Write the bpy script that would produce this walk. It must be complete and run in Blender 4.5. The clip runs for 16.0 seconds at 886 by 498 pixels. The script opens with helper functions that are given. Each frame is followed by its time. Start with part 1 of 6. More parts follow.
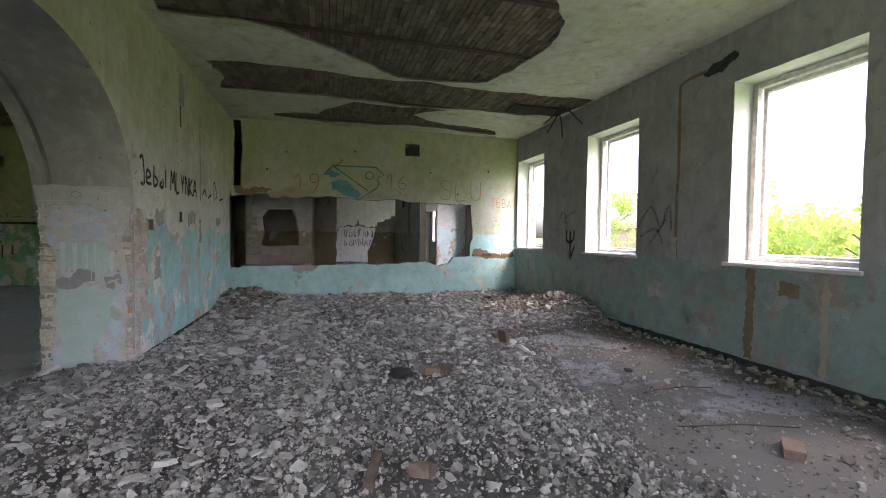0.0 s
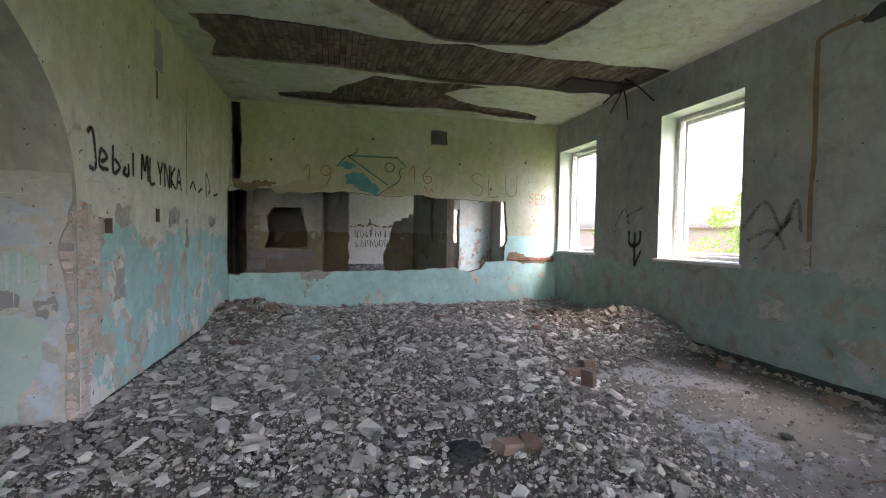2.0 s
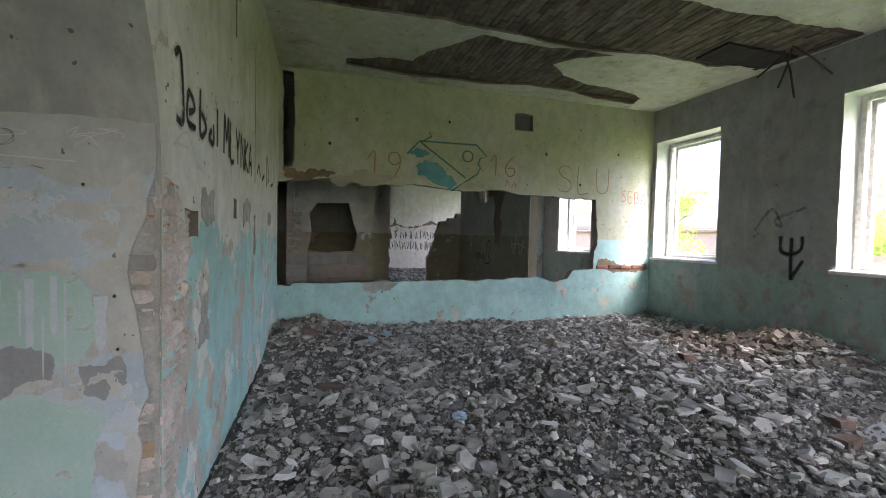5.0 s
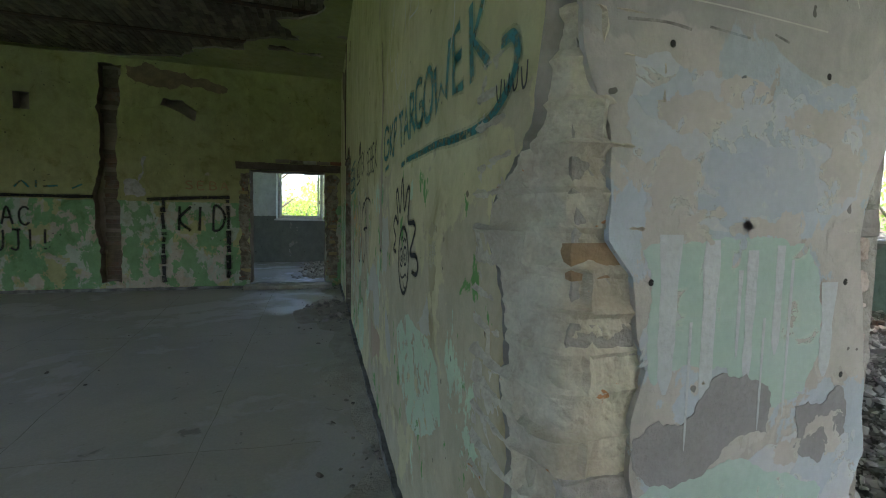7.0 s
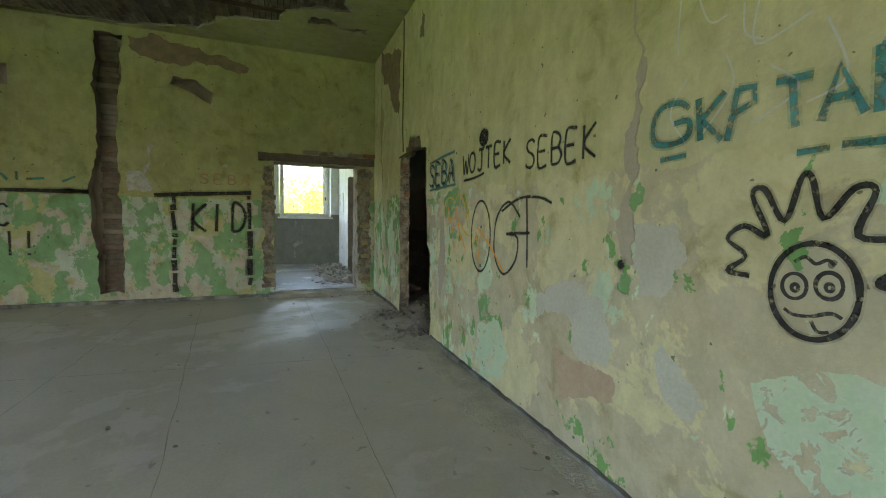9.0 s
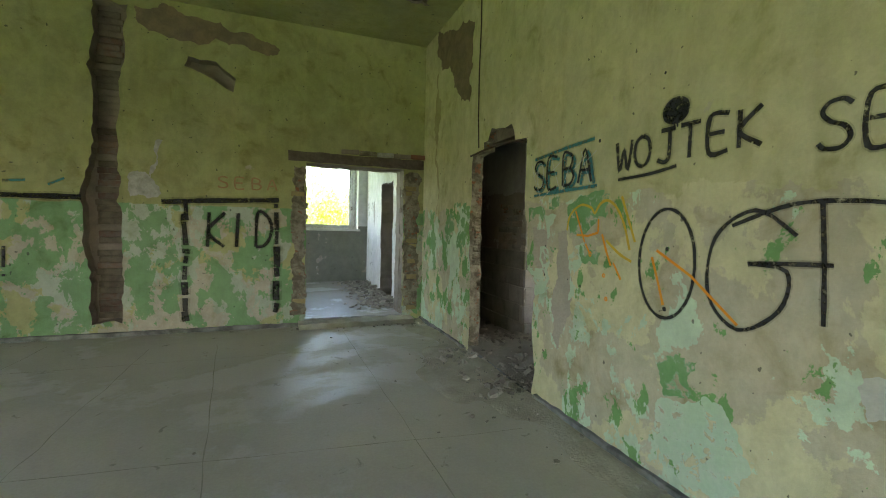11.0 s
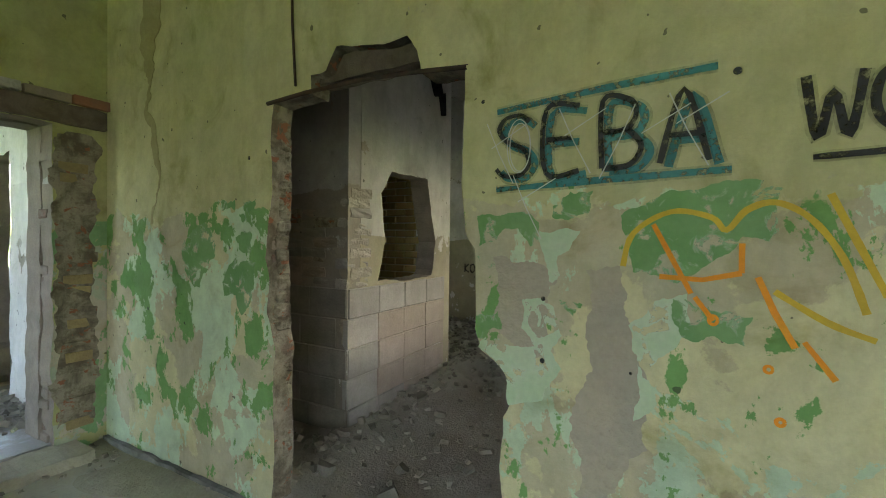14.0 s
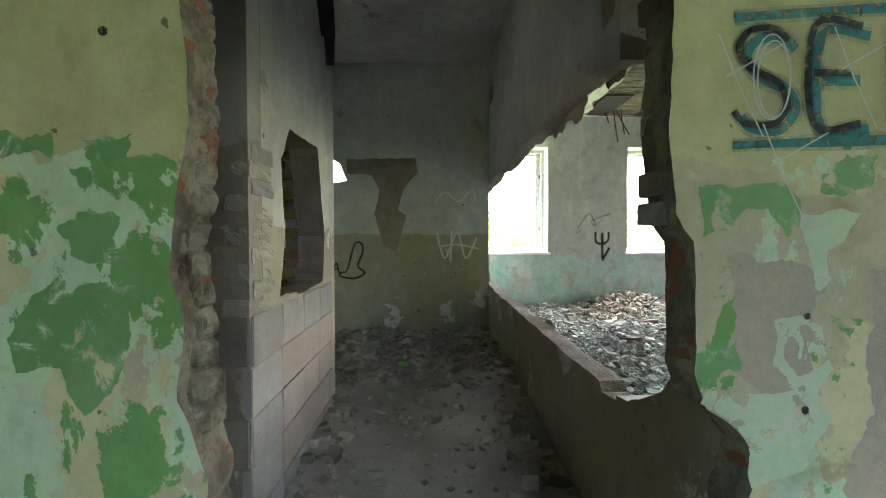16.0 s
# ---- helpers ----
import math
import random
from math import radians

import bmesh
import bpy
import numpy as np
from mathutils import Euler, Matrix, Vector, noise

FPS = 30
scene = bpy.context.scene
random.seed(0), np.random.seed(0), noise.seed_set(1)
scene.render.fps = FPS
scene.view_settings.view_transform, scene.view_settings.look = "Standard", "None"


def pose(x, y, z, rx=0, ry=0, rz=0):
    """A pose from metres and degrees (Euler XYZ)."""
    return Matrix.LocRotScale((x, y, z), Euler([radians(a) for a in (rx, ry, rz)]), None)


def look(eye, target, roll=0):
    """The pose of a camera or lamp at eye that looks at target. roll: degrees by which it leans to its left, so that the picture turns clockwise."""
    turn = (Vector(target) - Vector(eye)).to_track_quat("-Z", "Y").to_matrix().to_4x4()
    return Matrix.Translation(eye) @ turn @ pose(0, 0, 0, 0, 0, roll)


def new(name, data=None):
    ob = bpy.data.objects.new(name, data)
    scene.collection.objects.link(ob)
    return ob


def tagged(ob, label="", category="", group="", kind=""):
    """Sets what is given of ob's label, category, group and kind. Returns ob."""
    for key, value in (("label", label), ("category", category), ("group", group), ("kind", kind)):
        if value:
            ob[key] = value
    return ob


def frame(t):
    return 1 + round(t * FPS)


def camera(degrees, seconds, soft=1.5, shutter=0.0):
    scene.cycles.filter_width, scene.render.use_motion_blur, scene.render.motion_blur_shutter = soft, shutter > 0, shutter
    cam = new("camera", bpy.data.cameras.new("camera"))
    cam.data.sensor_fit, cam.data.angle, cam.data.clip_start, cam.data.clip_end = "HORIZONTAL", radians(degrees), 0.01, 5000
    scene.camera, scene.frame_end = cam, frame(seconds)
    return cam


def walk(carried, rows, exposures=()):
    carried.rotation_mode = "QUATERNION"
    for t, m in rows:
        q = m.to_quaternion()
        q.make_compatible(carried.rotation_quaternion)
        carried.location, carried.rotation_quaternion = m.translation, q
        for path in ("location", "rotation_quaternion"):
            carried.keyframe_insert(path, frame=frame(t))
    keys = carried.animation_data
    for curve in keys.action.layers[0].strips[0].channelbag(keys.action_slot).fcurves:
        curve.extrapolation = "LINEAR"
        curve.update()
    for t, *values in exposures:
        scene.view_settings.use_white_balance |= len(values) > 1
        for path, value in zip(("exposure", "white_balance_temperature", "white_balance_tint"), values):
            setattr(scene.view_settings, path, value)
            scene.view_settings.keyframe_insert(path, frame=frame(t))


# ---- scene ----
cam = camera(92.8, 16.0, soft=1.0)
PATH = [
    (0, (-0.013, -0.014, 1.484), (0.515, 1.914, 1.419), 0.7),
    (0.5, (0.028, 0.487, 1.506), (0.544, 2.419, 1.456), 0.7),
    (1, (0.006, 0.903, 1.492), (0.487, 2.844, 1.44), 0.8),
    (1.5, (-0.033, 1.228, 1.494), (0.433, 3.172, 1.43), 0.8),
    (2, (-0.148, 1.488, 1.53), (0.352, 3.424, 1.46), 0.7),
    (2.5, (-0.321, 1.773, 1.543), (0.223, 3.697, 1.481), 0.8),
    (3, (-0.557, 2.127, 1.54), (-0.014, 4.051, 1.49), 0.7),
    (3.2, (-0.644, 2.223, 1.541), (-0.115, 4.151, 1.491), 0.8),
    (5.3, (-1.646, 3.551, 1.534), (-1.091, 5.471, 1.458), 1.3),
    (5.5, (-1.836, 3.72, 1.506), (-1.298, 5.643, 1.41), 1.3),
    (6, (-2.291, 4.028, 1.491), (-1.783, 5.957, 1.357), 1.2),
    (6.5, (-2.782, 4.259, 1.459), (-2.27, 6.187, 1.314), 0.9),
    (6.7, (-3.008, 4.386, 1.424), (-2.474, 6.307, 1.272), 1.2),
    (7, (-3.29, 4.592, 1.39), (-2.739, 6.509, 1.251), 1.1),
    (7.5, (-3.663, 4.869, 1.44), (-3.052, 6.768, 1.306), 1.2),
    (8, (-3.966, 5.133, 1.437), (-3.29, 7.01, 1.301), 1.3),
    (8.5, (-4.285, 5.49, 1.406), (-3.562, 7.349, 1.252), 1.0),
    (9, (-4.517, 5.72, 1.414), (-3.797, 7.579, 1.259), 1.1),
    (9.5, (-4.689, 5.974, 1.41), (-4.037, 7.858, 1.253), 1.1),
    (9.7, (-4.705, 6.134, 1.426), (-4.1, 8.033, 1.261), 0.9),
    (11.8, (-4.956, 7.913, 1.416), (-4.017, 9.678, 1.374), 1.3),
    (12, (-4.931, 8.091, 1.434), (-3.907, 9.809, 1.393), 1.2),
    (12.5, (-4.799, 8.56, 1.437), (-3.579, 10.144, 1.393), 0.9),
    (13, (-4.748, 8.96, 1.458), (-3.34, 10.378, 1.41), 0.8),
    (13.5, (-4.657, 9.311, 1.463), (-3.068, 10.524, 1.42), 0.8),
    (14, (-4.466, 9.686, 1.488), (-2.708, 10.639, 1.463), 0.7),
    (14.5, (-4.368, 10.052, 1.478), (-2.484, 10.723, 1.465), 0.4),
    (15, (-4.234, 10.382, 1.477), (-2.27, 10.758, 1.458), 0.2),
    (15.5, (-4.035, 10.709, 1.495), (-2.037, 10.797, 1.463), 0.1),
    (16, (-3.912, 11.01, 1.477), (-1.913, 10.95, 1.431), -0.1),
]
EXPOSURES = [(0.0, 3.65, 6050, 22), (3.0, 3.95, 6000, 20), (5.5, 3.95, 5850, 17), (6.0, 4.1, 5800, 14), (6.5, 4.15, 5800, 12), (7.0, 4.0, 6000, 11), (7.25, 4.2, 6200, 11), (7.5, 4.75, 6400, 11), (8.0, 5.25, 6650, 10), (8.5, 5.3, 6900, 10),
             (9.5, 5.3, 7100, 10), (12.0, 5.55, 7200, 8), (14.0, 5.6, 7000, 9), (15.0, 5.65, 6600, 9), (16.0, 5.75, 6200, 8)]
walk(cam, [(t, look(eye, target, roll)) for t, eye, target, roll in PATH], EXPOSURES)

from mathutils import geometry

# ---- light: an overcast bright day ----
world = bpy.data.worlds.new("sky")
scene.world = world
world.use_nodes = True
wt = world.node_tree
sky = wt.nodes.new("ShaderNodeTexSky")
sky.sky_type, sky.sun_disc = "NISHITA", False
sky.sun_elevation, sky.sun_rotation = radians(52), radians(150)
sky.air_density, sky.dust_density, sky.ozone_density = 1.0, 6.0, 1.0
wt.links.new(sky.outputs[0], wt.nodes["Background"].inputs[0])
wt.nodes["Background"].inputs[1].default_value = 0.15
sun = new("sun", bpy.data.lights.new("sun", "SUN"))
sun.data.energy, sun.data.angle, sun.data.color = 0.6, radians(60), (1.0, 0.96, 0.9)
sun.matrix_world = look((20, -34, 50), (0, 0, 0))


# ---- materials ----
class Mat:
    """A node material under construction."""

    def __init__(self, name, rough=0.9, spec=0.3):
        self.m = bpy.data.materials.new(name)
        self.m.use_nodes = True
        self.t = self.m.node_tree
        self.b = self.t.nodes["Principled BSDF"]
        self.b.inputs["Roughness"].default_value = rough
        self.b.inputs["Specular IOR Level"].default_value = spec
        geo = self.t.nodes.new("ShaderNodeNewGeometry")
        self.pos = geo.outputs["Position"]
        self.geo = geo

    def put(self, value, socket):
        if isinstance(value, bpy.types.NodeSocket):
            self.t.links.new(value, socket)
        elif hasattr(socket.default_value, "__len__") and isinstance(value, (tuple, list)):
            socket.default_value = tuple(value) + ((1.0,) if len(value) == 3 and len(socket.default_value) == 4 else ())
        else:
            socket.default_value = value

    def scaled(self, v, offset=(0, 0, 0)):
        n = self.t.nodes.new("ShaderNodeMapping")
        self.t.links.new(self.pos, n.inputs[0])
        n.inputs["Scale"].default_value = v
        n.inputs["Location"].default_value = offset
        return n.outputs[0]

    def noise(self, scale, detail=4, rough=0.55, distort=0.0, at=None):
        n = self.t.nodes.new("ShaderNodeTexNoise")
        self.put(at or self.pos, n.inputs["Vector"])
        n.inputs["Scale"].default_value, n.inputs["Detail"].default_value = scale, detail
        n.inputs["Roughness"].default_value, n.inputs["Distortion"].default_value = rough, distort
        return n.outputs["Fac"]

    def math(self, op, a, b=0.0, c=0.0):
        n = self.t.nodes.new("ShaderNodeMath")
        n.operation = op
        for v, s in zip((a, b, c), n.inputs):
            self.put(v, s)
        return n.outputs[0]

    def ramp(self, fac, lo, hi):
        n = self.t.nodes.new("ShaderNodeMapRange")
        n.interpolation_type = "SMOOTHSTEP"
        self.put(fac, n.inputs[0])
        n.inputs[1].default_value, n.inputs[2].default_value = lo, hi
        return n.outputs[0]

    def mix(self, fac, a, b, mode="MIX"):
        n = self.t.nodes.new("ShaderNodeMix")
        n.data_type, n.blend_type = "RGBA", mode
        self.put(fac, n.inputs[0])
        self.put(a, n.inputs[6])
        self.put(b, n.inputs[7])
        return n.outputs[2]

    def z(self):
        n = self.t.nodes.new("ShaderNodeSeparateXYZ")
        self.t.links.new(self.pos, n.inputs[0])
        return n.outputs[2]

    def xyz(self, i):
        n = self.t.nodes.new("ShaderNodeSeparateXYZ")
        self.t.links.new(self.pos, n.inputs[0])
        return n.outputs[i]

    def bump(self, height, dist=0.01, strength=0.6):
        n = self.t.nodes.new("ShaderNodeBump")
        n.inputs["Strength"].default_value, n.inputs["Distance"].default_value = strength, dist
        self.put(height, n.inputs["Height"])
        self.t.links.new(n.outputs[0], self.b.inputs["Normal"])

    def done(self, colour, rough=None):
        self.put(colour, self.b.inputs["Base Color"])
        if rough is not None:
            self.put(rough, self.b.inputs["Roughness"])
        return self.m


def wall_paint(name, top, top2, plaster, paint=None, paint2=None, dado=1.55, peel=0.5, peel2=0.6, seed=0.0, mottle=0.5,
               bare=(0.30, 0.27, 0.22), up_peel=0.66, edge=0.03, stain=(0.18, 0.17, 0.08), stain_at=0.62, algae=0.0, bias=None, thin=None):
    """Limewash above, flaking oil paint over plaster below a dado line."""
    a = Mat(name)
    at = a.scaled((1, 1, 1), (seed * 3.1, seed * 1.7, seed * 0.9))
    big = a.noise(0.9, 5, 0.6, 0.3, at)
    mid = a.noise(3.2, 6, 0.62, 0.6, at)
    flake = a.noise(2.3, 10, 0.64, 0.25, a.scaled((1, 1, 0.8), (seed + 9, 3, seed)))
    flake2 = a.noise(4.0, 10, 0.64, 0.25, a.scaled((1, 1, 0.7), (seed + 2, 13, 5)))
    if bias:
        n = a.t.nodes.new("ShaderNodeMapRange")
        a.put(a.xyz(bias[0]), n.inputs[0])
        for k, v in zip((1, 2, 3, 4), bias[1:]):
            n.inputs[k].default_value = v
        flake2 = a.math("ADD", flake2, n.outputs[0])
    if thin:
        n = a.t.nodes.new("ShaderNodeMapRange")
        a.put(a.xyz(thin[0]), n.inputs[0])
        for k, v in zip((1, 2, 3, 4), thin[1:]):
            n.inputs[k].default_value = v
        worn = a.math("ADD", flake, n.outputs[0])
    else:
        worn = flake
    fine = a.noise(55, 4, 0.6, 0, at)
    grit = a.noise(240, 2, 0.5, 0, at)
    streak = a.noise(2.0, 5, 0.6, 0.2, a.scaled((3.0, 3.0, 0.35), (seed, 1, 2)))
    upper = a.mix(a.ramp(big, 0.35, 0.65), top, top2)
    upper = a.mix(a.math("MULTIPLY", a.ramp(streak, 0.48, 0.72), 0.45), upper, stain)
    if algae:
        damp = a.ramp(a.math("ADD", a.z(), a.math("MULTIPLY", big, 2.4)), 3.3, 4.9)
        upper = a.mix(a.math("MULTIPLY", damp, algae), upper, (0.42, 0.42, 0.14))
    bare_mask = a.ramp(a.math("ADD", flake, a.math("MULTIPLY", fine, 0.04)), up_peel, up_peel + 0.012)
    upper = a.mix(bare_mask, upper, a.mix(mid, plaster, bare))
    col, step = upper, bare_mask
    rough = 0.95
    if paint:
        ground = a.mix(a.ramp(mid, 0.3, 0.7), plaster, bare)
        ground = a.mix(a.ramp(a.noise(1.5, 9, 0.62, 0.3, a.scaled((1, 1, 1), (seed + 31, 2, 8))), 0.5, 0.52), ground, top)
        coat = a.mix(a.ramp(big, 0.4, 0.6), paint, tuple(min(1, c * 1.12) for c in paint))
        m1 = a.ramp(a.math("ADD", worn, a.math("MULTIPLY", fine, 0.05)), peel + 0.012, peel)
        low = a.mix(m1, ground, coat)
        if paint2:
            m2 = a.ramp(a.math("ADD", flake2, a.math("MULTIPLY", fine, 0.05)), peel2, peel2 + 0.012)
            low = a.mix(m2, low, paint2)
        line = a.math("ADD", a.z(), a.math("MULTIPLY", a.math("SUBTRACT", mid, 0.5), edge * 8))
        below = a.ramp(line, dado + 0.006, dado - 0.006)
        col = a.mix(below, upper, low)
        step = a.math("ADD", a.math("MULTIPLY", bare_mask, a.math("SUBTRACT", 1.0, below)), a.math("MULTIPLY", below, a.math("SUBTRACT", 1.0, m1)))
        rough = a.math("SUBTRACT", 0.95, a.math("MULTIPLY", a.math("MULTIPLY", below, m1), 0.4))
    col = a.mix(a.math("MULTIPLY", a.ramp(mid, stain_at, 0.8), mottle), col, stain, "MULTIPLY")
    col = a.mix(0.22, col, a.mix(fine, (0.6, 0.6, 0.6), (1.3, 1.3, 1.3)), "MULTIPLY")
    grime = a.noise(6.5, 9, 0.74, 0.15, a.scaled((1, 1, 0.8), (seed + 3, 7, 1)))
    col = a.mix(0.3, col, a.mix(a.ramp(grime, 0.33, 0.67), (0.62, 0.62, 0.60), (1.30, 1.30, 1.30)), "MULTIPLY")
    dots = a.ramp(a.noise(19, 2, 0.4, 0, a.scaled((1, 1, 1), (seed + 5, 5, 5))), 0.735, 0.75)
    col = a.mix(a.math("MULTIPLY", dots, 0.7), col, (0.05, 0.045, 0.04))
    h = a.math("ADD", a.math("MULTIPLY", step, -0.13), a.math("ADD", a.math("MULTIPLY", fine, 0.35), a.math("ADD", a.math("MULTIPLY", mid, 0.8), a.math("MULTIPLY", grime, 0.4))))
    a.bump(a.math("ADD", h, a.math("MULTIPLY", grit, 0.12)), 0.010, 0.55)
    return a.done(col, rough)


def peeling(name, c1, c2, loss, seed):
    """Old oil paint, chipped off in many small ragged spots."""
    a = Mat(name, 0.6)
    at = a.scaled((1, 1, 1), (seed * 2.3, seed, 4))
    n1, n2 = a.noise(5, 5, 0.6, 0.3, at), a.noise(55, 4, 0.6, 0, at)
    chip = a.noise(11, 8, 0.62, 0.5, at)
    a.put(a.ramp(chip, loss - 0.004, loss + 0.004), a.b.inputs["Alpha"])
    col = a.mix(a.ramp(n1, 0.35, 0.65), c1, c2)
    col = a.mix(a.math("MULTIPLY", a.ramp(chip, loss + 0.05, loss), 0.35), col, (0.62, 0.66, 0.55))
    a.bump(a.math("ADD", n1, a.math("MULTIPLY", n2, 0.3)), 0.004, 0.5)
    return a.done(a.mix(0.35, col, a.mix(n2, (0.6, 0.6, 0.6), (1.25, 1.25, 1.25)), "MULTIPLY"))


def plain(name, c1, c2, scale=6.0, fine=70.0, rough=0.9, bump=0.006, spec=0.3, per_object=0.0, per_island=0.0, metal=0.0):
    a = Mat(name, rough, spec)
    n1, n2 = a.noise(scale, 5, 0.6, 0.4), a.noise(fine, 4, 0.6)
    col = a.mix(a.ramp(n1, 0.3, 0.7), c1, c2)
    col = a.mix(0.4, col, a.mix(n2, (0.5, 0.5, 0.5), (1.3, 1.3, 1.3)), "MULTIPLY")
    if per_object or per_island:
        rnd = a.geo.outputs["Random Per Island"] if per_island else a.t.nodes.new("ShaderNodeObjectInfo").outputs["Random"]
        k = per_island or per_object
        n = a.t.nodes.new("ShaderNodeMapRange")
        a.put(rnd, n.inputs[0])
        n.inputs[3].default_value, n.inputs[4].default_value = 1 - k, 1 + k
        col = a.mix(1.0, col, n.outputs[0], "MULTIPLY")
    a.b.inputs["Metallic"].default_value = metal
    a.bump(a.math("ADD", n1, n2), bump, 0.7)
    return a.done(col)


# one limewash, two tones: lit wall opposite the windows lighter, far partition shaded darker
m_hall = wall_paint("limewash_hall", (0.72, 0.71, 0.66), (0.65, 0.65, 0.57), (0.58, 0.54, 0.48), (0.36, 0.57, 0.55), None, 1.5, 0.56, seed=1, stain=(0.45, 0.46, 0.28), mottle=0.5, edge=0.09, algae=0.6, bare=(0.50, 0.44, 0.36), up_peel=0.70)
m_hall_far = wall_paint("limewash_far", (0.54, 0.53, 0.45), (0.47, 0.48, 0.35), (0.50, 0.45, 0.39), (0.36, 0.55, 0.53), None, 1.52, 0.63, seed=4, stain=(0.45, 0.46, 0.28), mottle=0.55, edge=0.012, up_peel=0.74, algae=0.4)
# window wall stands against the light: its shade is put into the grey
m_east = wall_paint("window_wall_backlit", (0.38, 0.38, 0.37), (0.32, 0.32, 0.305), (0.36, 0.34, 0.30), (0.26, 0.33, 0.295), (0.30, 0.29, 0.25), 1.15, 0.59, 0.60, seed=7, stain=(0.45, 0.45, 0.38), edge=0.11, up_peel=0.73, mottle=0.7, bare=(0.30, 0.27, 0.21), stain_at=0.52)
m_green = wall_paint("limewash_green", (0.60, 0.565, 0.335), (0.52, 0.50, 0.27), (0.51, 0.48, 0.33), (0.49, 0.61, 0.42), (0.18, 0.36, 0.12), 1.66, 0.455, 0.62, seed=2.4, stain=(0.46, 0.41, 0.20), mottle=0.7, bare=(0.48, 0.42, 0.27), edge=0.05, up_peel=0.70, stain_at=0.52, bias=(1, 8.0, 11.0, -0.02, 0.055), thin=(1, 8.3, 11.0, 0.045, -0.05))
# green limewash again, darker: the end wall's shade is in the colour
m_north = wall_paint("limewash_green_north_shade", (0.39, 0.39, 0.19), (0.31, 0.315, 0.14), (0.44, 0.42, 0.33), (0.37, 0.42, 0.32), (0.19, 0.34, 0.16), 1.62, 0.50, 0.52, seed=5.2, stain=(0.45, 0.42, 0.2), mottle=0.75, edge=0.01, bare=(0.45, 0.40, 0.30), up_peel=0.72, stain_at=0.5)
m_pier = wall_paint("pier_plaster", (0.44, 0.44, 0.41), (0.38, 0.38, 0.35), (0.46, 0.45, 0.41), (0.42, 0.48, 0.52), (0.49, 0.48, 0.44), 1.72, 0.55, 0.535, seed=3.3, stain=(0.6, 0.6, 0.55), mottle=0.4, edge=0.05, up_peel=0.7, bare=(0.40, 0.36, 0.31))
# arch soffit shade put into the colour, half the wall's tone; also grey patches
m_arch = wall_paint("arch_shade_and_patch_grey", (0.33, 0.33, 0.31), (0.27, 0.27, 0.245), (0.36, 0.34, 0.30), None, seed=6, stain=(0.5, 0.5, 0.4))
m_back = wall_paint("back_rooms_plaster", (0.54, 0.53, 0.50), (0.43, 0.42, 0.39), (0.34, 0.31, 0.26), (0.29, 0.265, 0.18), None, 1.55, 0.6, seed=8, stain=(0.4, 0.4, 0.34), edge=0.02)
m_white = wall_paint("white_room_plaster", (0.75, 0.74, 0.70), (0.68, 0.67, 0.62), (0.5, 0.48, 0.44), (0.62, 0.60, 0.57), None, 1.95, 0.62, seed=9, stain=(0.6, 0.58, 0.5), edge=0.01, up_peel=0.78)
m_side = wall_paint("side_room_plaster", (0.66, 0.67, 0.65), (0.58, 0.59, 0.56), (0.5, 0.48, 0.44), (0.19, 0.20, 0.165), None, 1.4, 0.64, seed=14, stain=(0.6, 0.58, 0.5), edge=0.02, up_peel=0.75)
m_blue = wall_paint("white_blue_plaster", (0.72, 0.74, 0.74), (0.66, 0.68, 0.68), (0.5, 0.40, 0.34), (0.5, 0.62, 0.66), (0.45, 0.36, 0.30), 1.75, 0.6, 0.6, seed=10, stain=(0.6, 0.55, 0.45))
m_ceil = wall_paint("ceiling_plaster", (0.62, 0.62, 0.54), (0.54, 0.55, 0.42), (0.45, 0.42, 0.35), None, seed=11, stain=(0.45, 0.45, 0.14), mottle=0.75, up_peel=0.78, stain_at=0.5)
m_ceil2 = wall_paint("ceiling_plaster_green", (0.42, 0.42, 0.22), (0.34, 0.35, 0.17), (0.40, 0.36, 0.26), None, seed=12, stain=(0.4, 0.38, 0.14), mottle=0.7, up_peel=0.66)
# dark plaster for the box's west face: its shade is in the colour
m_box_shade = wall_paint("box_west_shade_plaster", (0.40, 0.39, 0.36), (0.30, 0.29, 0.27), (0.28, 0.25, 0.20), (0.22, 0.20, 0.165), None, 1.9, 0.6, seed=15, stain=(0.4, 0.4, 0.34), edge=0.03)


def washed(name, pale, grey, red, seed, spots=0.66):
    """Bare masonry under old whitewash: pale skin, grey grime, brick showing in small worn spots."""
    a = Mat(name, 0.95)
    at = a.scaled((1, 1, 1), (seed, seed * 2, 1))
    n1, n2, n3 = a.noise(7, 6, 0.65, 0.4, at), a.noise(26, 6, 0.65, 0.2, at), a.noise(120, 3, 0.6, 0, at)
    col = a.mix(a.ramp(n1, 0.36, 0.62), grey, pale)
    col = a.mix(a.math("MULTIPLY", a.ramp(n2, 0.52, 0.64), 0.6), col, grey)
    worn = a.noise(9, 5, 0.6, 0.5, a.scaled((1, 1, 1.4), (seed + 7, 3, seed)))
    col = a.mix(a.ramp(worn, spots, spots + 0.02), col, a.mix(n2, red, tuple(c * 1.5 for c in red)))
    col = a.mix(0.45, col, a.mix(n3, (0.5, 0.5, 0.5), (1.35, 1.35, 1.35)), "MULTIPLY")
    a.bump(a.math("ADD", a.math("MULTIPLY", n2, 0.8), a.math("MULTIPLY", n3, 0.3)), 0.012, 0.8)
    return a.done(col)


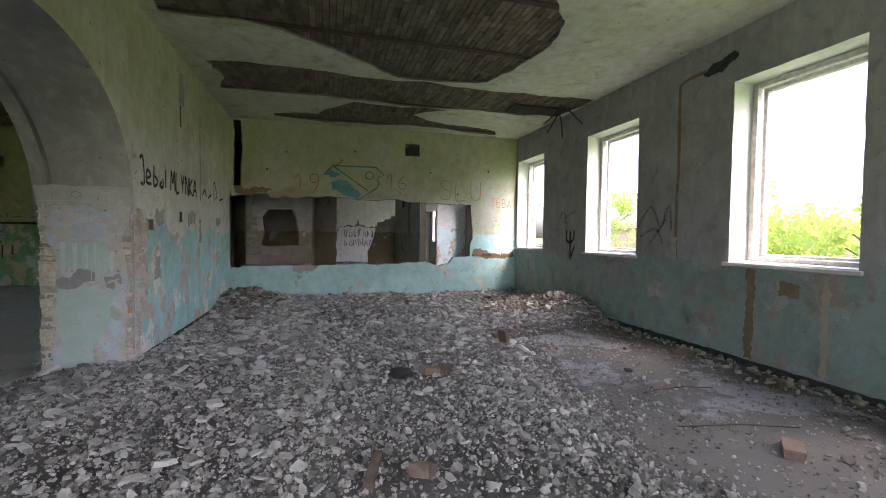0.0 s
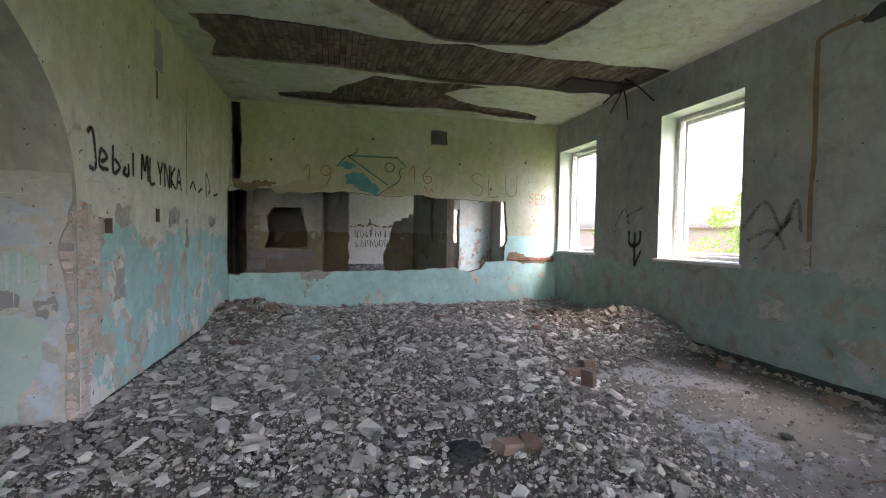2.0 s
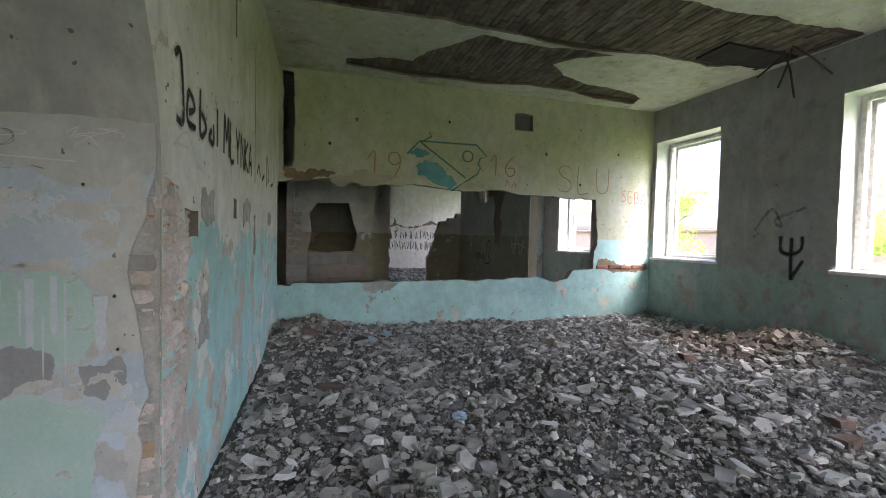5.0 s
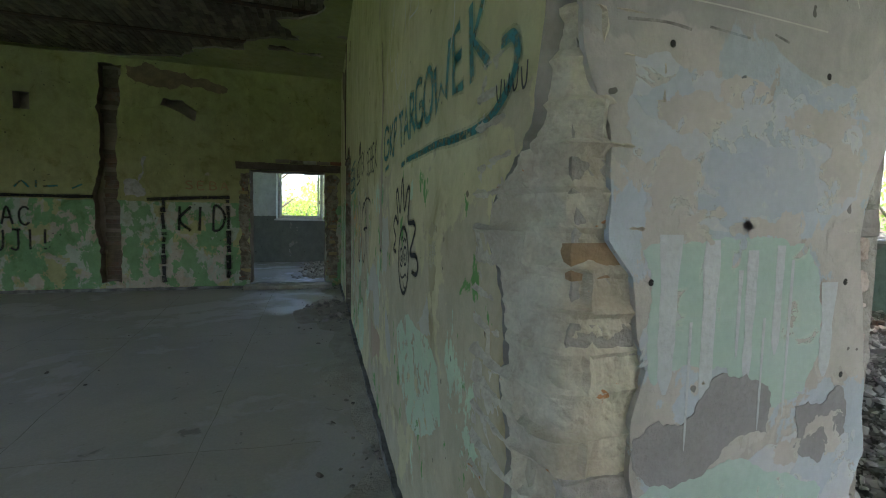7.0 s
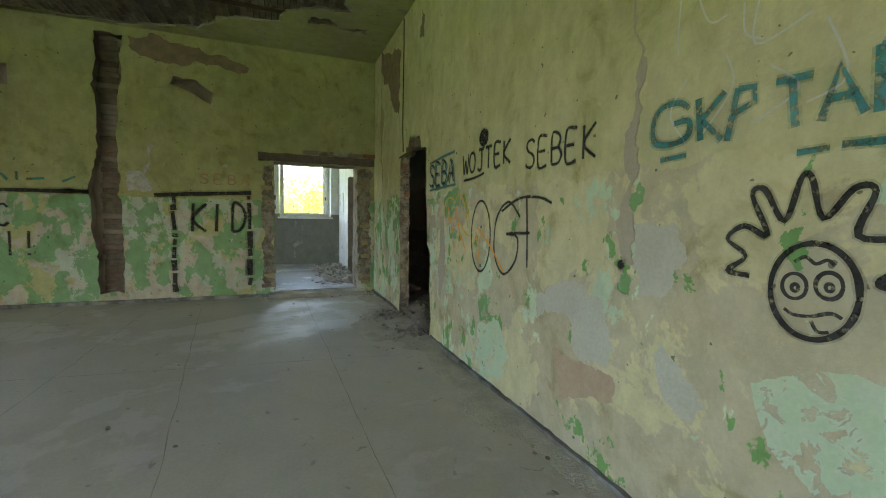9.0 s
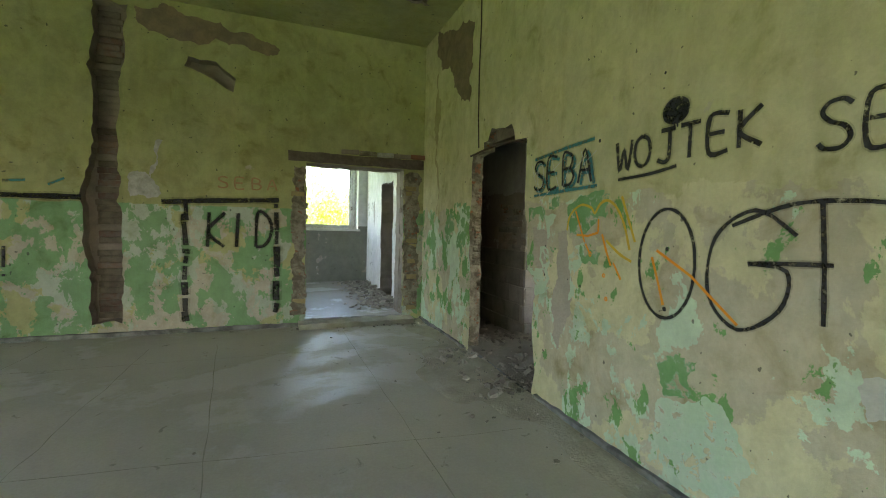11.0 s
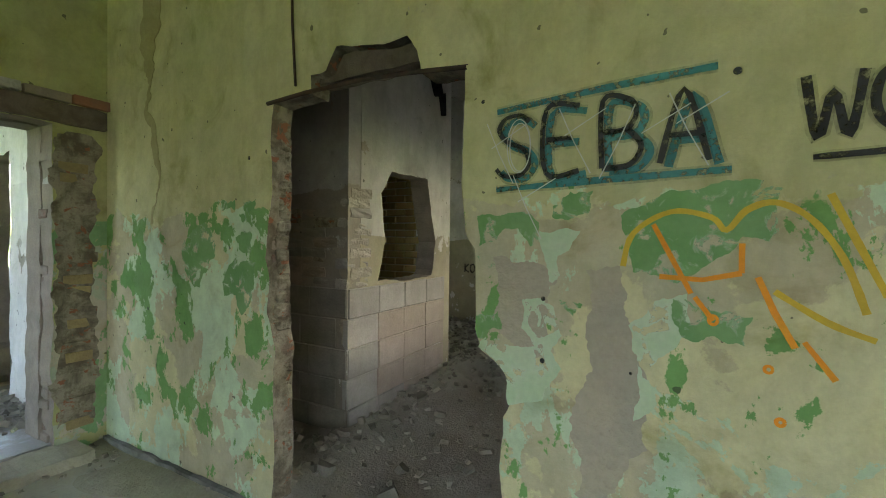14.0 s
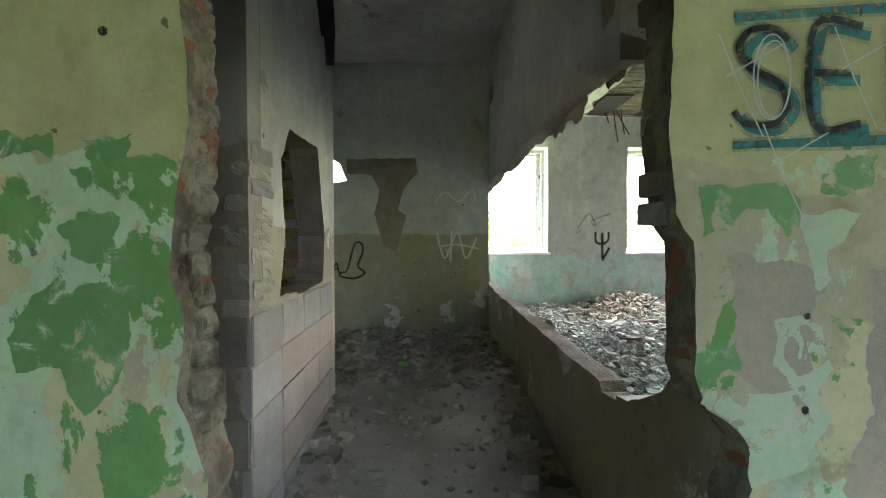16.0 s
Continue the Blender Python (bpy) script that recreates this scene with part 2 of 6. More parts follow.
m_wash = washed("whitewashed_masonry", (0.64, 0.62, 0.50), (0.50, 0.46, 0.36), (0.40, 0.21, 0.10), 3, 0.655)
m_wash_pink = washed("whitewashed_pinkish_masonry", (0.66, 0.60, 0.55), (0.50, 0.42, 0.36), (0.38, 0.19, 0.10), 8, 0.64)
m_jamb = washed("broken_jamb_masonry", (0.29, 0.265, 0.20), (0.12, 0.10, 0.07), (0.20, 0.09, 0.05), 5, 0.60)
m_core = plain("wall_core_mortar", (0.30, 0.25, 0.20), (0.22, 0.19, 0.15), 5, 60, 0.95, 0.01)
m_brick = plain("brick_red", (0.27, 0.125, 0.075), (0.22, 0.12, 0.085), 9, 80, 0.92, 0.006, per_object=0.3)
m_rim = plain("broken_brick_edge", (0.32, 0.27, 0.23), (0.26, 0.21, 0.17), 14, 60, 0.95, 0.02)
m_brick_wash = plain("brick_whitewashed", (0.47, 0.455, 0.42), (0.34, 0.325, 0.285), 13, 45, 0.94, 0.025, per_object=0.1)
m_brick_dark = plain("brick_sooty", (0.20, 0.165, 0.12), (0.13, 0.11, 0.08), 9, 80, 0.95, 0.006, per_island=0.35)
# darker copy of the grey block for the partition side in shade
m_block_dark = plain("grey_block_shaded", (0.25, 0.235, 0.20), (0.18, 0.17, 0.145), 5, 60, 0.92, 0.006, per_object=0.12)
m_block_pink = plain("pinkish_block", (0.335, 0.285, 0.245), (0.285, 0.24, 0.21), 5, 60, 0.92, 0.006, per_object=0.08)
m_brick_moss = plain("brick_yellow_green", (0.30, 0.26, 0.10), (0.36, 0.24, 0.11), 9, 60, 0.92, 0.008, per_object=0.3)
m_block = plain("grey_block", (0.32, 0.305, 0.285), (0.26, 0.247, 0.23), 5, 60, 0.92, 0.006, per_object=0.12)
m_steel = plain("rusty_steel", (0.045, 0.035, 0.03), (0.09, 0.05, 0.03), 12, 90, 0.7, 0.004)
m_wood = plain("old_grey_wood", (0.16, 0.13, 0.10), (0.10, 0.08, 0.06), 10, 120, 0.85, 0.006)
m_frame = plain("worn_white_paint", (0.62, 0.61, 0.58), (0.42, 0.40, 0.36), 14, 90, 0.6, 0.004)
m_sill = plain("sill_white", (0.72, 0.72, 0.70), (0.58, 0.57, 0.54), 7, 90, 0.6, 0.004)
m_reveal = plain("reveal_limewash", (0.74, 0.74, 0.70), (0.64, 0.65, 0.60), 4, 60, 0.9, 0.006)
# dust much darker than the chips, so that gaps between them read as shade
m_dust_gaps = plain("rubble_dust_gap_shade", (0.165, 0.158, 0.147), (0.10, 0.096, 0.088), 2.2, 45, 0.95, 0.02)
m_shard = plain("rubble_shards", (0.375, 0.36, 0.338), (0.25, 0.24, 0.222), 7, 60, 0.92, 0.005, per_island=0.55)
m_shard_brown = plain("brown_rubble", (0.22, 0.185, 0.155), (0.17, 0.15, 0.132), 7, 60, 0.92, 0.005, per_island=0.5)
m_shard_bare = plain("floor_grit", (0.24, 0.225, 0.20), (0.15, 0.14, 0.12), 7, 60, 0.92, 0.005, per_island=0.6)
m_shard_pale = plain("plaster_flakes", (0.44, 0.43, 0.408), (0.31, 0.30, 0.282), 7, 60, 0.92, 0.005, per_island=0.55)
m_brick_dusty = plain("brick_dusty", (0.19, 0.12, 0.085), (0.20, 0.17, 0.145), 12, 60, 0.95, 0.01, per_object=0.3)
m_slab = plain("plaster_slab", (0.48, 0.47, 0.447), (0.37, 0.36, 0.337), 7, 60, 0.92, 0.005, per_object=0.4)
m_dirt = plain("dirt", (0.35, 0.325, 0.275), (0.25, 0.23, 0.195), 2.2, 50, 0.95, 0.02)
m_footdust = plain("floor_dust", (0.44, 0.42, 0.33), (0.34, 0.32, 0.25), 5, 50, 0.95, 0.012)
m_shard_dark = plain("rubble_dark", (0.33, 0.305, 0.26), (0.22, 0.205, 0.17), 7, 60, 0.92, 0.005, per_island=0.4)
# near-black: paints the shade in the ceiling joints, and colours a sooty board
m_joint_dark = plain("joint_shade_and_soot", (0.05, 0.042, 0.035), (0.035, 0.03, 0.025), 6, 60, 0.95, 0.005)
m_ochre_dim = plain("brick_ochre_dim", (0.33, 0.27, 0.13), (0.26, 0.21, 0.11), 9, 60, 0.92, 0.012, per_object=0.2)
m_ochre_brick = plain("brick_ochre", (0.45, 0.32, 0.18), (0.38, 0.28, 0.18), 9, 60, 0.92, 0.012, per_object=0.15)
m_black = plain("tar_edge", (0.035, 0.04, 0.038), (0.07, 0.075, 0.07), 9, 80, 0.9, 0.006)


def floor_paint(name, c1, c2, wet, seams=True):
    a = Mat(name, 0.7, 0.4)
    big, mid, fine = a.noise(0.55, 5, 0.6, 0.5), a.noise(2.6, 6, 0.65, 0.4), a.noise(60, 4, 0.6)
    col = a.mix(a.ramp(big, 0.35, 0.65), c1, c2)
    pale = a.ramp(a.math("ADD", big, a.math("MULTIPLY", mid, 0.35)), 0.70, 0.76)
    col = a.mix(a.math("MULTIPLY", pale, 0.7), col, wet)
    spots = a.ramp(a.noise(7, 4, 0.55, 0.8), 0.66, 0.72)
    col = a.mix(a.math("MULTIPLY", spots, 0.45), col, (0.10, 0.095, 0.075))
    col = a.mix(0.4, col, a.mix(fine, (0.6, 0.6, 0.6), (1.25, 1.25, 1.25)), "MULTIPLY")
    a.bump(a.math("ADD", mid, a.math("MULTIPLY", fine, 0.5)), 0.004, 0.5)
    return a.done(col, a.math("SUBTRACT", 0.8, a.math("MULTIPLY", pale, 0.3)))


m_floor = floor_paint("concrete_floor", (0.155, 0.15, 0.135), (0.10, 0.096, 0.087), (0.26, 0.275, 0.295))
m_floor2 = floor_paint("smooth_concrete_floor", (0.455, 0.435, 0.355), (0.38, 0.365, 0.295), (0.45, 0.435, 0.38))


m_floor_wet = floor_paint("wet_concrete_floor", (0.36, 0.355, 0.34), (0.27, 0.26, 0.245), (0.48, 0.50, 0.53))
m_floor_wet.node_tree.nodes["Principled BSDF"].inputs["Coat Weight"].default_value = 0.5
m_floor_wet.node_tree.nodes["Principled BSDF"].inputs["Coat Roughness"].default_value = 0.25


# ---- building helpers ----
def mesh(name, verts, faces, mats, index=None, smooth=False):
    d = bpy.data.meshes.new(name)
    d.from_pydata(verts, [], faces)
    for m in mats:
        d.materials.append(m)
    if index is not None:
        d.polygons.foreach_set("material_index", index)
    if smooth:
        d.polygons.foreach_set("use_smooth", [True] * len(d.polygons))
    d.update()
    return d


def place(name, data, parent=None, label="", category="", kind="", group="", m=None):
    ob = new(name, data)
    if parent:
        ob.parent = parent
    if m is not None:
        ob.matrix_basis = m
    return tagged(ob, label, category, group, kind)


def part(name, bm, material, parent, label=""):
    d = bpy.data.meshes.new(name)
    bm.to_mesh(d)
    bm.free()
    d.materials.append(material)
    return place(name, d, parent, label)


def rag(points, amp=0.03, step=0.06, seed=0.0):
    """A closed outline with worn, broken edges."""
    out, n = [], len(points)
    for i in range(n):
        p, q = Vector((*points[i], 0)), Vector((*points[(i + 1) % n], 0))
        d = q - p
        k = max(1, int(d.length / step))
        nrm = Vector((-d.y, d.x, 0)).normalized()
        for j in range(k):
            w = p + d * (j / k)
            e = noise.noise(Vector((w.x * 4 + seed, w.y * 4, seed * 1.3))) + 0.6 * noise.noise(Vector((w.x * 13, w.y * 13 + seed, 3.1)))
            out.append(((w + nrm * amp * e).x, (w + nrm * amp * e).y))
    return out


def chipped(pts, seed, k=0.2, depth=4):
    """An outline broken up by repeated midpoint shifts."""
    rnd = random.Random(seed)
    for _ in range(depth):
        out = []
        for p, q in zip(pts, pts[1:] + pts[:1]):
            d = (q[0] - p[0], q[1] - p[1])
            e = rnd.uniform(-k, k)
            out += [p, ((p[0] + q[0]) / 2 - d[1] * e, (p[1] + q[1]) / 2 + d[0] * e)]
        pts = out
    return pts


def rect(a0, b0, a1, b1):
    return [(a0, b0), (a1, b0), (a1, b1), (a0, b1)]


def slab(P, outline, holes, thick, mats, rim=1, name="slab", back=0, edge=0):
    """A sheet with holes: P maps (across, up, deep) to the world. mats[0]: faces, mats[rim]: the edges."""
    loops = [outline] + list(holes)
    flat = [p for lp in loops for p in lp]
    tris = geometry.tessellate_polygon([[Vector((a, b, 0)) for a, b in lp] for lp in loops])
    n = len(flat)
    verts = [P(a, b, 0) for a, b in flat] + [P(a, b, thick) for a, b in flat]
    faces, idx = [], []
    for t in tris:
        faces += [tuple(t), tuple(i + n for i in reversed(t))]
        idx += [0, back]
    k = 0
    for li, lp in enumerate(loops):
        for i in range(len(lp)):
            a, b = k + i, k + (i + 1) % len(lp)
            faces.append((a, b, b + n, a + n))
            idx.append((rim[li - 1] if isinstance(rim, (list, tuple)) else rim) if li else edge)
        k += len(lp)
    d = mesh(name, verts, faces, mats, idx)
    bm = bmesh.new()
    bm.from_mesh(d)
    bmesh.ops.recalc_face_normals(bm, faces=bm.faces)
    bm.to_mesh(d)
    bm.free()
    return d


def on_x(x0, s=1):
    return lambda a, b, d: (x0 + s * d, a, b)


def on_y(y0, s=1):
    return lambda a, b, d: (a, y0 + s * d, b)


def on_z(z0, s=1):
    return lambda a, b, d: (a, b, z0 + s * d)


def box_bm(x0, y0, z0, x1, y1, z1, bevel=0.0, bm=None):
    bm = bm or bmesh.new()
    r = bmesh.ops.create_cube(bm, size=1.0, matrix=Matrix.Translation(((x0 + x1) / 2, (y0 + y1) / 2, (z0 + z1) / 2)) @ Matrix.Diagonal((x1 - x0, y1 - y0, z1 - z0, 1)))
    if bevel:
        es = list({e for v in r["verts"] for e in v.link_edges})
        bmesh.ops.bevel(bm, geom=es, offset=bevel, segments=1, affect="EDGES")
    return bm


def structure(name, data, label, category):
    return place(name, data, None, label, category, "structure")


def arch(y0, y1, spring, rise, n=40, low=-0.05):
    c, h = (y0 + y1) / 2, (y1 - y0) / 2
    return [(y0, low), (y1, low)] + [(c + h * math.cos(i / n * math.pi), spring + rise * math.sin(i / n * math.pi)) for i in range(n + 1)]


TOP = 4.05
# ---- walls ----
EAST_WINDOWS = [(-0.25, 1.05), (2.70, 4.00), (5.60, 6.95), (8.60, 9.93), (11.9, 13.3), (14.7, 16.05), (17.6, 18.95)]
SILL, HEAD = 1.2, 3.36
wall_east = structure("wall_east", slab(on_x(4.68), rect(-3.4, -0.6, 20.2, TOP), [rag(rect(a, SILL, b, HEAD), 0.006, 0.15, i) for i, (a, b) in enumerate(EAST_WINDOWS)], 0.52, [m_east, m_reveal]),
                      "plastered brick window wall, darkened as backlit, with flaking mint dado", "wall")
FAR_HOLE = [(-2.0, 0.72), (-1.86, 0.72), (-1.82, 0.77), (-1.2, 0.765), (0, 0.77), (1.5, 0.79), (2.3, 0.83), (2.65, 0.73), (2.9, 0.78), (3.0, 0.93), (3.42, 0.97), (3.45, 1.3), (3.5, 1.42), (3.44, 2.25),
            (2.6, 2.265), (2.2, 2.28), (1.9, 2.28), (1.6, 2.34), (1.2, 2.29), (0.8, 2.29), (0.3, 2.32), (0.0, 2.34), (-0.5, 2.31), (-1.1, 2.36), (-1.6, 2.36), (-2.0, 2.28)]
far_edge = rag(FAR_HOLE, 0.022, 0.05, 2)[:-8]
far_edge = [p for p in far_edge if p[0] > -1.96]
far_out = [(4.68, -0.1), (4.68, TOP), (-2.03, TOP), (-2.03, 2.28)] + far_edge[::-1] + [(-2.03, 0.74), (-2.03, -0.1)]
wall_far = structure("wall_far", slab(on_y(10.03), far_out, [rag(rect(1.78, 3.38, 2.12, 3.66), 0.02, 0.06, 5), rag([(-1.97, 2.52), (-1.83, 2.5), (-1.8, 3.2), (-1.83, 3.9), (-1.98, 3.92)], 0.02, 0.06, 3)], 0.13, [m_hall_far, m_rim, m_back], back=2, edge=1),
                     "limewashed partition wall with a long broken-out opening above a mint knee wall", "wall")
ARCH = (2.08, 5.27, 1.75, 1.36)
left_out = [(-3.4, -0.1), (10.16, -0.1), (10.16, 0.74)] + [(9.95, 0.72), (9.86, 1.0), (9.9, 1.5), (9.86, 2.2), (9.98, 2.35)] + [(10.16, 2.4), (10.16, TOP), (-3.4, TOP)]
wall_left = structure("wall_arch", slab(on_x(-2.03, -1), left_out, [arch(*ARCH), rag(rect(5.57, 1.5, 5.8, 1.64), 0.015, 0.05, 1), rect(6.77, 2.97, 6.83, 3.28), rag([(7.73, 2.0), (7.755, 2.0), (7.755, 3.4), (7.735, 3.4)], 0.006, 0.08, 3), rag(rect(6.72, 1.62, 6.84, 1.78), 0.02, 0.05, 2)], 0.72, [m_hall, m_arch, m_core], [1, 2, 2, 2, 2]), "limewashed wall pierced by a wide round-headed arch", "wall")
D2 = [(11.54, -0.05), (11.54, 0.8), (11.53, 0.92), (11.6, 1.1), (11.585, 1.29), (11.62, 1.4), (11.57, 1.77), (11.57, 2.15), (11.56, 2.23), (11.29, 2.23), (11.29, 2.33), (11.19, 2.33), (11.12, 2.43), (10.84, 2.38), (10.72, 2.39), (10.66, 2.32), (10.64, 2.215), (10.43, 2.195),
      (10.435, 1.75), (10.42, 1.54), (10.38, 1.47), (10.37, 1.15), (10.34, 1.07), (10.29, 1.04), (10.22, 0.94), (10.25, 0.82), (10.25, 0.5), (10.2, 0.25), (10.25, -0.05)]
WORN = [(5.42, -0.05), (5.40, 0.5), (5.38, 0.8), (5.42, 1.04), (5.40, 1.14), (5.44, 1.25), (5.50, 1.34), (5.45, 1.45), (5.34, 1.53), (5.30, 1.62)]
GREEN_ARCH = [(ARCH[0], -0.05)] + chipped(WORN, 5, 0.16, 3)[:-7] + arch(*ARCH)[2:]
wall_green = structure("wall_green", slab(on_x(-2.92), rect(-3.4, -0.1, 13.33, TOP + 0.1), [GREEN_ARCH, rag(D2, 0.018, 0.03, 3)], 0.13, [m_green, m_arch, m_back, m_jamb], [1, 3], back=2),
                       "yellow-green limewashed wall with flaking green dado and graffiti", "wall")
NH = [rag([(-7.02, 0.16), (-6.72, 0.16), (-6.7, 1.2), (-6.75, 2.3), (-6.7, 3.2), (-6.62, 3.95), (-6.95, 3.95), (-7.0, 3.2), (-6.98, 2.4), (-7.1, 1.7)], 0.05, 0.07, 6),
      rag([(-6.05, 3.33), (-5.75, 3.2), (-5.5, 3.08), (-5.48, 3.25), (-5.7, 3.42), (-6.0, 3.45)], 0.03, 0.06, 8), rect(-8.16, 3.08, -7.94, 3.36)]
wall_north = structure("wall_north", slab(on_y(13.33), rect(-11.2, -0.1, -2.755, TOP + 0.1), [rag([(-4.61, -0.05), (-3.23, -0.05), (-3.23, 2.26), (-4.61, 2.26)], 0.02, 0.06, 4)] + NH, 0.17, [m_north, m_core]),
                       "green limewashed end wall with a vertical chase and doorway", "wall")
place("brick_core", slab(on_y(13.502), rect(-11.2, -0.1, -2.755, TOP + 0.1), [rag([(-4.60, -0.05), (-3.24, -0.05), (-3.24, 2.25), (-4.60, 2.25)], 0.015, 0.06, 4.5)], 0.22, [m_core, m_core]), wall_north, "brick core behind the plaster")
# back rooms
structure("wall_box_west", slab(on_x(-2.05), rect(11.8, -0.1, 14.1, TOP), [], 0.14, [m_box_shade]), "plastered brick partition, its shaded side painted darker", "wall")
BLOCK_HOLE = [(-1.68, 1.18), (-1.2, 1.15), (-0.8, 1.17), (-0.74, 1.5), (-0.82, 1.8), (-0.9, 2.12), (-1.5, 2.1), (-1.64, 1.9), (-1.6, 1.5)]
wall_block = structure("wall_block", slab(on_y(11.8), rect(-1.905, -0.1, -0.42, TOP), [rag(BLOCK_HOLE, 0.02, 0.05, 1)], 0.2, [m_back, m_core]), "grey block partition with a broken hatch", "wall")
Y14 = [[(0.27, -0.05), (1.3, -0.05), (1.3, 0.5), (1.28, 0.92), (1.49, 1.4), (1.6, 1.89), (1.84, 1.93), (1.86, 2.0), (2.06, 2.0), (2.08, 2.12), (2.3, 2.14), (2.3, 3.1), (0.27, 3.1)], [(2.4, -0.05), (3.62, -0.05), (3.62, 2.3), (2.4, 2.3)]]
# cut off at 2.55 m to let light into the box behind the hatch
structure("wall_box_east", slab(on_x(-0.56), rect(12.0, -0.1, 14.1, 2.55), [], 0.14, [m_back]), "plastered partition end", "wall")
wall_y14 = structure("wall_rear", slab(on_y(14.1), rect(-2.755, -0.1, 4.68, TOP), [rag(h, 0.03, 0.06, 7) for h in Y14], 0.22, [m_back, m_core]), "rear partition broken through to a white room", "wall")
place("plaster_skin", slab(on_y(14.09), rag(rect(3.64, 0, 4.66, 3.9), 0.01, 0.08, 1), [], 0.01, [m_blue, m_blue]), wall_y14, "white and pale blue peeling plaster")
XH = rag([(12.2, 2.3), (12.75, 2.28), (12.75, 2.75), (12.5, 2.72), (12.25, 2.5)], 0.03, 0.06, 3)
wall_x2 = structure("wall_cross", slab(on_x(2.2), rect(10.16, -0.1, 14.1, TOP), [XH], 0.13, [m_core, m_core]), "thin brick cross wall", "wall")
TS = [(12.19, 2.62), (11.23, 2.64), (11.2, 2.44), (11.39, 2.19), (11.48, 1.9), (11.35, 1.82), (11.5, 1.3), (11.69, 1.4), (11.81, 1.86), (11.73, 2.19), (11.85, 2.4), (12.19, 2.42)]
place("plaster_skin", slab(on_x(2.172), rect(10.165, -0.05, 14.095, TOP - 0.05), [rag([(a, b) for a, b in XH[::3]], 0.01, 0.05, 2), rag(TS, 0.02, 0.05, 9)], 0.026, [m_back, m_core]), wall_x2, "grey plaster with a T-shaped scar")
# the opening at the left is added out of view to light the rear room
structure("wall_rear_room", slab(on_y(19.6), rect(-2.755, -0.1, 4.68, TOP), [rect(-2.5, 1.0, -0.9, 3.6)], 0.3, [m_white, m_reveal]), "white plastered wall over grey scrawled dado", "wall")
structure("wall_rear_west", slab(on_x(-2.755, -1), rect(13.75, -0.1, 19.6, TOP), [rag([(14.75, 0.0), (15.75, 0.0), (15.75, 2.25), (14.75, 2.25)], 0.05, 0.07, 2)], 0.28, [m_white, m_core]), "white peeling wall with a broken doorway", "wall")
WN = (-4.52, -3.25, 1.32, 3.4)
structure("wall_outer_north", slab(on_y(17.3), rect(-8.2, -0.6, -3.035, TOP), [rect(WN[0], WN[2], WN[1], WN[3])], 0.5, [m_side, m_reveal]), "pale plastered outer wall with a window", "wall")
# unseen opening, added to brighten the side room
structure("wall_side_west", slab(on_x(-8.0, -1), rect(13.72, -0.1, 17.3, TOP), [rect(14.4, 1.2, 16.6, 3.4)], 0.3, [m_white]), "plain pale unseen wall with an opening added for light", "wall")
WEST_WINDOWS = [(-2.0, -0.6), (1.4, 2.8), (4.8, 6.2), (7.5, 9.3)]
structure("wall_west", slab(on_x(-11.2, -1), rect(-3.4, -0.6, 13.7, TOP + 0.1), [rect(a, 1.2, b, 3.4) for a, b in WEST_WINDOWS], 0.5, [m_green, m_reveal]), "green limewashed outer wall with windows", "wall")
# never in view; its openings are added to bring fill light from the south
structure("wall_south", slab(on_y(-3.4, -1), rect(-11.7, -0.6, 5.2, TOP + 0.1), [rect(a, 1.0, b, 3.6) for a, b in ((-6.4, -5.2), (-2.0, 0.3), (2.2, 3.4))], 0.4, [m_green, m_reveal]), "plain unseen green wall with openings added for fill light", "wall")

# ---- floor and ceilings ----
floor = structure("floor", slab(on_z(0.0, -1), rect(-11.2, -3.4, 4.68, 19.6), [], 0.3, [m_floor]), "bare grey concrete floor with pale worn patches", "floor")
structure("floor_green_hall", slab(on_z(0.012, -1), rect(-11.2, -3.4, -2.93, 13.42), [], 0.011, [m_floor2]), "smooth green-grey concrete floor with saw-cut seams", "floor")
structure("floor_side_room", slab(on_z(0.1, -1), rect(-8.0, 13.36, -3.04, 17.3), [], 0.099, [m_floor_wet]), "pale wet concrete floor", "floor")
structure("roof", slab(on_z(4.3), rect(-11.7, -3.8, 5.2, 19.9), [], 0.3, [m_core]), "flat roof slab", "roof")

# ---- ceilings: brick vaulting between steel beams, ragged plaster below ----
HOLE_A = [(-1.85, 5.5), (-0.6, 5.55), (0.05, 5.95), (1.04, 6.72), (1.7, 6.7), (2.48, 6.5), (2.65, 6.0), (2.69, 5.55), (2.75, 4.8), (2.62, 4.4), (2.3, 4.05), (0.8, 3.5), (-0.8, 3.4), (-1.75, 4.2)]
HOLE_B = [(-1.75, 6.86), (0.5, 6.86), (2.5, 6.84), (4.0, 6.78), (4.63, 6.74), (4.63, 7.3), (4.55, 7.85), (3.75, 8.06), (3.4, 7.98), (2.2, 8.06), (0.45, 8.06), (-1.8, 8.06), (-1.6, 7.5)]
HOLE_C = [(0.45, 8.16), (0.15, 8.6), (-0.1, 8.85), (-0.2, 9.2), (-1.1, 9.4), (-1.1, 9.62), (1, 9.72), (3.95, 9.78), (3.88, 9.46), (2.6, 9.2), (2.05, 9.0), (1.7, 8.7), (1.9, 8.4), (2.3, 8.16)]
structure("ceiling", slab(on_z(3.97), rect(-2.03, -3.4, 4.68, 10.03), [rag(chipped(h, i + 3, 0.07, 2), 0.03, 0.04, i + 1) for i, h in enumerate((HOLE_A, HOLE_B, HOLE_C))], 0.03, [m_ceil, m_core]), "stained white plaster ceiling fallen away in wide ragged patches", "ceiling")


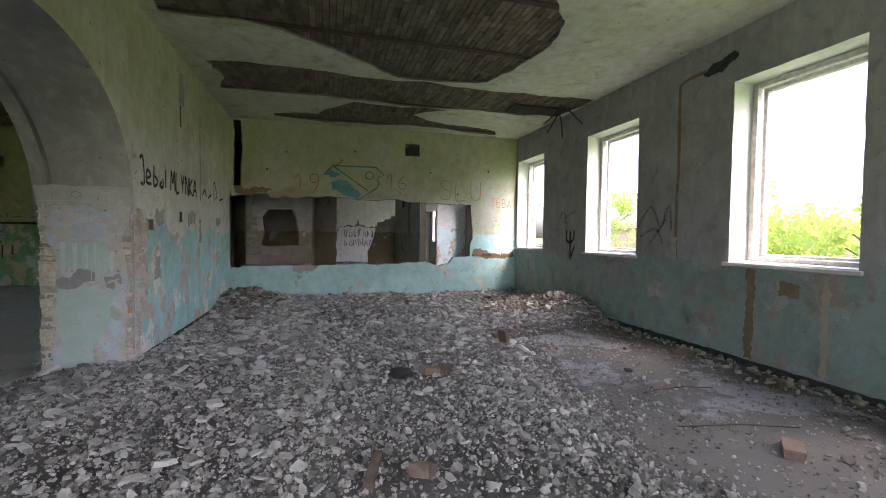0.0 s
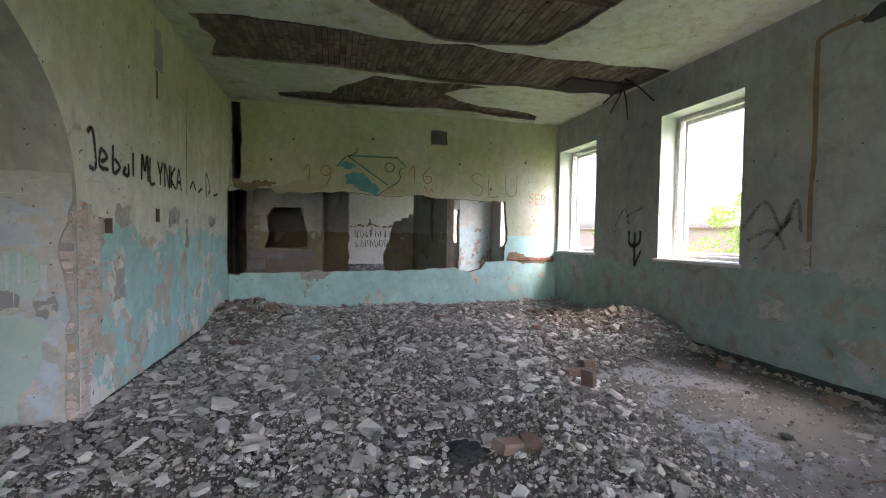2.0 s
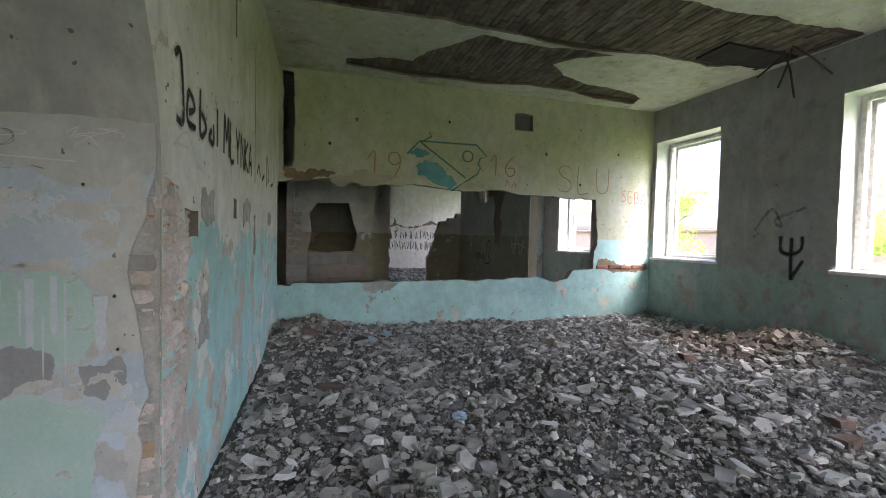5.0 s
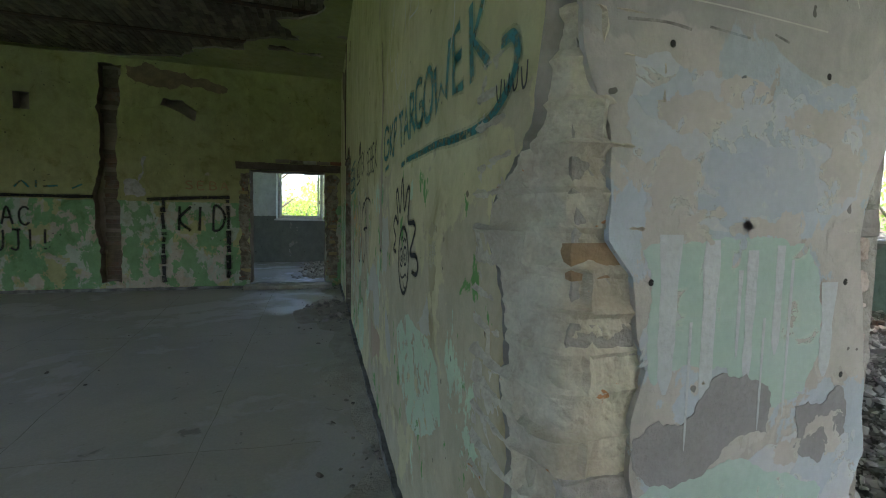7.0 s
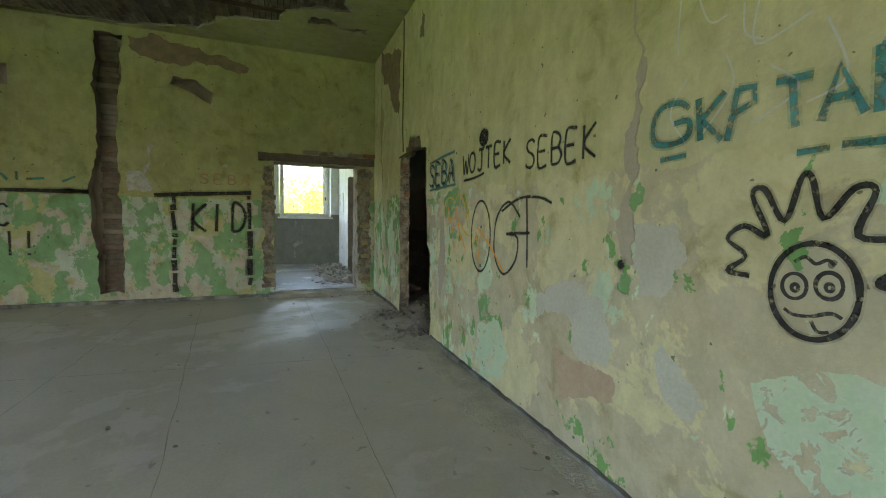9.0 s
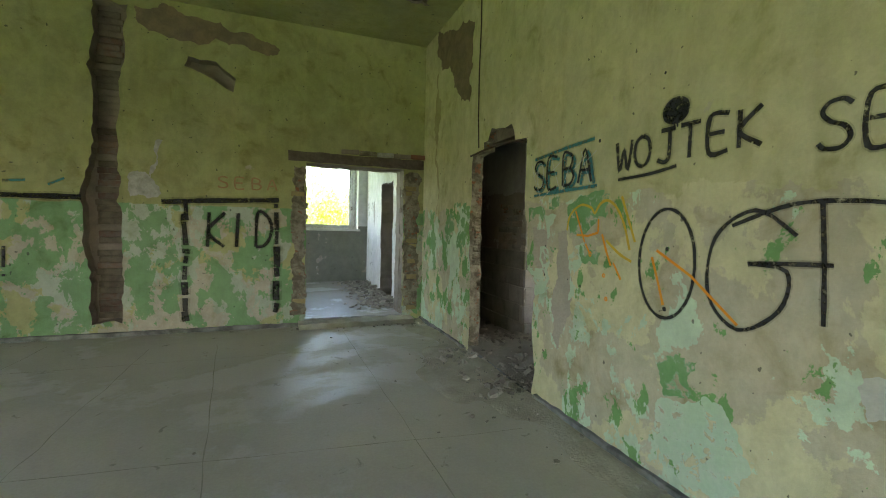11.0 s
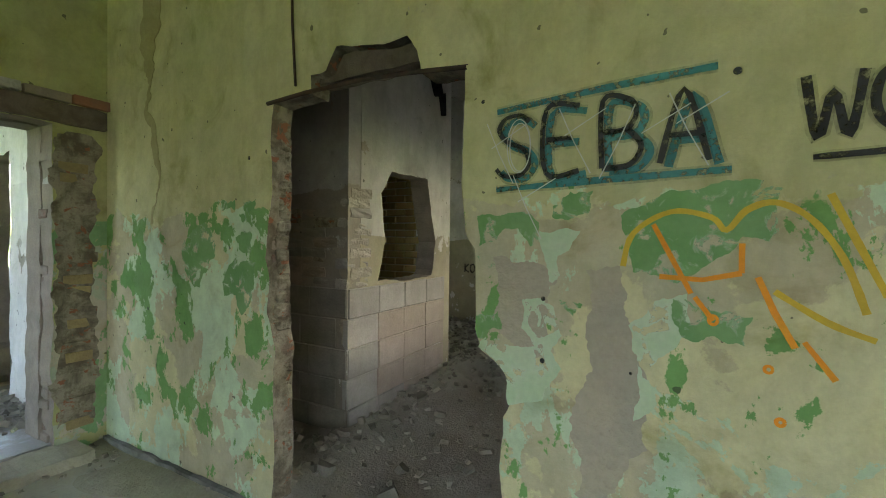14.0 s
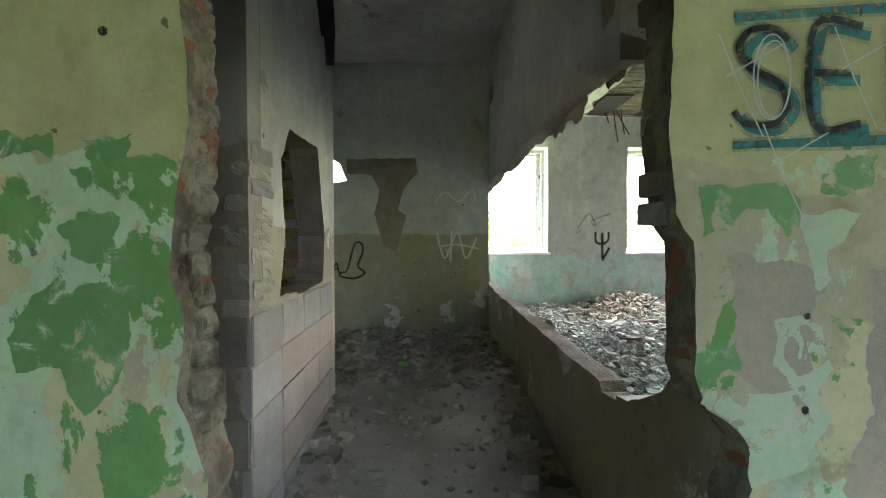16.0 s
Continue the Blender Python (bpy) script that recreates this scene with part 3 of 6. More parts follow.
def brick_sheet(name, x0, x1, y0, y1, z, dx, dy, label, h=0.06):
    verts, faces = [], []
    j, nx = 0, int((x1 - x0) / dx)
    for i in range(nx):
        off = (i % 2) * dy * 0.5
        for j in range(-1, int((y1 - y0) / dy) + 1):
            a, b = x0 + i * dx + 0.006, max(y0, y0 + j * dy + off + 0.006)
            c, d = a + dx - 0.011, min(y1, y0 + (j + 1) * dy + off - 0.005)
            if d - b < 0.03:
                continue
            e = [random.uniform(-0.004, 0.004) for _ in range(4)]
            zz = z + random.uniform(-0.008, 0.008)
            k = len(verts)
            verts += [(a + e[0], b + e[1], zz), (c + e[2], b, zz + e[3] * 0.5), (c, d + e[3], zz), (a, d, zz + e[1]), (a, b, zz + h), (c, b, zz + h), (c, d, zz + h), (a, d, zz + h)]
            faces += [(k, k + 3, k + 2, k + 1), (k, k + 1, k + 5, k + 4), (k + 1, k + 2, k + 6, k + 5), (k + 2, k + 3, k + 7, k + 6), (k + 3, k, k + 4, k + 7)]
    return structure(name, mesh(name, verts, faces, [m_brick_dark]), label, "ceiling")


brick_sheet("ceiling_bricks", -2.03, 4.68, 2.8, 10.03, 4.015, 0.078, 0.26, "sooty exposed ceiling bricks")
# deck colour supplies the shade seen through the gaps between bricks
structure("ceiling_deck", slab(on_z(4.06), rect(-2.1, -3.4, 4.7, 10.05), [], 0.05, [m_joint_dark]), "deck above the ceiling bricks, blackened for the shade in the joints", "ceiling")
GA = [(-10.8, -2.5), (-4.0, -2.5), (-3.3, 3.0), (-3.1, 8.0), (-3.3, 10.6), (-3.9, 11.0), (-3.6, 11.6), (-4.4, 11.9), (-4.5, 12.3), (-5.3, 12.5), (-5.6, 13.0), (-6.4, 13.18), (-10.8, 13.2)]
GB = [(-4.1, 11.95), (-3.3, 12.0), (-3.25, 12.2), (-4.1, 12.15)]
structure("ceiling_green", slab(on_z(4.08), rect(-11.2, -3.4, -2.92, 13.33), [chipped(GA, 4, 0.13, 5), chipped(GB, 6, 0.3, 4)], 0.03, [m_ceil2, m_core]), "green-stained plaster rim of a stripped brick ceiling", "ceiling")
brick_sheet("ceiling_bricks_green", -9.2, -2.93, 5.0, 13.3, 4.12, 0.078, 0.26, "sooty brick ceiling of the green hall", 0.05)
structure("ceiling_deck_green", slab(on_z(4.18), rect(-11.3, -3.4, -2.9, 13.4), [], 0.05, [m_joint_dark]), "deck above the green hall, blackened for the shade in the joints", "ceiling")
structure("ceiling_back", slab(on_z(3.98), rect(-2.755, 10.16, 4.68, 19.6), [], 0.05, [m_back]), "sooty plaster ceiling", "ceiling")
structure("ceiling_side", slab(on_z(4.0), rect(-8.0, 13.72, -3.035, 17.3), [], 0.05, [m_white]), "pale plaster ceiling", "ceiling")


def beam(x0, x1, y, z):
    bm = box_bm(x0, y - 0.05, z - 0.012, x1, y + 0.05, z, 0.003)
    box_bm(x0, y - 0.005, z, x1, y + 0.005, z + 0.06, 0, bm)
    b = place("steel_beam", bpy.data.meshes.new("steel_beam"), None, "rusted steel ceiling beam flange", "beam", "structure")
    bm.to_mesh(b.data)
    bm.free()
    b.data.materials.append(m_steel)


for y in (4.2, 5.5, 6.8, 8.1, 9.68):
    beam(-2.02, 4.67, y, 4.004)
for y in (6.8, 8.1, 9.4, 10.7, 12.0):
    beam(-11.1, -2.93, y, 4.11)

# ---- windows ----
def window(m, w, h, depth=0.27, sill_mat=None):
    """Double casement frame without glass. Local x across, y outwards, z up from the sill."""
    root = place("window", None, None, "worn white double window frame without glass", "window", "structure", m=m)
    for k, (d, inset, t) in enumerate(((depth, 0.0, 0.065), (depth + 0.11, 0.045, 0.055))):
        fr = None
        bars = [(-w / 2 + inset, 0.0 + inset, -w / 2 + inset + t, h - inset), (w / 2 - inset - t, inset, w / 2 - inset, h - inset),
                (-w / 2 + inset + t, inset, w / 2 - inset - t, inset + t), (-w / 2 + inset + t, h - inset - t, w / 2 - inset - t, h - inset)]
        for x0, z0, x1, z1 in bars:
            part("window_frame", box_bm(x0, d, z0, x1, d + 0.075, z1, 0.006), m_frame, root)
    part("window_frame", box_bm(w / 2 - 0.16, depth + 0.05, 0.09, w / 2 - 0.115, depth + 0.1, h - 0.09, 0.005), m_frame, root, "inner sash stile")
    for z in (0.45, h * 0.72):
        part("hinge", box_bm(w / 2 - 0.11, depth - 0.012, z, w / 2 - 0.085, depth + 0.004, z + 0.09, 0.003), m_steel, root, "rusty hinge")
    part("window_sill", box_bm(-w / 2 - 0.06, -0.06, -0.045, w / 2 + 0.06, -0.002, 0.0, 0.006), m_sill, root, "white sill nosing")
    part("window_sill", box_bm(-w / 2 + 0.004, -0.002, -0.001, w / 2 - 0.004, depth + 0.2, 0.012, 0.002), m_sill, root, "white sill board")
    return root


for a, b in EAST_WINDOWS:
    window(pose(4.68, (a + b) / 2, SILL + 0.004, 0, 0, -90), b - a - 0.03, HEAD - SILL - 0.02)
window(pose((WN[0] + WN[1]) / 2, 17.3, WN[2] + 0.004), WN[1] - WN[0] - 0.02, WN[3] - WN[2] - 0.02)

m_skirt = plain("cement_skirting", (0.26, 0.265, 0.25), (0.10, 0.10, 0.09), 5, 40, 0.9, 0.012)
# ---- lintels, sill step, base strips, rods ----
def thing(name, bm, mat, label, category, kind="", m=None):
    d = bpy.data.meshes.new(name)
    bm.to_mesh(d)
    bm.free()
    d.materials.append(mat)
    return place(name, d, None, label, category, kind, m=m)


def rough_bar(x0, y0, z0, x1, y1, z1, axis, n=30, amp=0.01, seed=0):
    """A bar with chipped faces."""
    bm = box_bm(x0, y0, z0, x1, y1, z1)
    span = ((x1 - x0), (y1 - y0), (z1 - z0))
    es = [e for e in bm.edges if abs((e.verts[0].co - e.verts[1].co)[axis]) > span[axis] * 0.9]
    bmesh.ops.subdivide_edges(bm, edges=es, cuts=n)
    for v in bm.verts:
        v.co += noise.noise_vector(v.co * 9 + Vector((seed, 0, 0))) * amp
    return bm


thing("door_lintel", rough_bar(-4.84, 13.29, 2.27, -2.94, 13.7, 2.40, 0, 40, 0.012, 1), m_wood, "weathered lintel above the broken doorway", "lintel", "structure")
thing("threshold", rough_bar(-4.7, 13.05, 0.012, -3.1, 13.40, 0.085, 0, 40, 0.015, 2), m_footdust, "broken dusty concrete threshold", "step", "structure")
thing("door_lintel", rough_bar(-2.86, 10.50, 2.30, -2.765, 11.5, 2.42, 1, 30, 0.012, 5), m_wood, "sooty lintel left inside the broken doorway head", "lintel", "structure")
thing("ceiling_board", rough_bar(3.42, 7.45, 3.975, 4.6, 7.93, 4.008, 0, 30, 0.014, 6), m_joint_dark, "sooty board hanging under the ceiling bricks", "board", "structure")
thing("base_strip", rough_bar(-2.955, 5.3, 0.012, -2.922, 10.15, 0.06, 1, 160, 0.012, 1), m_skirt, "grey cement base strip along the green wall", "baseboard", "structure")
thing("base_strip", rough_bar(-2.955, 11.65, 0.012, -2.922, 13.3, 0.06, 1, 60, 0.012, 4), m_skirt, "grey cement base strip along the green wall", "baseboard", "structure")
thing("base_strip", rough_bar(-11.1, 13.27, 0.012, -4.65, 13.328, 0.06, 0, 160, 0.01, 7), m_skirt, "grey cement base strip along the end wall", "baseboard", "structure")
thing("base_strip", rough_bar(4.655, -3.3, 0.0, 4.678, 8.5, 0.09, 1, 160, 0.012, 9), m_black, "dark stripped base of the window wall", "baseboard", "structure")
thing("base_strip", rough_bar(-2.028, 5.3, 0.0, -2.012, 9.8, 0.1, 1, 90, 0.01, 11), m_black, "dark stripped base of the arch wall", "baseboard", "structure")


def tube(points, r, mat, name, label, category, kind=""):
    cu = bpy.data.curves.new(name, "CURVE")
    cu.dimensions, cu.bevel_depth, cu.bevel_resolution = "3D", r, 2
    sp = cu.splines.new("POLY")
    sp.points.add(len(points) - 1)
    for p, q in zip(sp.points, points):
        p.co = (*q, 1)
    cu.materials.append(mat)
    tmp = bpy.data.objects.new("tmp", cu)
    d = bpy.data.meshes.new_from_object(tmp)
    bpy.data.objects.remove(tmp)
    return place(name, d, None, label, category, kind)


for p, q in (((4.35, 7.35, 4.03), (4.0, 7.25, 3.45)), ((4.30, 7.42, 4.03), (4.35, 7.3, 3.38)), ((4.25, 7.3, 4.03), (4.62, 7.05, 3.62)), ((4.45, 7.5, 4.03), (4.1, 7.6, 3.7))):
    mid = ((p[0] + q[0]) / 2 + 0.03, (p[1] + q[1]) / 2, (p[2] + q[2]) / 2 + 0.02)
    tube([p, mid, q], 0.012, m_steel, "reinforcing_rod", "bent rusty reinforcing rod hanging from the ceiling", "rod")
tube([(-2.925, 11.60, 2.225), (-2.935, 11.3, 2.235), (-2.94, 10.95, 2.235), (-2.93, 10.7, 2.225), (-2.925, 10.42, 2.20)], 0.011, m_steel, "reinforcing_rod", "thin rusty rod spanning the broken doorway head", "rod")
tube([(-2.935, 11.38, 2.28), (-2.94, 11.40, 2.6), (-2.935, 11.42, 3.1), (-2.935, 11.40, 3.6), (-2.93, 11.43, 4.05)], 0.007, m_steel, "cable", "black cable hanging down the green wall", "cable")

# ---- rubble ----
def bed_height(x, y):
    n = noise.noise(Vector((x * 0.7, y * 0.7, 1.5))) * 0.05 + noise.noise(Vector((x * 2.1, y * 2.1, 4.5))) * 0.025
    edge = 2.55 + max(0.0, y - 1.9) * 0.16 + noise.noise(Vector((x, y * 1.5, 7))) * 0.45
    if y > 5.6:
        edge += (y - 5.6) * 3.0
    cover = min(1.0, max(0.0, (edge - x) / 1.1))
    heap = 0.28 * math.exp(-((x - 4.25) ** 2 / 0.22 + (y - 7.1) ** 2 / 0.6)) + 0.2 * math.exp(-((x + 1.7) ** 2 / 0.35 + (y - 9.3) ** 2 / 0.5))
    wall = 0.045 * math.exp(-((x - 4.6) / 0.25) ** 2)
    return cover * (0.09 + n) + heap + wall * (1 + 4 * n) - (1 - cover) * 0.03, cover


def bed(name, x0, x1, y0, y1, fn, mat, label, step=0.09):
    nx, ny = int((x1 - x0) / step), int((y1 - y0) / step)
    verts = [(x0 + (x1 - x0) * i / nx, y0 + (y1 - y0) * j / ny, fn(x0 + (x1 - x0) * i / nx, y0 + (y1 - y0) * j / ny)) for j in range(ny + 1) for i in range(nx + 1)]
    faces = [(j * (nx + 1) + i, j * (nx + 1) + i + 1, (j + 1) * (nx + 1) + i + 1, (j + 1) * (nx + 1) + i) for j in range(ny) for i in range(nx)]
    return place(name, mesh(name, verts, faces, [mat], smooth=True), None, label, "rubble", "stuff")


bed("rubble_bed", -3.05, 4.66, -3.3, 10.02, lambda x, y: bed_height(x, y)[0] * (1 if x > -2.4 else max(0, 1 - (-2.4 - x) * 1.5)) - (0.03 if x < -2.9 else 0), m_dust_gaps, "grey plaster dust and grit heaped over the floor, darkened for gap shade")


def shard(size, flat):
    """A flat chip with an uneven broken outline."""
    n = random.choice((4, 4, 5, 5, 6))
    a0, wide = random.uniform(0, 6.3), random.uniform(0.5, 0.95)
    angles = sorted(a0 + 6.283 * (k + random.uniform(-0.3, 0.3)) / n for k in range(n))
    ring = [(size * random.uniform(0.7, 1.15) * math.cos(a), size * wide * random.uniform(0.7, 1.15) * math.sin(a)) for a in angles]
    h = size * flat
    s, dx, dy = random.uniform(0.82, 0.98), random.uniform(-0.12, 0.12) * size, random.uniform(-0.12, 0.12) * size
    return [Vector((x, y, -h)) for x, y in ring] + [Vector((x * s + dx, y * s + dy, h * random.uniform(0.8, 1.1))) for x, y in ring], n


def scatter(name, count, where, mat, label, med=0.028, tilt=14, top=0.09, flat=(0.15, 0.46), lift=0.12, spread=0.5):
    verts, faces = [], []
    made = 0
    while made < count:
        p = where()
        if p is None:
            continue
        made += 1
        size = min(top * random.uniform(0.7, 1.0), med * math.exp(random.gauss(0, spread)))
        vs, n = shard(size, random.uniform(*flat))
        rot = Euler((radians(random.gauss(0, tilt)), radians(random.gauss(0, tilt)), random.uniform(0, 6.3))).to_matrix()
        k = len(verts)
        o = Vector(p) + Vector((0, 0, size * random.uniform(0.3, 1.7) * lift))
        verts += [tuple(rot @ v + o) for v in vs]
        faces.append(tuple(range(k + n, k + 2 * n)))
        faces += [(k + i, k + (i + 1) % n, k + n + (i + 1) % n, k + n + i) for i in range(n)]
    return place(name, mesh(name, verts, faces, [mat]), None, label, "rubble", "stuff")


def in_hall():
    y = random.uniform(-1.5, 10.0)
    x = random.uniform(-3.0, 4.62)
    if x < -2.03 and not 2.2 < y < 5.2:
        return None
    h, c = bed_height(x, y)
    n = noise.noise(Vector((x * 0.8, y * 0.8, 11.0)))
    keep = c * (0.72 + 0.6 * n) + (0.28 if h > 0.03 else 0.0) * (1 - c) + 0.06
    if x < -2.4:
        h, keep = max(0.012, h * max(0, 1 - (-2.4 - x) * 1.5)), keep * max(0.1, 1 - (-2.4 - x) * 1.5)
    return (x, y, max(h, 0.0)) if random.random() < keep else None


def in_hall_near():
    p = in_hall()
    return p if p and p[1] > 0.6 and p[1] < 6.5 else None


def in_hall_mid():
    p = in_hall()
    if not p or p[2] < 0.012:
        return None
    keep = min(1.0, max(0.06, (p[1] - 3.0) / 2.0)) * (0.35 + 1.3 * max(0.0, 0.5 + noise.noise(Vector((p[0] * 0.9, p[1] * 0.9, 21.0)))))
    return p if random.random() < keep else None


scatter("rubble_chips", 42000, in_hall, m_shard, "grey plaster and mortar chips covering the floor", 0.0165, 30, 0.046, (0.15, 0.42), 0.4)
scatter("rubble_grit", 36000, in_hall_near, m_shard, "fine grit between the chips", 0.009, 30, 0.02, (0.2, 0.5), 0.5)
def on_bare():
    x, y = random.uniform(1.8, 4.6), random.uniform(0.5, 6.3)
    return (x, y, 0.004) if bed_height(x, y)[1] < 0.6 and noise.noise(Vector((x * 1.3, y * 1.3, 31))) + random.uniform(-0.5, 0.3) > -0.15 else None


scatter("rubble_grit", 3500, on_bare, m_shard_bare, "thin scatter of grit on the bare floor", 0.008, 20, 0.035, (0.15, 0.4), 0.12, 0.6)
def in_heaps():
    x, y = random.choice(((4.15, 7.0), (4.15, 7.4), (3.7, 7.9), (-1.6, 9.2)))
    x, y = x + random.gauss(0, 0.28), y + random.gauss(0, 0.35)
    return (x, y, max(0.0, bed_height(x, y)[0])) if -1.95 < x < 4.6 and y < 9.95 else None


scatter("rubble_chips", 1100, in_heaps, m_shard_brown, "brown brick and mortar rubble heaped in the corners", 0.036, 26, 0.1, (0.2, 0.5), 0.4)
scatter("rubble_plates", 3300, in_hall_mid, m_shard_pale, "flat pale flakes of fallen ceiling plaster", 0.042, 16, 0.095, (0.09, 0.22), 0.45, 0.42)

SLABS = []
for k in range(12):
    vs, n = shard(1.0, random.uniform(0.07, 0.16))
    fs = [tuple(range(n, 2 * n)), tuple(reversed(range(n)))] + [(i, (i + 1) % n, n + (i + 1) % n, n + i) for i in range(n)]
    SLABS.append(mesh("plaster_slab", [tuple(v) for v in vs], fs, [m_slab]))
made = 0
while made < 280:
    p = in_hall()
    if not p or p[1] < 0.8 or p[2] < 0.01 or (p[0] > 4.0 and p[1] < 6):
        continue
    made += 1
    s = random.uniform(0.05, 0.11) * (1.25 if p[1] > 4.5 else 0.7)
    m = Matrix.Translation((p[0], p[1], p[2] + s * 0.12 + 0.01)) @ Euler((radians(random.gauss(0, 14)), radians(random.gauss(0, 14)), random.uniform(0, 6.3))).to_matrix().to_4x4() @ Matrix.Diagonal((s, s, s, 1))
    place("plaster_slab", random.choice(SLABS), None, "flat broken piece of plaster lying on the rubble", "rubble", "", "loose plaster slabs", m)


def chipped_brick(seed):
    bm = box_bm(-0.125, -0.06, -0.0325, 0.125, 0.06, 0.0325)
    bmesh.ops.subdivide_edges(bm, edges=bm.edges, cuts=3, use_grid_fill=True)
    for v in bm.verts:
        v.co += noise.noise_vector(v.co * 14 + Vector((seed, seed, 0))) * 0.008
        if v.co.x > 0.06 + 0.04 * math.sin(seed):
            v.co.x = 0.06 + 0.04 * math.sin(seed) + noise.noise(v.co * 30) * 0.02
    d = bpy.data.meshes.new("brick")
    bm.to_mesh(d)
    bm.free()
    d.materials.append(m_brick_dusty)
    return d


BRICKS = [chipped_brick(s) for s in (1, 2.5, 4.1, 7.7)]
for i, (x, y, rz, tilt) in enumerate(((3.11, 2.12, 40, 0), (1.0, 4.04, 20, 12), (1.15, 4.1, 80, -10), (2.31, 5.41, 10, 5), (2.65, 5.68, 70, 8), (0.53, 2.32, 60, 25), (2.15, 4.9, 30, 80), (-1.5, 8.9, 15, 14), (-1.2, 9.2, 70, 20),
                                      (3.7, 8.2, 10, 6), (3.4, 8.6, 50, 4), (-1.3, 7.3, 35, 10), (4.35, 4.3, 5, 3), (4.4, 3.2, 80, 4), (4.3, 5.4, 30, 6), (1.6, 8.3, 44, 12), (2.9, 7.4, 64, 8))):
    z = max(0, bed_height(x, y)[0]) + (0.12 if abs(tilt) > 60 else 0.035)
    place("brick", BRICKS[i % 4], None, "broken red brick lying in the rubble", "brick", "", "loose bricks", pose(x, y, z, 0, tilt, rz))

# back room and side room debris
def back_h(x, y):
    return 0.05 + noise.noise(Vector((x, y, 3))) * 0.05 + (0.12 if x > 0.2 else 0.12 * max(0, (x + 1.5) / 1.7)) + 0.07 * math.exp(-((y - 11.75) / 0.18) ** 2)


bed("dirt_bed", -2.9, 2.17, 10.17, 14.08, back_h, m_dirt, "dark dirt and dust on the passage floor")
bed("rubble_bed", -2.7, 4.66, 14.33, 19.58, lambda x, y: 0.2 + noise.noise(Vector((x, y, 9))) * 0.08, m_dust_gaps, "plaster dust heaped in the rear room", 0.15)
bed("dirt_bed", 2.34, 4.66, 10.17, 14.08, lambda x, y: 0.1 + noise.noise(Vector((x, y, 5))) * 0.06, m_dirt, "dust on the floor of the small room", 0.15)


def in_passage():
    x, y = random.uniform(-2.8, 2.15), random.uniform(10.2, 14.0)
    d = 0.25 + (0.75 if x > -0.2 else 0) + 0.7 * math.exp(-((y - 11.7) / 0.15) ** 2) + 0.5 * math.exp(-((y - 10.25) / 0.12) ** 2)
    return (x, y, back_h(x, y)) if random.random() < d else None


scatter("rubble_chips", 3000, in_passage, m_shard_dark, "dark rubble chips on the passage floor", 0.03, 18, 0.12)
scatter("rubble_chips", 1500, lambda: (random.uniform(-1, 4.6), random.uniform(14.4, 19.4), 0.2), m_shard, "pale rubble chips in the rear room", 0.05, 18, 0.12)


def by_wall():
    r = random.random()
    if r < 0.55:
        y = random.uniform(5.3, 13.3)
        return (-2.95 - abs(random.gauss(0, 0.13)), y, 0.012)
    if r < 0.75:
        return (random.uniform(-3.6, -2.75), 10.9 + random.gauss(0, 0.5), 0.02)
    if r < 0.9:
        return (random.uniform(-4.8, -3.0), 13.15 + random.gauss(0, 0.12), 0.02)
    return (random.uniform(-9, -3), random.uniform(5, 13), 0.012)


bed("dirt_strip", -3.75, -2.925, 5.3, 13.32, lambda x, y: 0.03 + 0.05 * noise.noise(Vector((x * 3, y * 1.5, 2))) - 0.13 * max(0, -3.02 - x - 0.25 * max(0, noise.noise(Vector((x, y * 0.8, 6)))) - 0.4 * math.exp(-((y - 10.95) / 0.55) ** 2)), m_footdust, "brown dirt drifted against the wall", 0.06)
scatter("rubble_chips", 260, lambda: (-2.9 + random.gauss(0, 0.25), random.uniform(10.25, 11.6), 0.04), m_shard_dark, "broken chunks in the doorway", 0.02, 20, 0.08)
scatter("rubble_chips", 260, lambda: (4.6 - abs(random.gauss(0, 0.16)), random.uniform(0.5, 6.5), 0.05), m_shard_dark, "chunks along the foot of the window wall", 0.026, 24, 0.1)
scatter("rubble_chips", 700, by_wall, m_shard_dark, "small chips along the foot of the green wall", 0.013, 15, 0.08)
scatter("rubble_chips", 900, lambda: (-3.06 - abs(random.gauss(0, 0.3)), random.uniform(13.8, 17.2), 0.1), m_shard_dark, "rubble along the side room wall", 0.035, 20, 0.12)

# ---- outside ----
m_grass = plain("grass_ground", (0.10, 0.16, 0.04), (0.07, 0.11, 0.03), 1.2, 30, 0.95, 0.03)
m_leaf = plain("leaves", (0.19, 0.25, 0.05), (0.13, 0.19, 0.035), 0.8, 20, 0.7, 0.002, per_island=0.3)
lt = m_leaf.node_tree
glow_through, mixer = lt.nodes.new("ShaderNodeBsdfTranslucent"), lt.nodes.new("ShaderNodeMixShader")
glow_through.inputs[0].default_value = (0.40, 0.50, 0.10, 1)
mixer.inputs[0].default_value = 0.45
lt.links.new(lt.nodes["Principled BSDF"].outputs[0], mixer.inputs[1])
lt.links.new(glow_through.outputs[0], mixer.inputs[2])
lt.links.new(mixer.outputs[0], lt.nodes["Material Output"].inputs[0])
m_bark = plain("bark", (0.10, 0.08, 0.06), (0.06, 0.05, 0.04), 8, 60, 0.9, 0.01)
m_house = plain("house_brick", (0.46, 0.29, 0.23), (0.42, 0.26, 0.20), 3, 60, 0.9, 0.004)
m_roof = plain("roof_sheet", (0.30, 0.18, 0.14), (0.25, 0.15, 0.12), 3, 40, 0.8, 0.004)
structure("ground", slab(on_z(-0.6, -1), rect(-400, -400, 400, 400), [], 0.2, [m_grass]), "grass ground around the building", "ground")


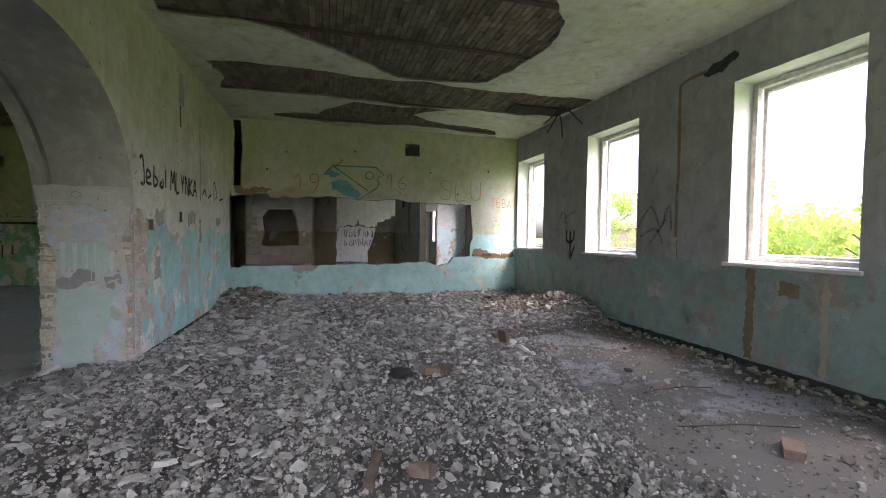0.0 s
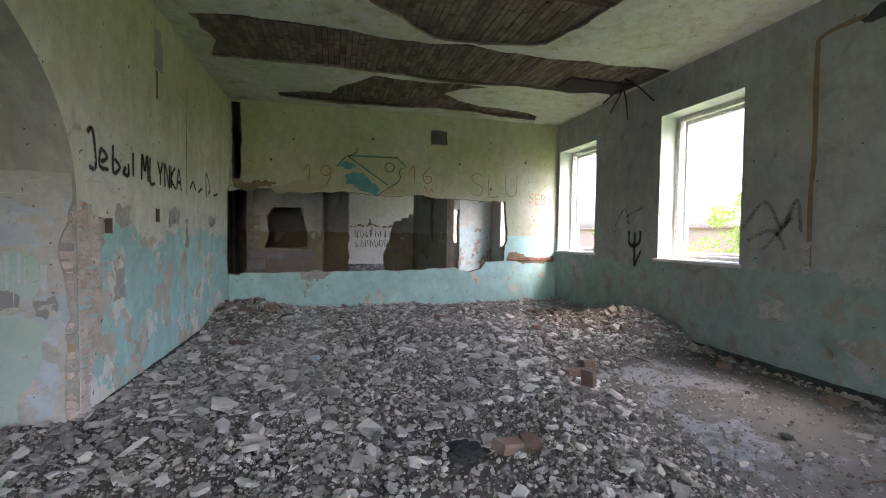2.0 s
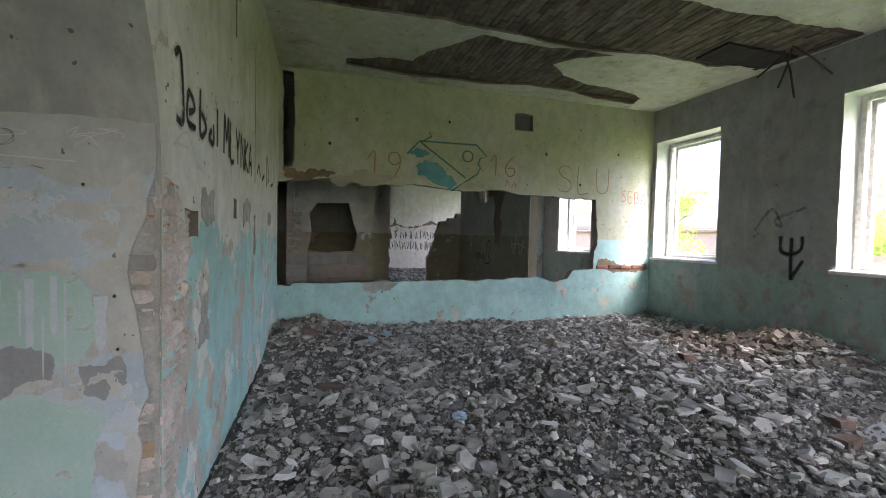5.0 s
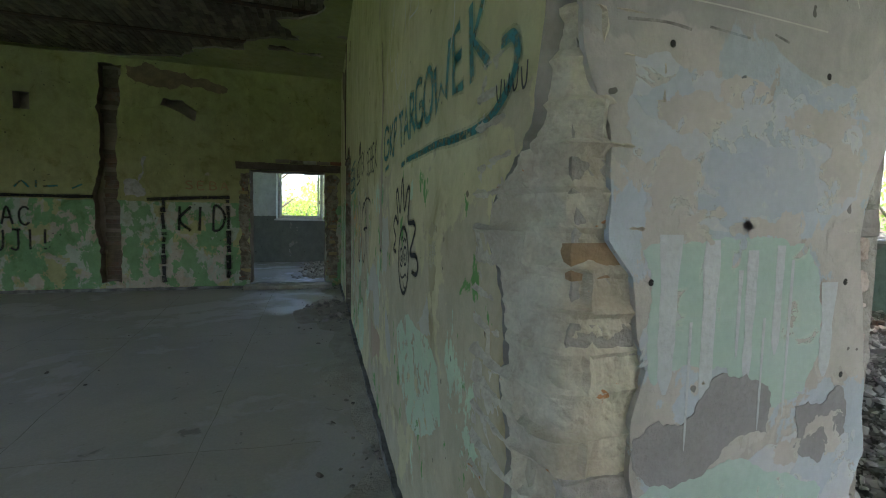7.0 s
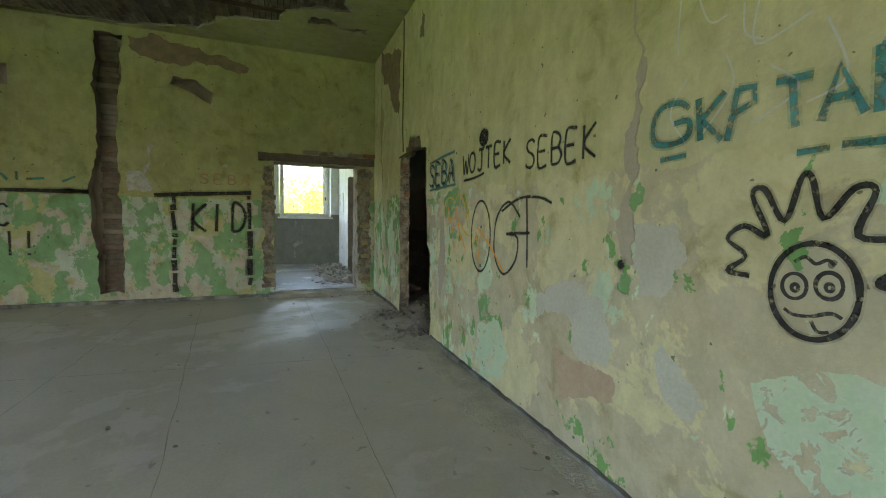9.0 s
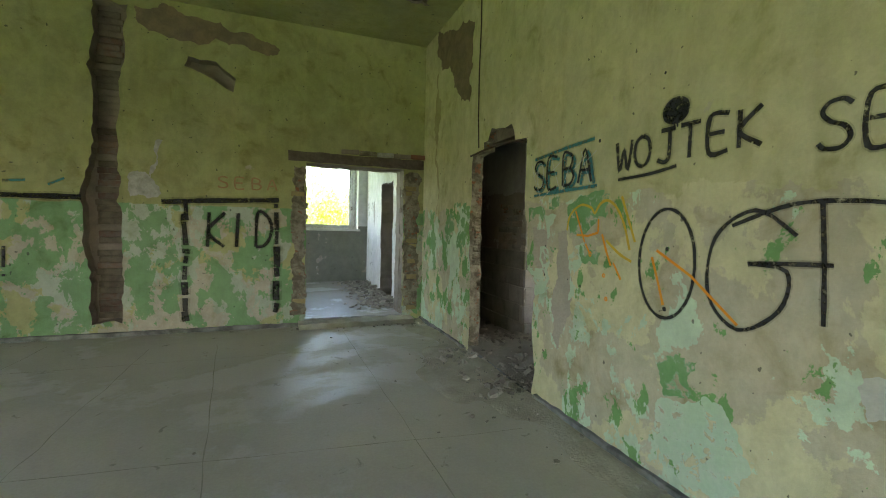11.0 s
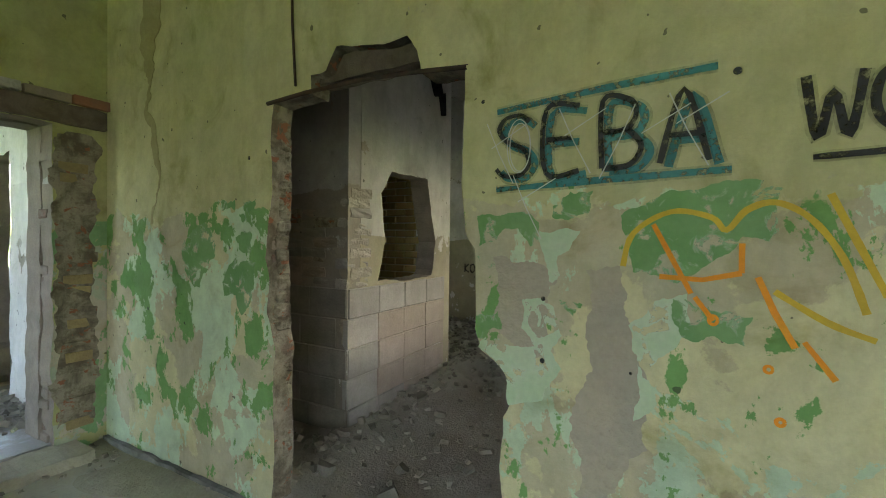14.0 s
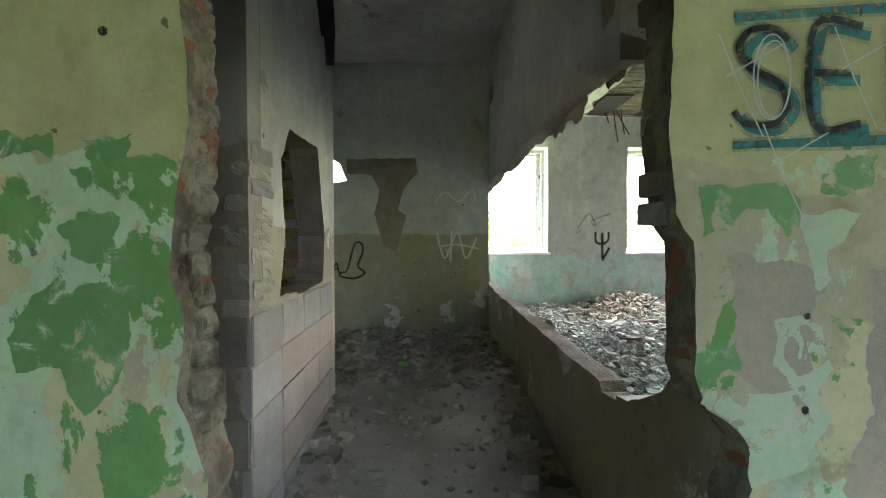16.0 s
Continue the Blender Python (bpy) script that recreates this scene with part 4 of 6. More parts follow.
def tree(x, y, h, r, n=2600, low=0.25, seed=0, name="tree", label="leafy yellow-green tree in daylight"):
    rnd = random.Random(seed)
    root = place(name, None, None, label, "tree", m=pose(x, y, -0.6))
    bm = bmesh.new()
    limbs = [((0, 0, 0), (0.05 * h * rnd.uniform(-1, 1), 0.05 * h * rnd.uniform(-1, 1), h * 0.6), 0.035 * h, 0.015 * h)]
    for k in range(7):
        z = h * rnd.uniform(low, 0.6)
        a = rnd.uniform(0, 6.3)
        limbs.append(((0, 0, z), (r * 0.7 * math.cos(a), r * 0.7 * math.sin(a), z + h * rnd.uniform(0.1, 0.35)), 0.014 * h, 0.005 * h))
    for p, q, r0, r1 in limbs:
        p, q = Vector(p), Vector(q)
        bmesh.ops.create_cone(bm, segments=7, radius1=r0, radius2=r1, depth=(q - p).length, matrix=Matrix.Translation((p + q) / 2) @ (q - p).to_track_quat("Z", "Y").to_matrix().to_4x4())
    part("trunk", bm, m_bark, root)
    clumps = [(rnd.gauss(0, 0.45) * r, rnd.gauss(0, 0.45) * r, h * rnd.uniform(low, 1.0), r * rnd.uniform(0.2, 0.42)) for _ in range(26)]
    verts, faces = [], []
    for i in range(n):
        cx, cy, cz, cr = clumps[i % 26]
        d = Vector((rnd.gauss(0, 1), rnd.gauss(0, 1), rnd.gauss(0, 1))).normalized() * cr * rnd.uniform(0.5, 1.0)
        s = rnd.uniform(0.05, 0.11) * (1 + h * 0.05)
        rot = Euler((rnd.uniform(0, 6.3), rnd.uniform(0, 6.3), rnd.uniform(0, 6.3))).to_matrix()
        k = len(verts)
        verts += [tuple(rot @ Vector(v) * s + d + Vector((cx, cy, max(0.1, cz)))) for v in ((-1, 0, 0), (0, -0.5, 0.1), (1, 0, 0), (0, 0.5, 0.1))]
        faces.append((k, k + 1, k + 2, k + 3))
    place("crown", mesh("crown", verts, faces, [m_leaf]), root)
    return root


for i, (x, y, h, r) in enumerate(((10.5, 5.0, 3.0, 1.7), (11.5, 7.5, 2.6, 1.6), (13, 3.0, 3.2, 2.0), (12.5, 9.5, 2.8, 1.6), (17, 6.0, 4.8, 2.4), (16, 22, 4.5, 2.2), (18, 15.5, 4.8, 2.0))):
    tree(x, y, h, r, 2600, 0.1, i, "shrub" if h < 3.5 else "tree", "bright yellow-green shrub outside the windows" if h < 3.5 else "round leafy tree behind the shrubs")
for i, (x, y, h, r) in enumerate(((-6.5, 30, 7.0, 3.0), (-3.6, 33, 4.6, 2.6), (-0.5, 34, 4.2, 2.6), (-9.5, 31, 7.5, 3.2))):
    tree(x, y, h, r, 4500, 0.08, 20 + i)


def house(x0, y0, x1, y1, h):
    root = place("brick_building", None, None, "low red-brick building across the yard", "building", m=pose(0, 0, 0))
    part("wall", box_bm(x0, y0, -0.6, x1, y1, h), m_house, root)
    part("roof", box_bm(x0 - 0.3, y0 - 0.3, h, x1 + 0.3, y1 + 0.3, h + 0.25, 0.03), m_roof, root)
    return root


house(32, 8, 38, 56, 2.3)

m_seam = plain("floor_seam", (0.36, 0.345, 0.28), (0.24, 0.23, 0.18), 4, 40, 0.9, 0.006)
# saw-cut seams of the smooth floor
for a, b in (((-6.3, 8.98), (-6.26, 12.6)), ((-5.0, 7.0), (-5.6, 12.6)), ((-3.95, 6.0), (-4.15, 12.9)), ((-9.5, 10.4), (-3.3, 9.75)), ((-9.5, 12.1), (-3.1, 12.0)), ((-8.5, 7.6), (-3.3, 7.2)), ((-7.4, 6.0), (-7.3, 13.0))):
    p, q = Vector(a), Vector(b)
    n = Vector((p.y - q.y, q.x - p.x)).normalized()
    vs, fs = [], []
    for i in range(41):
        c = p.lerp(q, i / 40) + n * 0.02 * noise.noise(Vector((i * 0.35, p.x, p.y)))
        w = 0.002 + 0.005 * abs(noise.noise(Vector((i * 0.5, q.x, 1))))
        vs += [((c + n * w).x, (c + n * w).y, 0.0135), ((c - n * w).x, (c - n * w).y, 0.0135)]
    fs = [(2 * i, 2 * i + 1, 2 * i + 3, 2 * i + 2) for i in range(40)]
    place("seam", mesh("seam", vs, fs, [m_seam]), bpy.data.objects["floor_green_hall"], "dark seam in the concrete")

# ---- pier: plaster skin over bricks that show at both corners ----
pier_skin = [(-2.80, 0.02), (-2.10, 0.02), (-2.12, 0.3), (-2.09, 0.65), (-2.11, 0.74), (-2.06, 0.86), (-2.08, 1.0), (-2.10, 1.14), (-2.12, 1.27), (-2.14, 1.36), (-2.13, 1.47), (-2.09, 1.56), (-2.06, 1.68), (-2.035, 1.77), (-2.035, 1.95), (-2.9, 1.95), (-2.88, 1.8), (-2.87, 1.73),
             (-2.85, 1.64), (-2.81, 1.56), (-2.80, 1.46), (-2.79, 1.36), (-2.74, 1.29), (-2.73, 1.17), (-2.70, 1.11), (-2.72, 1.02), (-2.72, 0.9), (-2.71, 0.82), (-2.75, 0.75), (-2.76, 0.4)]
place("plaster_skin", slab(lambda a, b, d: (a, 5.238 + d - max(0, b - 1.74) * 0.09, b), rag(pier_skin, 0.016, 0.02, 4), [], 0.014, [m_pier, m_core]), wall_left, "blue-grey and mint peeling plaster on the pier")


def brick_mesh(lx, ly, lz, mat, seed, name="brick", rough=0.007):
    bm = box_bm(-lx / 2, -ly / 2, -lz / 2, lx / 2, ly / 2, lz / 2)
    bmesh.ops.bevel(bm, geom=bm.edges[:], offset=0.006, segments=1, affect="EDGES")
    for v in bm.verts:
        v.co += noise.noise_vector(v.co * 16 + Vector((seed, 2 * seed, 0))) * rough + noise.noise_vector(v.co * 60 + Vector((seed, 0, 1))) * 0.003
    d = bpy.data.meshes.new(name)
    bm.to_mesh(d)
    bm.free()
    d.materials.append(mat)
    return d


def worn_brick(lx, ly, lz, mat, seed):
    bm = box_bm(-lx / 2, -ly / 2, -lz / 2, lx / 2, ly / 2, lz / 2)
    bmesh.ops.subdivide_edges(bm, edges=bm.edges[:], cuts=2, use_grid_fill=True)
    for v in bm.verts:
        c = Vector((v.co.x / lx, v.co.y / ly, v.co.z / lz)) * 2
        k = sum(abs(q) > 0.9 for q in c)
        v.co *= 1 - 0.03 * max(0, k - 1)
        v.co += noise.noise_vector(v.co * 22 + Vector((seed * 3.1, seed, 0))) * 0.011
    d = bpy.data.meshes.new("brick")
    bm.to_mesh(d)
    bm.free()
    d.materials.append(mat)
    return d


def wrap(pts, z1, depth, mat, parent, label, seed, out, course=0.0765, step=0.0105, z0=0.0):
    """Bare masonry bent round a corner: courses, worn faces and sunk joints as relief. depth(s, z) moves it along the normal."""
    run = []
    for p, q in zip(pts, pts[1:]):
        p, q = Vector(p), Vector(q)
        k = max(1, int((q - p).length / step))
        run += [p.lerp(q, i / k) for i in range(k)]
    run.append(Vector(pts[-1]))
    for _ in range(3):
        run = [run[0]] + [(a + b * 2 + c) / 4 for a, b, c in zip(run, run[1:], run[2:])] + [run[-1]]
    nz = int((z1 - z0) / step)
    verts = []
    for j in range(nz + 1):
        z = z0 + (z1 - z0) * j / nz
        for i, p in enumerate(run):
            t = run[min(i + 1, len(run) - 1)] - run[max(i - 1, 0)]
            n = Vector((t.y, -t.x)).normalized() * out
            s = i * step
            zz = z + 0.012 * noise.noise(Vector((s * 5, z * 5, seed)))
            c = math.floor(zz / course)
            u = (s + 0.02 * noise.noise(Vector((c, seed, 2))) + (0.125 if c % 2 else 0.0)) / 0.25
            b = math.floor(u)
            joint = min(min(zz / course - c, 1 - zz / course + c) * course, min(u - b, 1 - u + b) * 0.25)
            sunk = max(0.0, 1 - joint / 0.014) * (0.25 + 0.9 * max(0.0, noise.noise(Vector((s * 6, z * 9, seed + 4))) + 0.4))
            face = 0.010 * noise.noise(Vector((b * 7.3, c * 3.7, seed))) + 0.006 * noise.noise(Vector((s * 22, z * 22, seed))) + 0.004 * noise.noise(Vector((s * 60, z * 60, seed)))
            d = 1.5 * face - 0.02 * sunk + depth(s, z, p)
            verts.append((p.x + n.x * d, p.y + n.y * d, z))
    w = len(run)
    faces = [(j * w + i, j * w + i + 1, (j + 1) * w + i + 1, (j + 1) * w + i) for j in range(nz) for i in range(w - 1)]
    return place("bare_masonry", mesh("bare_masonry", verts, faces, [mat]), parent, label)


wrap([(-2.56, 5.256), (-2.80, 5.253), (-2.855, 5.256), (-2.88, 5.275), (-2.897, 5.34), (-2.911, 5.42), (-2.914, 5.58)], 1.77, lambda s, z, p: 0.03 * noise.noise(Vector((z * 4.2, 3, 1))) * math.exp(-((p.x + 2.87) ** 2 + (p.y - 5.27) ** 2) / 0.01), m_wash, wall_green, "whitewashed worn brickwork at the corner of the pier", 2.0, 1)
EDGE = [(0.0, 5.36), (0.3, 5.42), (0.8, 5.56), (1.44, 5.62), (1.6, 5.52), (1.72, 5.42), (1.8, 5.3)]


def strip_edge(z):
    for (a, p), (b, q) in zip(EDGE, EDGE[1:]):
        if z <= b:
            return p + (q - p) * (z - a) / (b - a) + 0.05 * noise.noise(Vector((z * 5, 8, 1)))
    return 5.3


wrap([(-2.30, 5.258), (-2.08, 5.256), (-2.04, 5.262), (-2.025, 5.29), (-2.024, 5.4), (-2.024, 5.72)], 1.77, lambda s, z, p: (-0.035 if p.y > strip_edge(z) else 0.0) + (0.004 if p.y > 5.27 else -0.004), m_wash_pink, wall_left, "pinkish whitewashed bare brick strip at the corner", 5.0, 1)
wrap([(-2.882, 11.60), (-2.88, 11.588), (-2.86, 11.575), (-2.82, 11.575), (-2.793, 11.565)], 2.22, lambda s, z, p: 0.035 * noise.noise(Vector((s * 9, z * 6, 3))) + 0.02 * noise.noise(Vector((s * 2, z * 2.4, 7))) + 0.03 * max(0.0, min(1.0, (1.1 - z) / 0.15)) - 0.03 * math.exp(-((z - 1.38) / 0.12) ** 2), m_jamb, wall_green, "broken brick jamb of the doorway", 9.0, 1)
for x0, x1, par in ((-2.85, -2.70, wall_green), (-2.25, -2.036, wall_left)):
    part("mortar", rough_bar(x0, 5.263, 0.0, x1, 5.5, 1.9, 2, 40, 0.003, x0), m_brick_wash, par, "whitewashed mortar between the corner bricks")
WASH_LONG = [worn_brick(0.245, 0.118, 0.068, m, s) for m, s in ((m_brick_wash, 1), (m_brick_wash, 2), (m_brick_wash, 3), (m_block, 9), (m_ochre_brick, 10))]
WASH_SHORT = [worn_brick(0.118, 0.245, 0.068, m, s) for m, s in ((m_brick_wash, 4), (m_brick_wash, 5), (m_brick_wash, 6), (m_block, 7), (m_brick_wash, 8))]
m_brick_orange = plain("brick_orange", (0.40, 0.20, 0.11), (0.34, 0.17, 0.09), 14, 60, 0.92, 0.01, per_object=0.15)
RED_LONG = [worn_brick(0.118, 0.245, 0.066, m_brick_orange, 7)]
RED_SHORT = [worn_brick(0.1, 0.245, 0.066, m_brick_orange, 8)]
rb = random.Random(5)
for k in range(23):
    z = 0.1 + k * 0.0765
    for side, x_out in ((1, -2.866), (-1, -2.05)):
        long = (k + (side > 0)) % 2
        red = False
        lx, ly = (0.245, 0.118) if long else (0.118, 0.245)
        d = rb.choice((RED_LONG if long else RED_SHORT) if red else (WASH_LONG if long else WASH_SHORT))
        if not red and rb.random() < 0.45:
            continue
        place("brick", d, wall_left if side < 0 else wall_green, m=pose(x_out + side * lx / 2 + rb.uniform(-0.004, 0.004), 5.2525 + ly / 2 + rb.uniform(-0.004, 0.004), z + rb.uniform(-0.004, 0.004), 0, rb.uniform(-1.5, 1.5), 0))

# bared whitewashed bricks on the hall side of the pier
m_brick_lime = plain("brick_limewashed", (0.56, 0.54, 0.44), (0.48, 0.44, 0.34), 12, 45, 0.94, 0.02, per_object=0.1)
LIME = [worn_brick(0.04, ly, 0.066, m_brick_lime, s) for ly, s in ((0.24, 61), (0.24, 62), (0.24, 63), (0.115, 64))]
for r in range(18):
    z = 0.115 + r * 0.0765
    if rb.random() < 0.6:
        y = 5.385 + (0.03 if r % 2 else 0)
        place("brick", LIME[3], wall_green, m=pose(-2.886 + 0.017 + rb.uniform(-0.003, 0.003), y, z, rb.uniform(-1.5, 1.5), 0, rb.uniform(5, 9)))

# bricks in the vertical chase of the end wall, in the doorway jambs, and blocks of the partition
DARK_BRICK = [brick_mesh(0.27, 0.05, 0.072, m, s) for m, s in ((m_core, 11), (m_brick_dark, 12), (m_brick_dark, 13), (m_brick_dusty, 14))]
for k in range(48):
    place("brick", rb.choice(DARK_BRICK), wall_north, m=pose(-6.86 + rb.uniform(-0.02, 0.02), 13.505 + rb.uniform(-0.008, 0.012), 0.24 + k * 0.077))
JAMB = [brick_mesh(0.12, 0.07, 0.064, m_core, 21), brick_mesh(0.12, 0.07, 0.064, m_brick_dusty, 22), brick_mesh(0.12, 0.07, 0.064, m_core, 25)] + [brick_mesh(0.12, 0.07, 0.064, m_brick_wash, s) for s in (23, 24)]
for k in range(28):
    place("brick", rb.choice(JAMB), wall_green, m=pose(-2.83 + rb.uniform(-0.01, 0.01), 11.643 + rb.uniform(-0.012, 0.012), 0.08 + k * 0.077, 0, 0, rb.uniform(-6, 6)))
    place("brick", rb.choice(JAMB), wall_green, m=pose(-2.83 + rb.uniform(-0.01, 0.01), (10.395 if k > 18 else 10.27 if k > 13 else 10.17) + rb.uniform(-0.015, 0.015), 0.08 + k * 0.077, 0, 0, rb.uniform(-6, 6)))
    for x, s in ((-4.62, 1), (-3.22, -1)):
        place("brick", rb.choice(JAMB), wall_north, m=pose(x - s * 0.03 + rb.uniform(-0.015, 0.01), 13.46 + rb.uniform(-0.01, 0.01), 0.12 + k * 0.077, 0, 0, 90 + rb.uniform(-5, 5)))
for x, seed in ((-4.69, 41), (-3.10, 42)):
    w = 0.075 if x < -4 else 0.105
    place("bare_masonry", slab(lambda a, b, d: (a, 13.329 + d - 0.0035, b), chipped([(x + w, 0.2 + 0.2 * i) for i in range(11)] + [(x - w - 0.02 * (i % 2), 2.2 - 0.2 * i) for i in range(11)], seed, 0.22, 3), [], 0.003, [m_jamb]), wall_north, "bared ochre mortar beside the doorway")
FACE_BRICK = [brick_mesh(w, 0.05, 0.07, m, k) for w, m, k in ((0.2, m_jamb, 101), (0.16, m_ochre_dim, 102), (0.2, m_jamb, 103), (0.13, m_jamb, 104), (0.17, m_ochre_dim, 105))]
for k in range(26):
    z = 0.2 + k * 0.0775
    for x, n in ((-4.69, 0.5), (-3.10, 0.5)):
        if 0.25 + noise.noise(Vector((z * 2.2, x, 1))) > (0.6 if x < -4 and z < 1.1 else 0.2):
            place("brick", FACE_BRICK[rb.randrange(5)], wall_north, m=pose(x + rb.uniform(-0.025, 0.025), 13.3505 + rb.uniform(-0.003, 0.003), z, 0, rb.uniform(-1.5, 1.5), 0))
LINTEL_BRICK = [brick_mesh(0.24, 0.07, 0.062, m, k) for m, k in ((m_core, 71), (m_brick, 72), (m_brick_wash, 73), (m_jamb, 74))]
for k in range(5):
    place("brick", LINTEL_BRICK[(0, 3, 2, 0, 1)[k]], wall_north, m=pose(-4.02 + 0.252 * k, 13.315 + rb.uniform(-0.006, 0.004), 2.445 + rb.uniform(-0.006, 0.006), 0, rb.uniform(-2, 2), 0))
BLOCKS = [brick_mesh(0.372, 0.05, 0.2265, m_block, k, "block") for k in (31, 32, 33)]
PINK_BLOCKS = [brick_mesh(0.372, 0.05, 0.2265, m_block_pink, k, "block") for k in (36, 37)]
for r in range(5):
    for c in range(4):
        x = -1.865 + c * 0.375 + (0.0 if r % 2 else 0.012)
        place("block", rb.choice(PINK_BLOCKS if c > 0 and r < 4 and c + r > 1 else BLOCKS), wall_block, m=pose(x, 11.816 + rb.uniform(-0.004, 0.004), 0.115 + r * 0.2285))
WEST_BLOCK = brick_mesh(0.05, 0.372, 0.2265, m_block_dark, 34, "block")
for r in range(5):
    for c in range(6):
        place("block", WEST_BLOCK, bpy.data.objects["wall_box_west"], m=pose(-2.034 + rb.uniform(-0.004, 0.003), 11.99 + c * 0.375 + (0.1 if r % 2 else 0), 0.115 + r * 0.2285))
m_brick_dim = plain("brick_grey_beige", (0.36, 0.335, 0.285), (0.29, 0.265, 0.22), 11, 50, 0.94, 0.015, per_object=0.15)
GREY_BRICK = [worn_brick(0.25, 0.118, 0.078, m, k) for m, k in ((m_brick_dim, 81), (m_block, 82), (m_brick_dim, 83))]
# bricks of the west face, toned dark as that side is shaded
SHADED_BRICK = [worn_brick(0.118, 0.25, 0.078, m, k) for m, k in ((m_block_dark, 84), (m_core, 85), (m_jamb, 86))]
for r in range(10):
    z = 1.18 + r * 0.0765
    place("brick", rb.choice(GREY_BRICK), wall_block, m=pose(-1.93 + (0.03 if r % 2 else 0) + rb.uniform(-0.008, 0.008), 11.856 + rb.uniform(-0.006, 0.006), z, 0, rb.uniform(-1, 1), 0))
    if r < 8:
        place("brick", rb.choice(SHADED_BRICK), bpy.data.objects["wall_box_west"], m=pose(-1.995 + rb.uniform(-0.005, 0.005), 12.02 + (0.12 if r % 2 else 0), z))
        place("brick", rb.choice(SHADED_BRICK), bpy.data.objects["wall_box_west"], m=pose(-1.995 + rb.uniform(-0.005, 0.005), 12.27 + (0.12 if r % 2 else 0), z))
MOSS_BRICK = [brick_mesh(0.05, 0.24, 0.066, m_brick_moss, k) for k in (91, 92, 93)]
for r in range(16):
    for c in range(4):
        place("brick", rb.choice(MOSS_BRICK), bpy.data.objects["wall_box_east"], m=pose(-0.575 + rb.uniform(-0.004, 0.004), 12.14 + 0.252 * c + (0.12 if r % 2 else 0), 1.06 + r * 0.0765))

# ---- graffiti ----
m_orange = plain("orange_spray", (0.88, 0.30, 0.02), (0.80, 0.36, 0.03), 6, 60, 0.7, 0.001)
m_ochre = plain("ochre_spray", (0.68, 0.48, 0.05), (0.60, 0.40, 0.05), 6, 60, 0.75, 0.001)
m_rustline = plain("brown_line", (0.33, 0.20, 0.10), (0.40, 0.26, 0.14), 6, 60, 0.85, 0.001)
m_redline = plain("red_line", (0.55, 0.14, 0.09), (0.50, 0.18, 0.12), 6, 60, 0.85, 0.001)
m_chalk = plain("scratch_white", (0.66, 0.66, 0.60), (0.56, 0.56, 0.50), 6, 60, 0.9, 0.001)
m_beige = plain("beige_plaster", (0.46, 0.40, 0.30), (0.40, 0.36, 0.28), 4, 45, 0.95, 0.01)
m_stain = plain("brown_damp_stain", (0.36, 0.31, 0.16), (0.43, 0.38, 0.21), 9, 45, 0.95, 0.006)
m_scar = plain("bare_scar", (0.27, 0.20, 0.13), (0.19, 0.145, 0.10), 8, 50, 0.95, 0.012)


def spray(name, colour, alpha, patch=0.0):
    a = Mat(name, 0.75)
    n = a.noise(38, 5, 0.65)
    big = a.noise(7, 3, 0.6)
    a.put(a.math("MULTIPLY", a.ramp(a.math("ADD", n, a.math("MULTIPLY", big, 0.4)), 0.42, 0.42 + patch), alpha), a.b.inputs["Alpha"])
    return a.done(a.mix(n, colour, tuple(c * 1.6 for c in colour)))


m_spray = spray("black_spray", (0.028, 0.029, 0.028), 0.9, 0.3)
m_teal = spray("teal_spray", (0.05, 0.20, 0.20), 0.8, 0.35)
m_greyspray = spray("grey_spray", (0.05, 0.05, 0.05), 0.6, 0.5)
HAZE = {m_spray: spray("black_haze", (0.03, 0.03, 0.03), 0.32, 0.5), m_teal: spray("teal_haze", (0.06, 0.16, 0.18), 0.35, 0.5)}
GLYPH = {
    "S": "55,88 40,100 15,97 5,78 20,58 45,45 55,22 40,2 12,3 0,15", "E": "55,100 5,100 5,0 55,0|5,52 45,52", "B": "5,0 5,100 40,98 50,78 38,56 5,53|38,56 57,30 42,3 5,0",
    "A": "0,0 28,100 58,0|10,38 48,38", "W": "0,100 15,0 32,70 50,0 66,100", "O": "30,100 8,85 0,50 8,15 30,0 52,15 60,50 52,85 30,100", "J": "15,100 60,100|45,100 45,20 30,0 5,10",
    "T": "0,100 60,100|30,100 30,0", "K": "5,100 5,0|55,100 5,45 58,0", "G": "55,85 35,100 10,85 2,50 12,12 35,0 55,12 55,45 32,45", "P": "5,0 5,100 42,97 52,74 40,50 5,47",
    "R": "5,0 5,100 42,97 52,74 40,50 5,47|28,48 58,0", "I": "20,100 20,0", "D": "5,0 5,100 35,95 55,65 50,25 30,2 5,0", "N": "5,0 5,100 55,0 55,100", "L": "5,100 5,0 50,0",
    "U": "3,100 5,20 28,0 52,20 55,100", "M": "0,0 8,100 30,40 52,100 60,0", "Y": "5,100 30,50 55,100|30,50 30,0", "C": "55,85 35,100 10,85 2,50 12,12 35,0 55,15", "1": "5,70 30,100 30,0",
    "9": "50,60 30,48 8,62 12,92 38,100 52,80 50,40 30,0", "6": "45,100 15,65 5,30 25,0 50,15 45,42 15,40", "!": "20,100 18,30|18,8 18,0", "V": "5,100 28,0 55,100", "Z": "5,100 55,100 5,0 55,0", "H": "5,100 5,0|55,100 55,0|5,50 55,50", " ": "",
}


